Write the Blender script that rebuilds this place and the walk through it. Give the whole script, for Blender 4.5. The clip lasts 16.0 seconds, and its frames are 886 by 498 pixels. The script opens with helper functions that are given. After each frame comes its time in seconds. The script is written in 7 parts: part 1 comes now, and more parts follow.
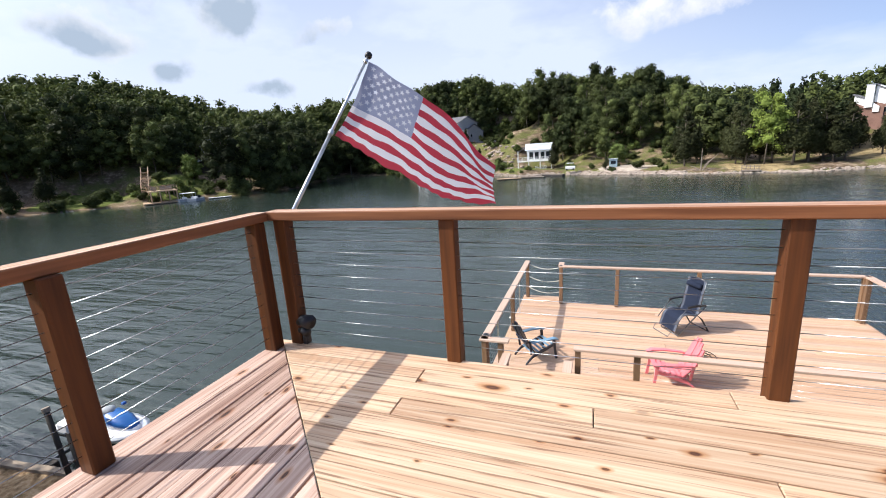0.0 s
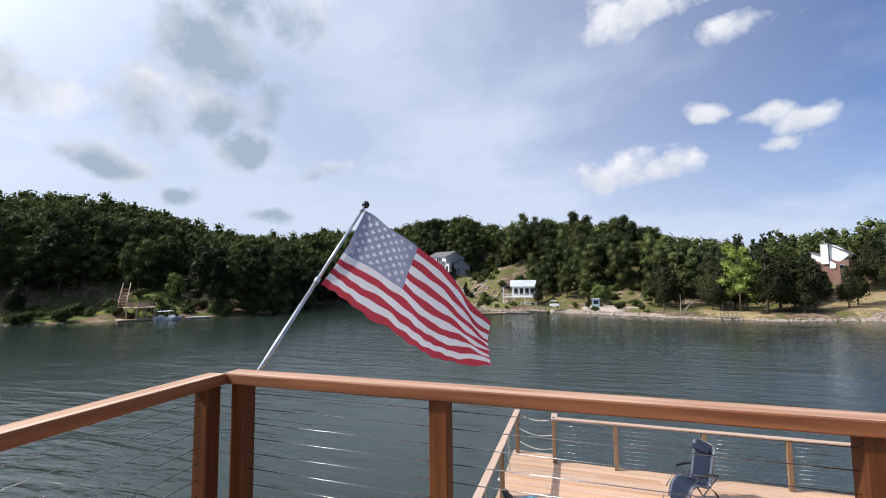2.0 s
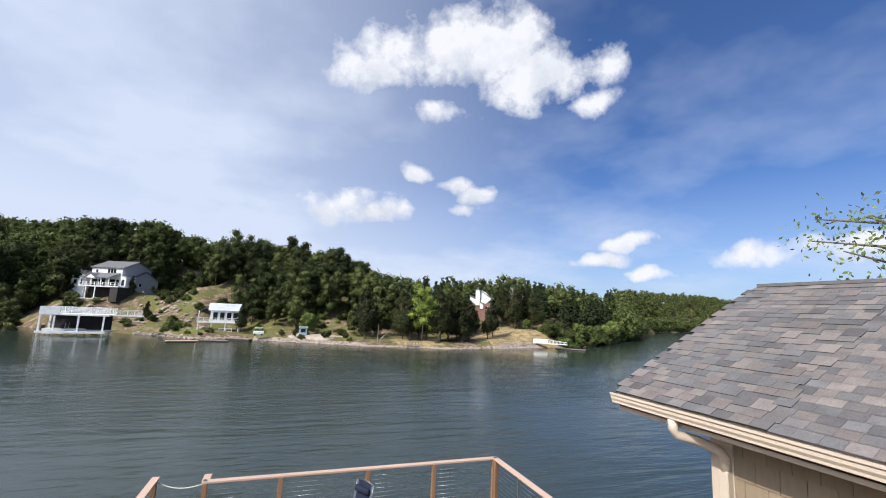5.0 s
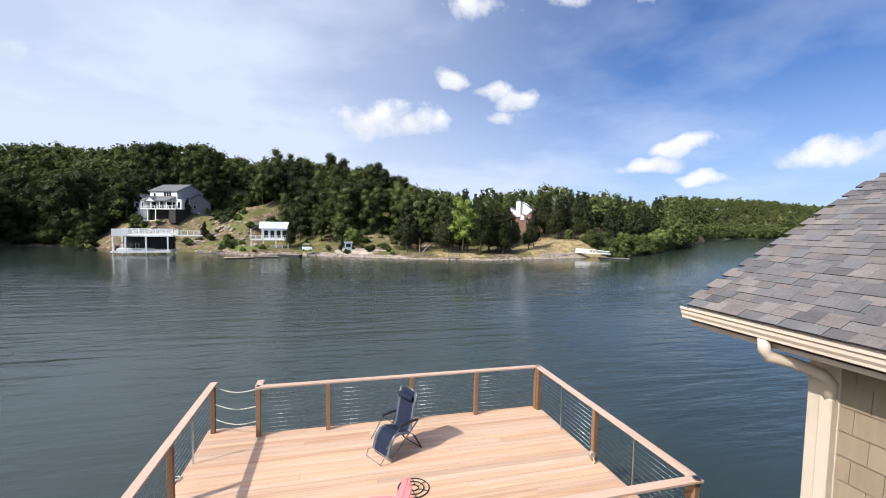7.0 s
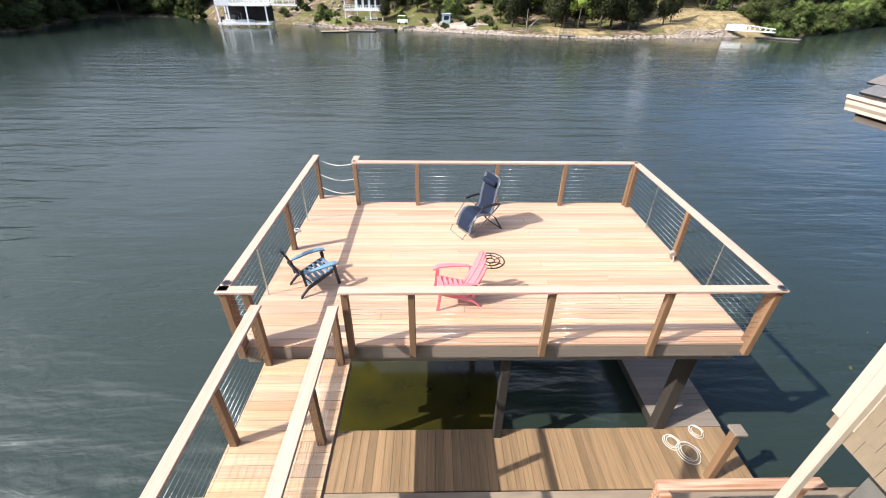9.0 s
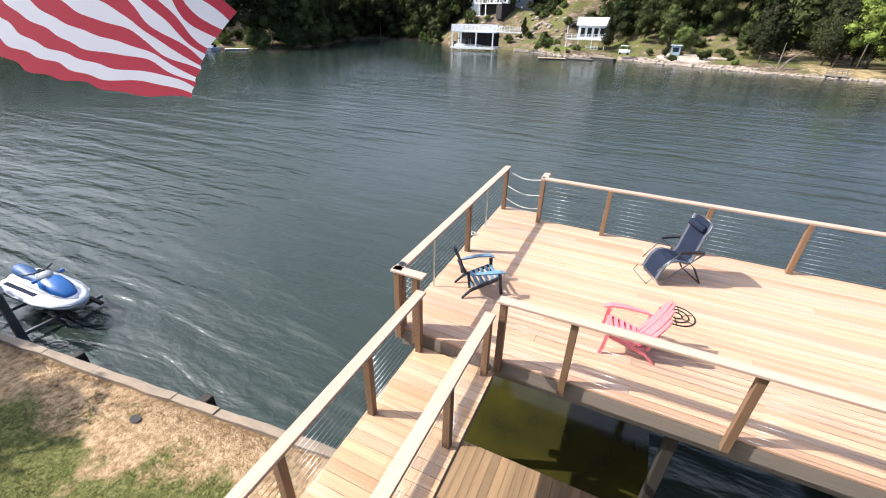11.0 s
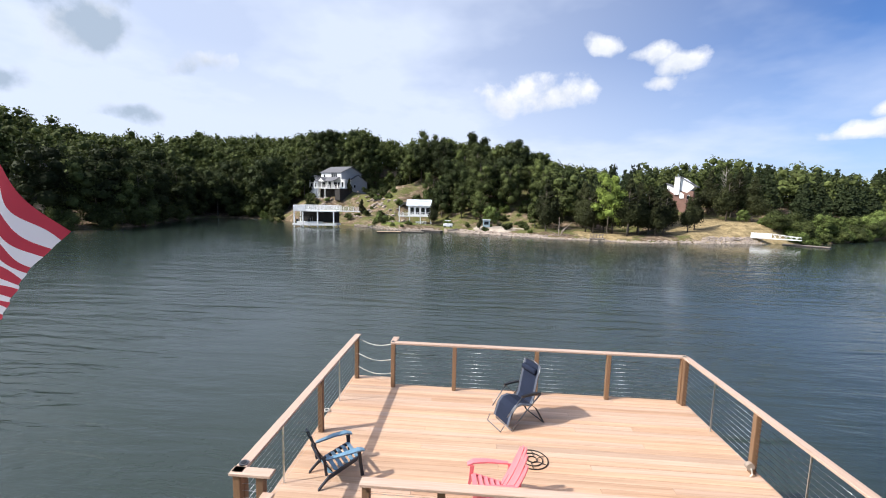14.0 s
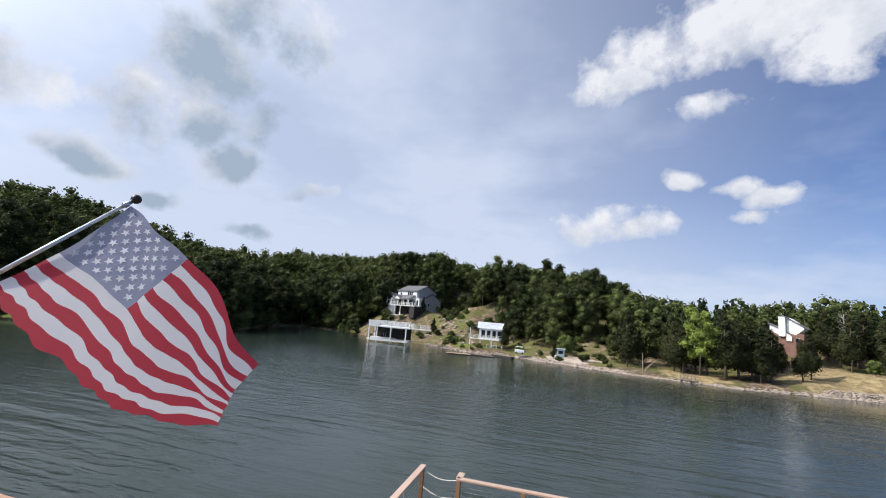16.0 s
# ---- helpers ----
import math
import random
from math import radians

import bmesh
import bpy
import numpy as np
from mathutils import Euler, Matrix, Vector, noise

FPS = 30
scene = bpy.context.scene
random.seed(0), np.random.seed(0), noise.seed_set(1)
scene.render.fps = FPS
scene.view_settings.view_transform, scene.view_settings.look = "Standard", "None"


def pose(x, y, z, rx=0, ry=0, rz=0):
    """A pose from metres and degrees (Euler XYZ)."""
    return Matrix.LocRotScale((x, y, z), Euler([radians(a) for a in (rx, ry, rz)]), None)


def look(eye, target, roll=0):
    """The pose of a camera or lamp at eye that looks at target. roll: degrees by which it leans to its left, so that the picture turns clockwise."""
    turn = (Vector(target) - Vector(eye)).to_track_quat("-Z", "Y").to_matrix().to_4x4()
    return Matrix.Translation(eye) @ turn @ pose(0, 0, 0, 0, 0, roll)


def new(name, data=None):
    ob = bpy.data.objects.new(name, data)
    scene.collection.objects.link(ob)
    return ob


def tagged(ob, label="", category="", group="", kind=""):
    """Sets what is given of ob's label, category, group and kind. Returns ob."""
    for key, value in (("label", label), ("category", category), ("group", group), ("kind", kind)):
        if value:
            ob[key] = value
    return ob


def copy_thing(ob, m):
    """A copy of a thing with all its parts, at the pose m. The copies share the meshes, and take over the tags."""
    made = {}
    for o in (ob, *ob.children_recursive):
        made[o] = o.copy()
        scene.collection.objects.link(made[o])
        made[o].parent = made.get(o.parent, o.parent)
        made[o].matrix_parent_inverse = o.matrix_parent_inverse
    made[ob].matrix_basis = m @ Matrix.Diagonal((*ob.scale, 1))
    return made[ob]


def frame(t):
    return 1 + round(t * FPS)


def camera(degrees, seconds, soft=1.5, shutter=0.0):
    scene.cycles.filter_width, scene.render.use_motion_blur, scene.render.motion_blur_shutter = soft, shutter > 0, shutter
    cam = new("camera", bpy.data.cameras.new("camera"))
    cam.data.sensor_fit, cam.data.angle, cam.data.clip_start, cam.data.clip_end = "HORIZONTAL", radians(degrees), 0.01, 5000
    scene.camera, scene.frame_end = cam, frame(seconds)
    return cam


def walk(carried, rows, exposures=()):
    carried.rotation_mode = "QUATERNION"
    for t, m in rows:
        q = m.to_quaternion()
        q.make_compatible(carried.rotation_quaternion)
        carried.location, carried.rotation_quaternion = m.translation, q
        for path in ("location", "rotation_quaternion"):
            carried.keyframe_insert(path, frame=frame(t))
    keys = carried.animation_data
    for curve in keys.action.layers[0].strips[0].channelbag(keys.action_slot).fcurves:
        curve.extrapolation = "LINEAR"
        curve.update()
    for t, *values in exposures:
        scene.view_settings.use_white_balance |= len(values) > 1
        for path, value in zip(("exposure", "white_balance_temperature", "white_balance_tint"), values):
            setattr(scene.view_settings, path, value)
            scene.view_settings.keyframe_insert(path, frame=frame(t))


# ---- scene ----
cam = camera(93.8, 16.0, soft=1.05)
PATH = [
    (0, (1.963, -2.102, 1.229), (1.281, -0.28, 0.764), -3.7),
    (0.5, (1.929, -2.044, 1.386), (1.164, -0.202, 1.236), -3.0),
    (1, (1.869, -2.004, 1.427), (1.117, -0.151, 1.442), -1.4),
    (1.5, (1.821, -1.947, 1.426), (1.116, -0.077, 1.522), -0.7),
    (2, (1.823, -1.832, 1.401), (1.212, 0.067, 1.553), -0.6),
    (2.5, (1.929, -1.636, 1.399), (1.526, 0.31, 1.623), -1.1),
    (3, (2.074, -1.557, 1.464), (1.95, 0.421, 1.737), -0.4),
    (3.5, (2.125, -1.38, 1.504), (2.249, 0.594, 1.795), 0.7),
    (4, (2.24, -1.272, 1.502), (2.583, 0.676, 1.804), 2.2),
    (4.5, (2.314, -1.062, 1.509), (2.865, 0.835, 1.822), 3.4),
    (4.7, (2.347, -0.98, 1.508), (2.979, 0.891, 1.824), 3.6),
    (6.8, (2.637, -0.234, 1.447), (3.31, 1.649, 1.463), 0.7),
    (7, (2.68, -0.165, 1.439), (3.184, 1.767, 1.321), 1.1),
    (7.5, (2.805, -0.058, 1.4), (2.984, 1.86, 0.864), 1.5),
    (8, (2.877, -0.023, 1.35), (2.949, 1.745, 0.418), 1.4),
    (8.2, (2.872, -0.01, 1.334), (2.936, 1.677, 0.263), 1.2),
    (10.3, (2.98, 0.079, 1.244), (2.929, 1.846, 0.31), 1.1),
    (10.5, (2.963, 0.106, 1.2), (2.785, 1.894, 0.323), 1.1),
    (11, (2.782, 0.16, 1.064), (2.056, 1.743, 0.081), 1.3),
    (11.5, (2.719, 0.165, 1.006), (1.695, 1.588, 0.044), 0.1),
    (12, (2.715, 0.167, 0.971), (1.668, 1.574, 0.01), -0.2),
    (12.5, (2.737, 0.141, 0.99), (1.914, 1.663, -0.012), -0.2),
    (13, (2.807, 0.118, 1.003), (2.364, 1.837, 0.081), 1.1),
    (13.5, (2.87, 0.064, 1.114), (2.687, 1.957, 0.498), 1.4),
    (14, (2.896, -0.072, 1.235), (2.748, 1.909, 1.002), 1.4),
    (14.5, (2.889, -0.05, 1.331), (2.644, 1.933, 1.42), 2.9),
    (15, (2.838, -0.085, 1.430), (2.179, 1.783, 1.709), 5.1),
    (15.5, (2.886, -0.471, 1.440), (2.243, 1.397, 1.756), 5.5),
    (16, (2.913, -0.756, 1.456), (2.401, 1.150, 1.781), 5.2),
]
walk(cam, [(t, look(eye, target, roll)) for t, eye, target, roll in PATH],
     exposures=[(0, 0.4), (0.5, 0.28), (1.2, 0.12), (4.7, 0.18), (6.9, 0.3), (7.5, 0.35), (8.1, 0.66), (10.5, 0.69), (12.2, 0.74), (13.1, 0.66), (13.7, 0.54), (14.3, 0.25), (15, 0.22), (15.5, 0.13), (16, 0.07)])

# ---- world, sun ----
SUN_EL, SHADOW = radians(43.8), Vector((1.0, 0.39, 0.0)).normalized()
to_sun = Vector((-SHADOW.x * math.cos(SUN_EL), -SHADOW.y * math.cos(SUN_EL), math.sin(SUN_EL)))
world = bpy.data.worlds.new("world")
scene.world = world
world.use_nodes = True


def nodes_of(tree):
    tree.nodes.clear()
    return tree.nodes, tree.links


def build_sky():
    n, l = nodes_of(world.node_tree)
    out = n.new("ShaderNodeOutputWorld")
    bg = n.new("ShaderNodeBackground")
    sky = n.new("ShaderNodeTexSky")
    sky.sky_type = "NISHITA"
    sky.sun_disc = False
    sky.sun_elevation = SUN_EL
    sky.sun_rotation = math.atan2(to_sun.x, to_sun.y)
    sky.air_density, sky.dust_density, sky.ozone_density = 1.0, 0.8, 2.0
    geo = n.new("ShaderNodeNewGeometry")
    neg = n.new("ShaderNodeVectorMath"); neg.operation = "SCALE"; neg.inputs["Scale"].default_value = -1
    co = n.new("ShaderNodeTexCoord")
    sep = n.new("ShaderNodeSeparateXYZ")
    l.new(co.outputs["Generated"], sep.inputs[0])
    # the cloud layer: directions thrown on a level sheet overhead
    zz = n.new("ShaderNodeMath"); zz.operation = "MAXIMUM"; zz.inputs[1].default_value = 0.0
    l.new(sep.outputs[2], zz.inputs[0])
    za = n.new("ShaderNodeMath"); za.operation = "ADD"; za.inputs[1].default_value = 0.22
    l.new(zz.outputs[0], za.inputs[0])
    dx = n.new("ShaderNodeMath"); dx.operation = "DIVIDE"
    dy = n.new("ShaderNodeMath"); dy.operation = "DIVIDE"
    l.new(sep.outputs[0], dx.inputs[0]); l.new(za.outputs[0], dx.inputs[1])
    l.new(sep.outputs[1], dy.inputs[0]); l.new(za.outputs[0], dy.inputs[1])
    flat = n.new("ShaderNodeCombineXYZ")
    l.new(dx.outputs[0], flat.inputs[0]); l.new(dy.outputs[0], flat.inputs[1])

    def fbm(scale, detail, rough, shift=0.0, vec=None):
        t = n.new("ShaderNodeTexNoise")
        t.inputs["Scale"].default_value, t.inputs["Detail"].default_value, t.inputs["Roughness"].default_value = scale, detail, rough
        mp = n.new("ShaderNodeMapping")
        mp.inputs["Location"].default_value = (shift, shift * 0.7, 0)
        l.new(vec or flat.outputs[0], mp.inputs[0]); l.new(mp.outputs[0], t.inputs["Vector"])
        return t.outputs["Fac"]

    def ramp(src, a, b, va=(0, 0, 0, 1), vb=(1, 1, 1, 1)):
        r = n.new("ShaderNodeValToRGB")
        r.color_ramp.elements[0].position, r.color_ramp.elements[1].position = a, b
        r.color_ramp.elements[0].color, r.color_ramp.elements[1].color = va, vb
        l.new(src, r.inputs[0])
        return r.outputs["Color"]

    def math_node(op, a, b):
        m = n.new("ShaderNodeMath"); m.operation = op
        for k, v in ((0, a), (1, b)):
            if isinstance(v, (int, float)):
                m.inputs[k].default_value = v
            else:
                l.new(v, m.inputs[k])
        return m.outputs[0]

    rough_edge = fbm(7.0, 7, 0.62, 3.1, co.outputs["Generated"])
    shove = n.new("ShaderNodeTexNoise")
    shove.inputs["Scale"].default_value, shove.inputs["Detail"].default_value = 5.5, 3
    l.new(co.outputs["Generated"], shove.inputs["Vector"])
    centred = n.new("ShaderNodeVectorMath"); centred.operation = "SUBTRACT"; centred.inputs[1].default_value = (0.5, 0.5, 0.5)
    l.new(shove.outputs["Color"], centred.inputs[0])
    bent = n.new("ShaderNodeVectorMath"); bent.operation = "MULTIPLY_ADD"; bent.inputs[1].default_value = (0.17, 0.17, 0.13)
    l.new(centred.outputs[0], bent.inputs[0]); l.new(co.outputs["Generated"], bent.inputs[2])
    # banks of cumulus: yaw, pitch, half width, half height in degrees, weight
    total = under = None
    for yaw, pitch, wide, high, weight, grey in CLOUDS:
        a, b = radians(yaw), radians(pitch)
        c = Vector((math.sin(a) * math.cos(b), math.cos(a) * math.cos(b), math.sin(b)))
        right = Vector((math.cos(a), -math.sin(a), 0))
        up = right.cross(c)
        parts = []
        for axis, size in ((right, wide), (up, high)):
            d = n.new("ShaderNodeVectorMath"); d.operation = "DOT_PRODUCT"
            d.inputs[1].default_value = axis
            l.new(bent.outputs[0], d.inputs[0])
            q = math_node("DIVIDE", d.outputs["Value"], math.sin(radians(size)))
            if axis is up:
                q = math_node("SUBTRACT", q, 0.0)
            parts.append(math_node("POWER", math_node("ABSOLUTE", q, 0), 2.0))
            if axis is up:
                height = q
        front = n.new("ShaderNodeVectorMath"); front.operation = "DOT_PRODUCT"
        front.inputs[1].default_value = c
        l.new(co.outputs["Generated"], front.inputs[0])
        r2 = math_node("ADD", parts[0], parts[1])
        blob = math_node("MULTIPLY", math_node("POWER", 2.718, math_node("MULTIPLY", r2, -1.1)), weight)
        blob = math_node("MULTIPLY", blob, math_node("GREATER_THAN", front.outputs["Value"], 0.0))
        total = blob if total is None else math_node("MAXIMUM", total, blob)
        low_side = math_node("MULTIPLY", blob, math_node("SUBTRACT", grey, height))
        under = low_side if under is None else math_node("MAXIMUM", under, low_side)
    fine = fbm(19.0, 6, 0.6, 5.0, co.outputs["Generated"])
    ragged = math_node("ADD", math_node("MULTIPLY", math_node("SUBTRACT", rough_edge, 0.5), 2.3), math_node("MULTIPLY", math_node("SUBTRACT", fine, 0.5), 0.7))
    body = math_node("ADD", math_node("SUBTRACT", total, 0.47), math_node("MULTIPLY", ragged, math_node("MINIMUM", math_node("MULTIPLY", total, 2.2), 1.0)))
    cum = ramp(body, -0.06, 0.46)
    veil_n = fbm(1.1, 5, 0.55, 1.7)
    left = n.new("ShaderNodeVectorMath"); left.operation = "DOT_PRODUCT"
    left.inputs[1].default_value = Vector((-0.75, 0.62, 0.0)).normalized()
    l.new(co.outputs["Generated"], left.inputs[0])
    haze = math_node("MULTIPLY", ramp(left.outputs["Value"], -0.1, 0.80), 0.72)
    veil = math_node("ADD", math_node("MULTIPLY", ramp(veil_n, 0.46, 0.76), 0.45), haze)
    low = math_node("MULTIPLY", ramp(sep.outputs[2], 0.0, 0.30, (1, 1, 1, 1), (0, 0, 0, 1)), 0.45)
    veil = math_node("MINIMUM", math_node("ADD", veil, low), 0.93)
    shade = fbm(4.6, 7, 0.62, 9.3, co.outputs["Generated"])
    dark = math_node("ADD", math_node("MULTIPLY", under, 0.38), math_node("MULTIPLY", math_node("SUBTRACT", shade, 0.5), 3.0))
    cloud_col = ramp(dark, 0.05, 1.25, (11.0, 11.2, 12.0, 1), (4.9, 6.0, 7.6, 1))
    scaled = n.new("ShaderNodeMix"); scaled.data_type = "RGBA"
    tint = n.new("ShaderNodeMix"); tint.data_type = "RGBA"; tint.blend_type = "MULTIPLY"; tint.inputs[0].default_value = 1.0
    tint.inputs[7].default_value = (0.72, 1.0, 1.50, 1)
    l.new(sky.outputs[0], tint.inputs[6])
    l.new(veil, scaled.inputs[0]); l.new(tint.outputs[2], scaled.inputs[6]); scaled.inputs[7].default_value = (8.5, 9.5, 11.7, 1)
    # the bright sunlit haze under the sun
    near_sun = n.new("ShaderNodeVectorMath"); near_sun.operation = "DOT_PRODUCT"
    near_sun.inputs[1].default_value = to_sun
    l.new(co.outputs["Generated"], near_sun.inputs[0])
    glare_amount = math_node("POWER", math_node("MAXIMUM", near_sun.outputs["Value"], 0.0), 8.0)
    glare = n.new("ShaderNodeMix"); glare.data_type = "RGBA"; glare.blend_type = "ADD"; glare.inputs[7].default_value = (45.0, 45.5, 46.0, 1)
    l.new(glare_amount, glare.inputs[0]); l.new(scaled.outputs[2], glare.inputs[6])
    mixed = n.new("ShaderNodeMix"); mixed.data_type = "RGBA"
    l.new(cum, mixed.inputs[0]); l.new(glare.outputs[2], mixed.inputs[6]); l.new(cloud_col, mixed.inputs[7])
    bg.inputs["Strength"].default_value = SKY
    l.new(mixed.outputs[2], bg.inputs["Color"])
    l.new(bg.outputs[0], out.inputs[0])
    n.remove(geo); n.remove(neg)


CLOUDS = [
    (-48, 27, 8, 6.5, 1.15, 3.0), (-44.2, 16.5, 5.0, 4.0, 1.2, 2.7), (-47, 21, 5.5, 5, 1.15, 2.8), (-41.5, 22, 3.6, 5, 1.0, 2.2), (-54, 20, 6, 5.5, 1.1, 2.3), (-58, 13.8, 5.5, 2.4, 1.15, 2.6), (-51, 10.7, 3.4, 1.8, 1.1, 2.8), (-40.3, 8.8, 4.5, 1.8, 1.05, 2.8), (-43, 33, 9, 6, 1.05, 2.0), (-57, 33, 9, 7, 1.0, 1.2), (-66, 20, 7, 4, 0.9, 1.2), (-34, 14.2, 4, 1.6, 0.8, 1.6),
    (20, 34, 16, 5.2, 1.15, 0.1), (33, 31, 9, 4.2, 1.1, 0.4), (7, 31, 7, 3.2, 0.95, 0.2), (19, 26.5, 6.5, 2.0, 0.9, 0.3), (38, 27, 5, 2.6, 0.95, 0.3),
    (5, 14.6, 6.5, 3.0, 1.15, 0.35), (10.5, 13.4, 4.5, 1.8, 1.0, 0.4), (16.2, 19.3, 3.6, 1.5, 1.05, 0.1), (20.4, 17.4, 4.2, 1.7, 1.05, 0.2), (24.4, 16.0, 3.6, 2.0, 1.1, 0.3), (22.3, 14.0, 4.4, 1.1, 0.95, 0.4),
    (40, 7.5, 5, 1.1, 0.95, 0.2), (44.5, 9.2, 4, 1.2, 0.95, 0.2), (47, 5.8, 3, 0.9, 0.9, 0.2), (56.7, 7.8, 7, 1.9, 1.05, 0.4), (65, 8.6, 7, 2.0, 1.05, 0.4), (80, 12, 12, 3, 0.9, 0.3), (-95, 25, 20, 9, 0.8, 0.2), (110, 30, 18, 8, 0.8, 0.2), (170, 35, 22, 9, 0.8, 0.2),
]
SKY = 0.074
build_sky()

sun_data = bpy.data.lights.new("sun", "SUN")
sun_data.energy, sun_data.angle, sun_data.color = 5.0, radians(0.5), (1.0, 0.95, 0.88)
sun = new("sun", sun_data)
sun.matrix_world = look(to_sun * 50, (0, 0, 0))


# ---- materials ----
def mp_plain(n, l, co, off):
    """Object coordinates shifted from piece to piece."""
    add = n.new("ShaderNodeVectorMath"); add.operation = "ADD"
    l.new(co.outputs["Object"], add.inputs[0]); l.new(off.outputs[0], add.inputs[1])
    return add.outputs[0]


def material(name, colour, rough=0.6, metal=0.0, second=None, scale=6.0, stretch=(1, 1, 1), bump=0.0, bump_scale=None,
             amount=0.5, tone=0.12, spec=0.5, knots=False, coat=0.0, per_island=False, detail=6.0, tints=()):
    """Two-scale procedural surface: a broad mix of two colours, fine grain, and a tone that differs from piece to piece."""
    m = bpy.data.materials.new(name)
    m.use_nodes = True
    n, l = m.node_tree.nodes, m.node_tree.links
    b = n["Principled BSDF"]
    b.inputs["Roughness"].default_value, b.inputs["Metallic"].default_value = rough, metal
    b.inputs["Specular IOR Level"].default_value = spec
    b.inputs["Coat Weight"].default_value = coat
    co = n.new("ShaderNodeTexCoord")
    info = n.new("ShaderNodeObjectInfo")
    mp = n.new("ShaderNodeMapping")
    mp.inputs["Scale"].default_value = stretch
    off = n.new("ShaderNodeVectorMath"); off.operation = "SCALE"; off.inputs[0].default_value = (37, 11, 23)
    l.new(info.outputs["Random"], off.inputs["Scale"])
    l.new(off.outputs[0], mp.inputs["Location"])
    l.new(co.outputs["Object"], mp.inputs[0])
    grain = n.new("ShaderNodeTexNoise")
    grain.inputs["Scale"].default_value, grain.inputs["Detail"].default_value = scale, detail
    l.new(mp.outputs[0], grain.inputs["Vector"])
    broad = n.new("ShaderNodeTexNoise")
    broad.inputs["Scale"].default_value, broad.inputs["Detail"].default_value = scale * 0.13, 3
    l.new(mp.outputs[0], broad.inputs["Vector"])
    second = second or tuple(c * 0.62 for c in colour)
    r = n.new("ShaderNodeValToRGB")
    r.color_ramp.elements[0].position, r.color_ramp.elements[1].position = 0.5 - amount * 0.35, 0.5 + amount * 0.35
    r.color_ramp.elements[0].color, r.color_ramp.elements[1].color = (*second, 1), (*colour, 1)
    add = n.new("ShaderNodeMath"); add.operation = "MULTIPLY_ADD"; add.inputs[1].default_value = 0.55
    half = n.new("ShaderNodeMath"); half.operation = "MULTIPLY"; half.inputs[1].default_value = 0.45
    l.new(broad.outputs["Fac"], half.inputs[0])
    l.new(grain.outputs["Fac"], add.inputs[0]); l.new(half.outputs[0], add.inputs[2])
    l.new(add.outputs[0], r.inputs[0])
    last = r.outputs["Color"]
    if knots:
        warp = n.new("ShaderNodeTexNoise"); warp.inputs["Scale"].default_value, warp.inputs["Detail"].default_value = 9.0, 2
        l.new(mp_plain(n, l, co, off), warp.inputs["Vector"])
        pull = n.new("ShaderNodeVectorMath"); pull.operation = "SCALE"; pull.inputs["Scale"].default_value = 0.16
        l.new(warp.outputs["Color"], pull.inputs[0])
        km = n.new("ShaderNodeMapping"); km.inputs["Scale"].default_value = (2.6, 6.2, 0.0)
        l.new(off.outputs[0], km.inputs["Location"]); l.new(co.outputs["Object"], km.inputs[0])
        shifted = n.new("ShaderNodeVectorMath"); shifted.operation = "ADD"
        l.new(km.outputs[0], shifted.inputs[0]); l.new(pull.outputs[0], shifted.inputs[1])
        v = n.new("ShaderNodeTexVoronoi"); v.voronoi_dimensions = "2D"; v.inputs["Scale"].default_value = 1.0
        l.new(shifted.outputs[0], v.inputs["Vector"])
        each = n.new("ShaderNodeSeparateColor"); l.new(v.outputs["Color"], each.inputs[0])
        size = n.new("ShaderNodeMapRange"); size.inputs["To Min"].default_value, size.inputs["To Max"].default_value = 3.2, 0.75
        l.new(each.outputs[1], size.inputs["Value"])
        away = n.new("ShaderNodeMath"); away.operation = "MULTIPLY"
        l.new(v.outputs["Distance"], away.inputs[0]); l.new(size.outputs[0], away.inputs[1])
        kr = n.new("ShaderNodeValToRGB")
        for _ in range(3):
            kr.color_ramp.elements.new(0.5)
        for e, (p, c) in zip(kr.color_ramp.elements, ((0.0, (0.22, 0.11, 0.06)), (0.055, (0.10, 0.05, 0.03)), (0.085, (0.42, 0.24, 0.13)), (0.12, (0.80, 0.62, 0.46)), (0.24, (1, 1, 1)))):
            e.position, e.color = p, (*c, 1)
        l.new(away.outputs[0], kr.inputs[0])
        some = n.new("ShaderNodeSeparateColor"); l.new(v.outputs["Color"], some.inputs[0])
        few = n.new("ShaderNodeMapRange"); few.inputs["From Min"].default_value, few.inputs["From Max"].default_value = 0.22, 0.30
        few.inputs["To Max"].default_value = 1.0
        l.new(some.outputs[0], few.inputs["Value"])
        # fine dark growth lines that bend a little along the board
        lm = n.new("ShaderNodeMapping"); lm.inputs["Scale"].default_value = (1.1, 46, 46)
        l.new(off.outputs[0], lm.inputs["Location"]); l.new(co.outputs["Object"], lm.inputs[0])
        lines = n.new("ShaderNodeTexNoise"); lines.inputs["Scale"].default_value, lines.inputs["Detail"].default_value = 1.6, 4
        lines.inputs["Distortion"].default_value = 0.5
        l.new(lm.outputs[0], lines.inputs["Vector"])
        lr = n.new("ShaderNodeValToRGB")
        lr.color_ramp.elements[0].position, lr.color_ramp.elements[0].color = 0.34, (0.30, 0.19, 0.14, 1)
        lr.color_ramp.elements[1].position, lr.color_ramp.elements[1].color = 0.45, (1, 1, 1, 1)
        l.new(lines.outputs["Fac"], lr.inputs[0])
        ml = n.new("ShaderNodeMix"); ml.data_type = "RGBA"; ml.blend_type = "MULTIPLY"; ml.inputs[0].default_value = 0.8
        l.new(last, ml.inputs[6]); l.new(lr.outputs["Color"], ml.inputs[7])
        last = ml.outputs[2]
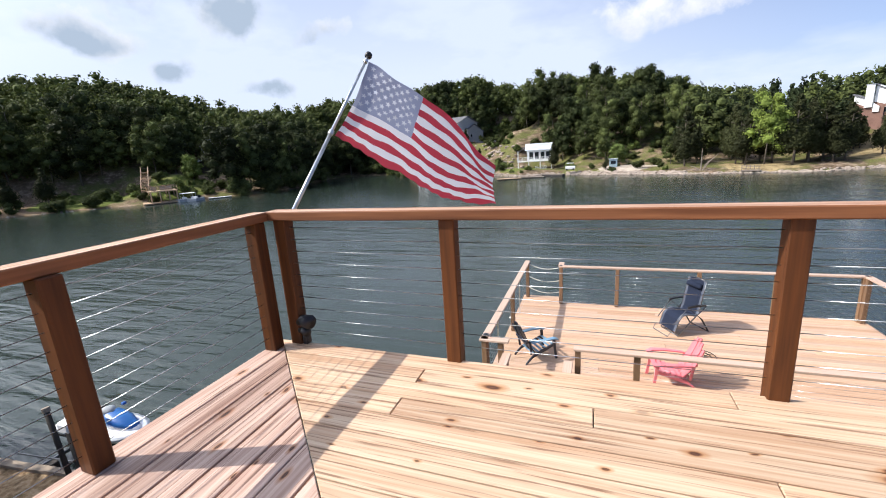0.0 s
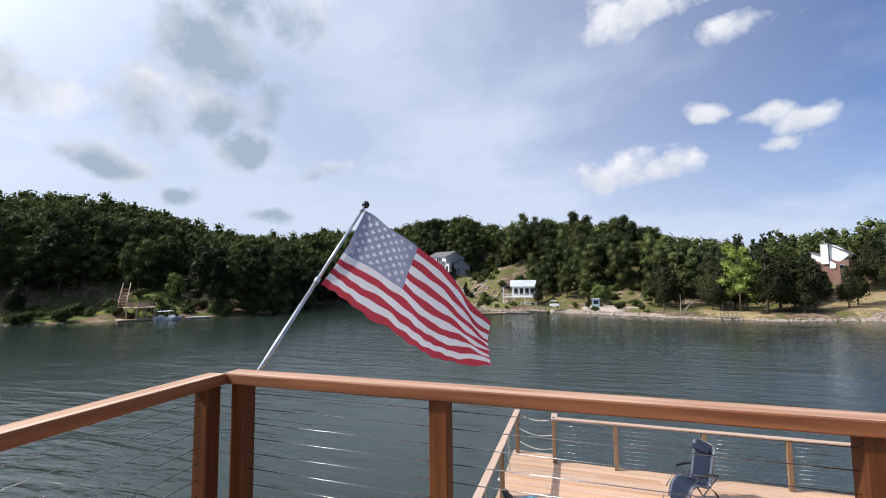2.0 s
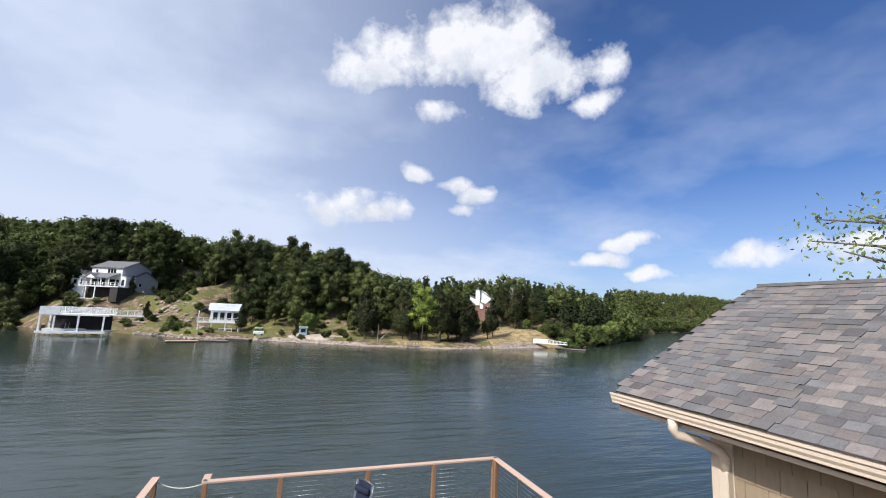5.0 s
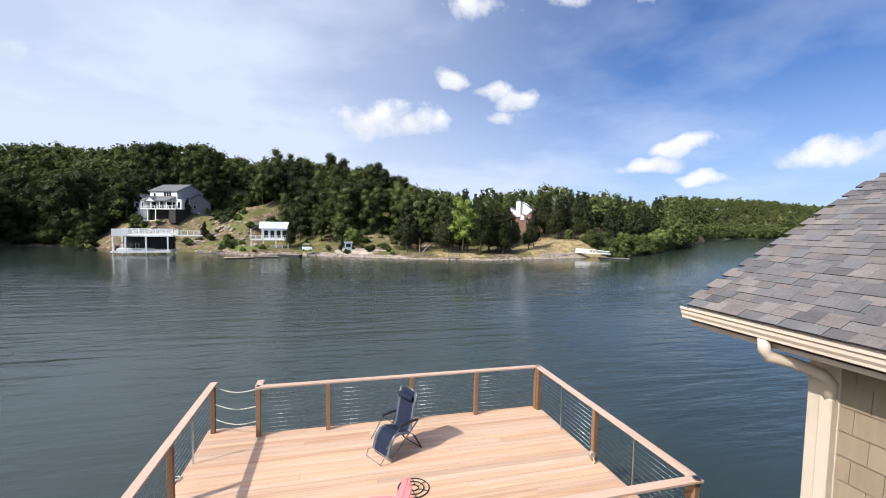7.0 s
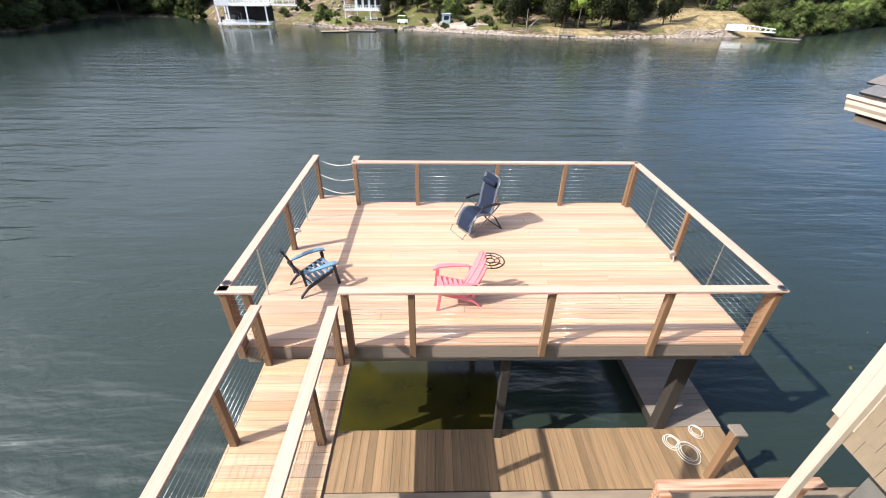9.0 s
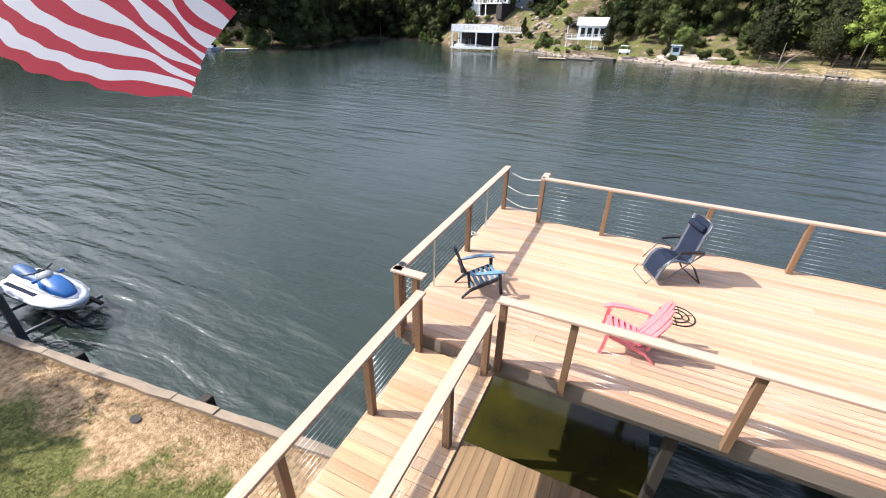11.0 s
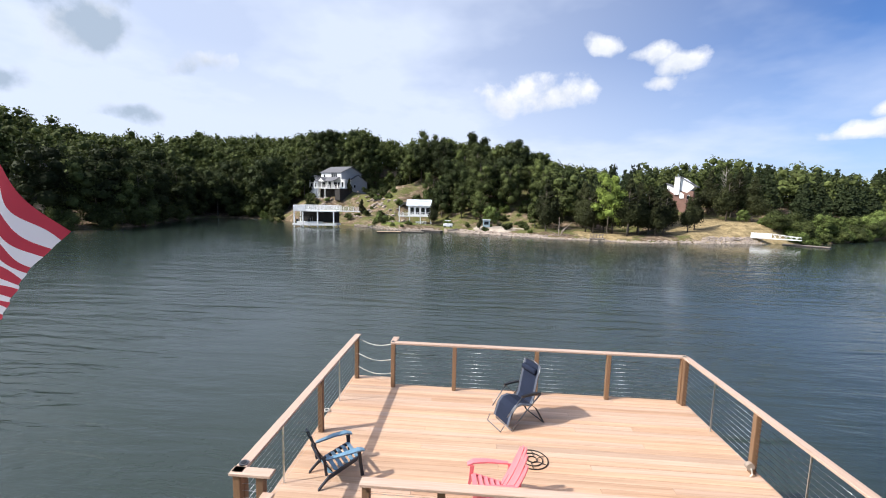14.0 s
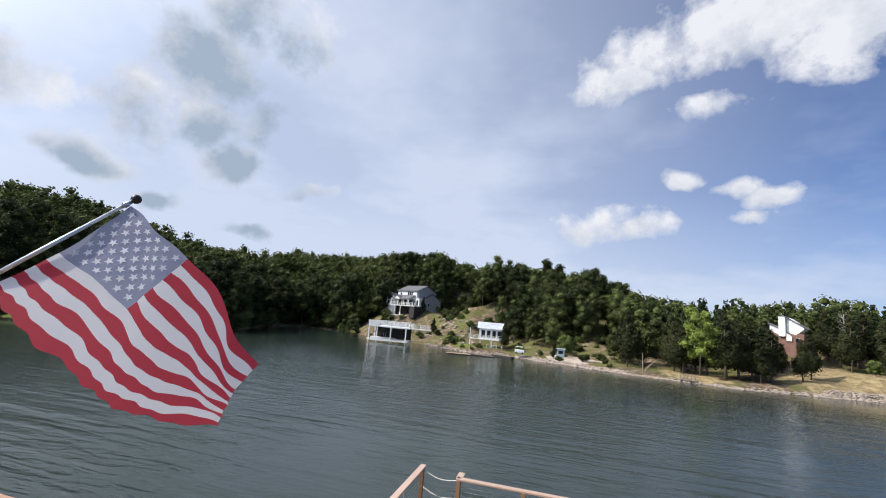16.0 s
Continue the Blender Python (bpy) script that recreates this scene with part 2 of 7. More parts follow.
        mk = n.new("ShaderNodeMix"); mk.data_type = "RGBA"; mk.blend_type = "MULTIPLY"
        l.new(few.outputs[0], mk.inputs[0])
        l.new(last, mk.inputs[6]); l.new(kr.outputs["Color"], mk.inputs[7])
        last = mk.outputs[2]
    if tints:
        tr = n.new("ShaderNodeValToRGB"); tr.color_ramp.interpolation = "CONSTANT"
        while len(tr.color_ramp.elements) < len(tints):
            tr.color_ramp.elements.new(0.5)
        for k, (e, c) in enumerate(zip(tr.color_ramp.elements, tints)):
            e.position, e.color = k / len(tints), (*c, 1)
        jumble = n.new("ShaderNodeMath"); jumble.operation = "FRACT"
        big = n.new("ShaderNodeMath"); big.operation = "MULTIPLY"; big.inputs[1].default_value = 17.3
        l.new((n.new("ShaderNodeNewGeometry").outputs["Random Per Island"] if per_island else info.outputs["Random"]), big.inputs[0])
        l.new(big.outputs[0], jumble.inputs[0]); l.new(jumble.outputs[0], tr.inputs[0])
        mt = n.new("ShaderNodeMix"); mt.data_type = "RGBA"; mt.blend_type = "MULTIPLY"; mt.inputs[0].default_value = 1.0
        l.new(last, mt.inputs[6]); l.new(tr.outputs["Color"], mt.inputs[7])
        last = mt.outputs[2]
    hsv = n.new("ShaderNodeHueSaturation")
    rnd = info.outputs["Random"]
    if per_island:
        g = n.new("ShaderNodeNewGeometry")
        rnd = g.outputs["Random Per Island"]
    vmap = n.new("ShaderNodeMapRange")
    vmap.inputs["To Min"].default_value, vmap.inputs["To Max"].default_value = 1 - tone, 1 + tone
    l.new(rnd, vmap.inputs["Value"]); l.new(vmap.outputs[0], hsv.inputs["Value"])
    l.new(last, hsv.inputs["Color"]); l.new(hsv.outputs[0], b.inputs["Base Color"])
    if bump:
        bn = n.new("ShaderNodeBump")
        bn.inputs["Strength"].default_value, bn.inputs["Distance"].default_value = 0.6, bump
        src = grain
        if bump_scale:
            src = n.new("ShaderNodeTexNoise")
            src.inputs["Scale"].default_value, src.inputs["Detail"].default_value = bump_scale, 4
            l.new(mp.outputs[0], src.inputs["Vector"])
        l.new(src.outputs["Fac"], bn.inputs["Height"]); l.new(bn.outputs[0], b.inputs["Normal"])
    return m


def rgb(r, g, b):
    """Linear colour from screen values."""
    return tuple(((c / 255 + 0.055) / 1.055) ** 2.4 if c > 10 else c / 255 / 12.92 for c in (r, g, b))


PINE = material("deck_pine", (0.575, 0.435, 0.305), 0.6, second=(0.40, 0.235, 0.135), scale=6, stretch=(0.2, 10, 10), bump=0.0018, tone=0.14, knots=True, amount=0.36)
PINE_PINK = material("deck_pine_pinkish", (0.56, 0.40, 0.32), 0.6, second=(0.27, 0.15, 0.105), scale=6, stretch=(0.2, 10, 10), bump=0.0022, tone=0.12, knots=True, amount=0.36)
DOCK = material("dock_boards", (0.575, 0.41, 0.305), 0.65, second=(0.34, 0.21, 0.135), scale=5, stretch=(0.22, 11, 11), bump=0.0012, tone=0.10, amount=0.6, spec=0.3, tints=[(1, 1, 1), (1.04, 0.97, 0.88), (0.96, 0.97, 0.98), (1.06, 1.03, 0.97), (0.98, 0.90, 0.82)])
WALKB = material("walkway_boards", (0.58, 0.42, 0.29), 0.65, second=(0.38, 0.24, 0.14), scale=5, stretch=(0.25, 11, 11), bump=0.0012, tone=0.09, amount=0.5, spec=0.3, tints=[(1, 1, 1), (1.04, 0.97, 0.88), (0.96, 0.97, 0.98), (0.97, 0.90, 0.82)])
OLDB = material("lower_dock_boards", (0.36, 0.225, 0.12), 0.75, second=(0.12, 0.08, 0.04), scale=8, stretch=(0.3, 9, 9), bump=0.002, tone=0.2, amount=0.8)
GREYB = material("weathered_grey_wood", (0.25, 0.195, 0.15), 0.8, second=(0.17, 0.15, 0.13), scale=8, stretch=(0.3, 8, 8), bump=0.002, tone=0.15)
CEDAR = material("stained_post_wood", (0.15, 0.050, 0.013), 0.55, second=(0.028, 0.009, 0.004), scale=5, stretch=(7, 7, 0.35), bump=0.0015, tone=0.12, amount=0.6, spec=0.25)
POSTB = material("dock_post_wood", (0.255, 0.1445, 0.07225), 0.65, second=(0.1445, 0.085, 0.051), scale=10, stretch=(7, 7, 0.45), bump=0.001, tone=0.18, amount=0.8)
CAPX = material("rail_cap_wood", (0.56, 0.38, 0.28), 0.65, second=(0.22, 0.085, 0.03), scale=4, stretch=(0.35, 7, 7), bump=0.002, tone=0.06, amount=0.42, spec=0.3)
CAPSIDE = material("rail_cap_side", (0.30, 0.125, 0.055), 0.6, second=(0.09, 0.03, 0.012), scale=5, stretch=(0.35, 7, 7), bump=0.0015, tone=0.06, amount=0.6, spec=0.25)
CAPD = material("dock_cap_wood", (0.546, 0.4134, 0.3354), 0.6, second=(0.3588, 0.2262, 0.156), scale=9, stretch=(0.3, 9, 9), bump=0.0012, tone=0.06, amount=0.8)
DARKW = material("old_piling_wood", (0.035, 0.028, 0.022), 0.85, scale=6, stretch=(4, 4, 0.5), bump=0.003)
STEEL = material("stainless_cable", (0.45, 0.46, 0.48), 0.28, 1.0, scale=20, tone=0.02)
ALU = material("aluminium_pole", (0.80, 0.81, 0.82), 0.32, 0.9, scale=20, tone=0.02)
BLACK = material("black_plastic", (0.012, 0.012, 0.014), 0.45, scale=20)


# ---- building helpers ----
def link_mesh(name, bm, mat, smooth=False):
    me = bpy.data.meshes.new(name)
    bm.normal_update()
    bm.to_mesh(me)
    bm.free()
    if mat:
        me.materials.append(mat)
    if smooth:
        for p in me.polygons:
            p.use_smooth = True
    return new(name, me)


def part(name, bm, mat, parent, label="", smooth=False):
    ob = link_mesh(name, bm, mat, smooth)
    ob.parent = parent
    if label:
        ob["label"] = label
    return ob


def thing(name, label, category, at=(0, 0, 0), turn=0.0, group="", kind=""):
    ob = new(name)
    ob.matrix_basis = pose(*at, 0, 0, turn)
    ob.empty_display_size = 0.1
    return tagged(ob, label, category, group, kind)


def solid(name, bm, mat, label, category, group="", kind="", at=None, smooth=False):
    ob = link_mesh(name, bm, mat, smooth)
    if at:
        ob.location = at
    return tagged(ob, label, category, group, kind)


def add_box(bm, lo, hi, bevel=0.0, m=None):
    lo, hi = Vector(lo), Vector(hi)
    c, s = (lo + hi) / 2, hi - lo
    r = bmesh.ops.create_cube(bm, size=1.0)
    for v in r["verts"]:
        v.co = Vector((v.co.x * s.x, v.co.y * s.y, v.co.z * s.z)) + c
    if bevel:
        edges = {e for v in r["verts"] for e in v.link_edges}
        out = bmesh.ops.bevel(bm, geom=list(edges), offset=bevel, segments=1, affect="EDGES")
        vs = {v for f in out["faces"] for v in f.verts} | {v for v in r["verts"] if v.is_valid}
    else:
        vs = set(r["verts"])
    if m is not None:
        bmesh.ops.transform(bm, matrix=m, verts=list(vs))
    return vs


def box(lo, hi, bevel=0.0, m=None):
    bm = bmesh.new()
    add_box(bm, lo, hi, bevel, m)
    return bm


def add_tube(bm, points, radius, sides=8, closed=False):
    """A round bar along the points."""
    points = [Vector(p) for p in points]
    rings = []
    count = len(points)
    for i, p in enumerate(points):
        if closed:
            d = points[(i + 1) % count] - points[i - 1]
        else:
            d = points[min(i + 1, count - 1)] - points[max(i - 1, 0)]
        d.normalize()
        ref = Vector((0, 0, 1)) if abs(d.z) < 0.9 else Vector((1, 0, 0))
        u = d.cross(ref).normalized()
        w = d.cross(u)
        rad = radius[i] if isinstance(radius, (list, tuple)) else radius
        rings.append([bm.verts.new(p + (u * math.cos(a) + w * math.sin(a)) * rad) for a in (2 * math.pi * k / sides for k in range(sides))])
    for i in range(count if closed else count - 1):
        a, b = rings[i], rings[(i + 1) % count]
        for k in range(sides):
            bm.faces.new((a[k], a[(k + 1) % sides], b[(k + 1) % sides], b[k]))
    if not closed:
        bm.faces.new(rings[0][::-1])
        bm.faces.new(rings[-1])
    return rings


def tube(points, radius, sides=8, closed=False):
    bm = bmesh.new()
    add_tube(bm, points, radius, sides, closed)
    return bm


def add_prism(bm, outline, lo, hi, axis="z"):
    """An outline of (u, v) pairs pushed from lo to hi along an axis."""
    def place(u, v, w):
        return {"z": (u, v, w), "x": (w, u, v), "y": (u, w, v)}[axis]
    a = [bm.verts.new(place(u, v, lo)) for u, v in outline]
    b = [bm.verts.new(place(u, v, hi)) for u, v in outline]
    count = len(outline)
    faces = [bm.faces.new(a[::-1]), bm.faces.new(b)]
    for i in range(count):
        faces.append(bm.faces.new((a[i], a[(i + 1) % count], b[(i + 1) % count], b[i])))
    bmesh.ops.recalc_face_normals(bm, faces=faces)
    return faces


def prism(outline, lo, hi, axis="z"):
    bm = bmesh.new()
    add_prism(bm, outline, lo, hi, axis)
    return bm


def disc(at, radius, depth, sides=20, bevel=0.0):
    bm = bmesh.new()
    add_prism(bm, [(at[0] + radius * math.cos(2 * math.pi * k / sides), at[1] + radius * math.sin(2 * math.pi * k / sides)) for k in range(sides)], at[2], at[2] + depth)
    return bm


# ---- ground, water ----
WATER_Z = -6.0
EYE = (2.0, -2.0)
SHORE = [(-180, 260), (-120, 200), (-100, 140), (-81, 121), (-72, 115), (-66, 112), (-56, 105), (-46, 105), (-39, 112), (-37.5, 128), (-34, 150), (-30, 150), (-26, 142),
         (-22, 124), (-16, 112), (-12, 104), (-10, 98), (-5, 101), (0, 95), (6, 91), (11, 89), (21, 90), (27, 97), (33, 108), (38, 118), (41, 140),
         (43.5, 180), (44.8, 230), (46, 330), (50, 430), (58, 520), (75, 560), (100, 620), (180, 620)]
CREST = [(-180, 6), (-95, 8), (-80, 9), (-64, 8.9), (-57, 9.3), (-49, 7.4), (-44, 5.9), (-38, 6.2), (-34, 6.9), (-27, 6.9), (-21, 7.8), (-15, 8.5), (-8, 7.3), (0, 7.5),
         (6, 6.8), (11, 4.8), (22, 4.6), (29, 5.3), (38, 3.8), (44, 3.9), (50, 3.6), (57, 2.7), (65, 2.2), (90, 2), (180, 2)]


def shore_at(yaw):
    return float(np.interp(yaw, [a for a, _ in SHORE], [b for _, b in SHORE]))


def crest_at(yaw):
    return float(np.interp(yaw, [a for a, _ in CREST], [b for _, b in CREST]))


def near_shore_y(x):
    return 3.32 + 0.116 * min(x + 0.6, 0.0)


PADS = [(-18.2, 143, 10, 1.0), (-14.6, 142, 7, 3.4), (-18.5, 126, 8, -4.2), (-12.3, 149, 9, -0.2), (-7.2, 110, 8, -5.0), (-11.5, 110, 8, -4.6), (24.9, 123, 8, -1.5), (30.5, 108, 9, -4.0), (32, 122, 8, -2.2),
        (-48.2, 134, 8, -1.0), (-60, 119, 8, -5.0), (-68, 122, 9, -5.0), (-53.5, 114, 5, -4.0), (-53.0, 122, 6, -0.5), (2, 101, 8, -4.7), (10, 98, 6, -4.9), (18, 98, 8, -4.9)]


def ramp01(v):
    v = min(max(v, 0.0), 1.0)
    return v * v * (3 - 2 * v)


def ground_z(x, y):
    """Height of the land: our bank, the hills over the lake, the lake's bed between."""
    ys = near_shore_y(x)
    dx, dy = x - EYE[0], y - EYE[1]
    r = math.hypot(dx, dy)
    if y <= ys - 0.02 and x > -70:
        return -5.36 + 0.10 * min(max(ys - y - 1.5, 0), 14) + 0.03 * noise.noise((x * 0.5, y * 0.5, 0))
    yaw = math.degrees(math.atan2(dx, dy))
    s = r - shore_at(yaw)
    if s < 0:
        return -8.0 if s < -4 else -8.0 + (s + 4) * 0.47
    depth = 62.0 if yaw < 42 else 110.0
    top = 1.3 + (shore_at(yaw) + depth) * math.tan(radians(crest_at(yaw))) - 9.8
    bank = -6.12 + min(s, 5) * 0.26
    if yaw > 44 or yaw < -30:
        bank -= 0.5 * min(s, 5) * 0.1
    rise = ramp01((s - 3) / depth)
    z = bank + (max(top, -4.5) + 5.0) * rise + 0.6 * noise.noise((x * 0.06, y * 0.06, 3)) * ramp01(s / 10)
    for pyaw, pr, radius, pz in PADS:
        a = radians(pyaw)
        off = math.hypot(dx - pr * math.sin(a), dy - pr * math.cos(a)) / radius
        if off < 1.6:
            w = ramp01((1.6 - off) / 0.9) * ramp01(s / 6)
            z = z * (1 - w) + pz * w
    return z


def grid_lines(lo, hi, step, end, grow=1.12):
    mid = list(np.arange(lo, hi + 0.001, step))
    a, s = lo, step
    left = []
    while a > -end:
        s *= grow
        a -= s
        left.append(a)
    b, s = hi, step
    right = []
    while b < end:
        s *= grow
        b += s
        right.append(b)
    return left[::-1] + mid + right


def build_ground():
    xs = grid_lines(-22, 12, 1.0, 4000, 1.09)
    ys = [v for v in grid_lines(-8, 12, 1.0, 4000, 1.09)]
    xs = sorted(xs + list(np.arange(-120, 160, 5.0)))
    ys = [v for v in ys if not 2.2 < v < 4.6] + [3.295, 3.345, 2.5, 4.4] + list(np.arange(60, 190, 4.0))
    ys = sorted(ys)
    verts, faces = [], []
    for j, y in enumerate(ys):
        for i, x in enumerate(xs):
            near = 0.116 * min(max(x, -70) + 0.6, 0.0) * max(0.0, 1 - max(0.0, abs(y) - 6) / 60)
            yy = y + near
            if j in (0, len(ys) - 1):
                yy = y
            verts.append((x, yy, ground_z(x, yy)))
    w = len(xs)
    for j in range(len(ys) - 1):
        for i in range(w - 1):
            faces.append((j * w + i, j * w + i + 1, (j + 1) * w + i + 1, (j + 1) * w + i))
    me = bpy.data.meshes.new("ground")
    me.from_pydata(verts, [], faces)
    me.materials.append(GROUND)
    for p in me.polygons:
        p.use_smooth = True
    ob = new("ground", me)
    return tagged(ob, "grassy and sandy lake banks with patchy lawn and wooded hills", "ground", kind="structure")


def ground_material():
    m = bpy.data.materials.new("ground")
    m.use_nodes = True
    n, l = m.node_tree.nodes, m.node_tree.links
    b = n["Principled BSDF"]
    b.inputs["Roughness"].default_value = 0.95
    b.inputs["Specular IOR Level"].default_value = 0.1
    co = n.new("ShaderNodeTexCoord")

    def noise_node(scale, detail=6, rough=0.6):
        t = n.new("ShaderNodeTexNoise")
        t.inputs["Scale"].default_value, t.inputs["Detail"].default_value, t.inputs["Roughness"].default_value = scale, detail, rough
        l.new(co.outputs["Object"], t.inputs["Vector"])
        return t.outputs["Fac"]

    def ramp(src, stops):
        r = n.new("ShaderNodeValToRGB")
        while len(r.color_ramp.elements) < len(stops):
            r.color_ramp.elements.new(0.5)
        for e, (p, c) in zip(r.color_ramp.elements, stops):
            e.position, e.color = p, (*c, 1)
        l.new(src, r.inputs[0])
        return r.outputs["Color"]

    grass = ramp(noise_node(11, 8, 0.75), [(0.35, (0.045, 0.050, 0.015)), (0.5, (0.105, 0.110, 0.034)), (0.66, (0.21, 0.195, 0.085))])
    dirt = ramp(noise_node(9), [(0.28, (0.12, 0.08, 0.045)), (0.45, (0.30, 0.195, 0.105)), (0.7, (0.50, 0.365, 0.23))])
    sep = n.new("ShaderNodeSeparateXYZ")
    l.new(co.outputs["Object"], sep.inputs[0])
    # bare earth along the retaining wall, thinning away from it
    q = n.new("ShaderNodeMapRange")
    q.inputs["From Min"].default_value, q.inputs["From Max"].default_value = 3.2, -0.6
    sk = n.new("ShaderNodeMath"); sk.operation = "MULTIPLY_ADD"; sk.inputs[1].default_value = -0.116
    l.new(sep.outputs[0], sk.inputs[0]); l.new(sep.outputs[1], sk.inputs[2])
    l.new(sk.outputs[0], q.inputs["Value"])
    patch = n.new("ShaderNodeMath"); patch.operation = "MULTIPLY_ADD"; patch.inputs[1].default_value = 0.80
    l.new(q.outputs[0], patch.inputs[0]); l.new(noise_node(0.9, 8, 0.68), patch.inputs[2])
    far = n.new("ShaderNodeMapRange")
    far.inputs["From Min"].default_value, far.inputs["From Max"].default_value = 30.0, 60.0
    far.inputs["To Min"].default_value, far.inputs["To Max"].default_value = 0.0, 1.0
    l.new(sep.outputs[1], far.inputs["Value"])
    farpatch = noise_node(0.16, 8, 0.72)
    which = n.new("ShaderNodeMix"); which.data_type = "FLOAT"
    l.new(far.outputs[0], which.inputs[0]); l.new(patch.outputs[0], which.inputs[2])
    fm = n.new("ShaderNodeMath"); fm.operation = "ADD"; fm.inputs[1].default_value = 0.20
    l.new(farpatch, fm.inputs[0]); l.new(fm.outputs[0], which.inputs[3])
    mask = ramp(which.outputs[0], [(0.66, (0, 0, 0)), (0.76, (1, 1, 1))])
    inv = n.new("ShaderNodeMix"); inv.data_type = "RGBA"
    # far soil: leaf litter, with the shade beneath the trees mixed into the colour
    shaded_litter = ramp(noise_node(0.7, 8, 0.7), [(0.3, (0.045, 0.035, 0.022)), (0.5, (0.14, 0.10, 0.065)), (0.68, (0.36, 0.27, 0.20))])
    soil = n.new("ShaderNodeMix"); soil.data_type = "RGBA"
    l.new(far.outputs[0], soil.inputs[0]); l.new(dirt, soil.inputs[6]); l.new(shaded_litter, soil.inputs[7])
    l.new(mask, inv.inputs[0]); l.new(soil.outputs[2], inv.inputs[6]); l.new(grass, inv.inputs[7])
    dry = ramp(noise_node(0.8, 8, 0.7), [(0.35, (0.13, 0.10, 0.05)), (0.6, (0.34, 0.26, 0.14))])
    sand = ramp(noise_node(0.5, 6), [(0.35, (0.28, 0.23, 0.18)), (0.65, (0.46, 0.40, 0.33))])
    lawn = ramp(noise_node(0.5, 8, 0.7), [(0.35, (0.045, 0.065, 0.014)), (0.5, (0.11, 0.135, 0.03)), (0.66, (0.20, 0.19, 0.075))])
    last = inv.outputs[2]
    edge_noise = noise_node(0.22, 6)
    for yaw, r, radius, cover in ((31.5, 113, 15, dry), (27.5, 106, 7, dry), (3.2, 98.5, 6.5, sand), (6.5, 99, 4, sand), (-9.5, 108, 6, lawn), (-13, 109, 4, lawn), (-61, 118, 9, lawn), (-70, 119, 7, lawn), (-78, 120, 6, lawn), (-52, 112, 7, lawn), (17, 96, 7, dry)):
        a = radians(yaw)
        away = n.new("ShaderNodeVectorMath"); away.operation = "DISTANCE"
        away.inputs[1].default_value = (EYE[0] + r * math.sin(a), EYE[1] + r * math.cos(a), 0)
        l.new(co.outputs["Object"], away.inputs[0])
        soft = n.new("ShaderNodeMapRange")
        soft.inputs["From Min"].default_value, soft.inputs["From Max"].default_value = radius + 3, radius - 3
        l.new(away.outputs["Value"], soft.inputs["Value"])
        rag = n.new("ShaderNodeMath"); rag.operation = "MULTIPLY_ADD"; rag.inputs[1].default_value = 1.2
        l.new(edge_noise, rag.inputs[0]); l.new(soft.outputs[0], rag.inputs[2])
        gate = ramp(rag.outputs[0], [(0.95, (0, 0, 0)), (1.0, (1, 1, 1))])
        lay = n.new("ShaderNodeMix"); lay.data_type = "RGBA"
        l.new(gate, lay.inputs[0]); l.new(last, lay.inputs[6]); l.new(cover, lay.inputs[7])
        last = lay.outputs[2]
    l.new(last, b.inputs["Base Color"])
    bn = n.new("ShaderNodeBump"); bn.inputs["Strength"].default_value, bn.inputs["Distance"].default_value = 0.8, 0.05
    l.new(noise_node(22), bn.inputs["Height"]); l.new(bn.outputs[0], b.inputs["Normal"])
    return m


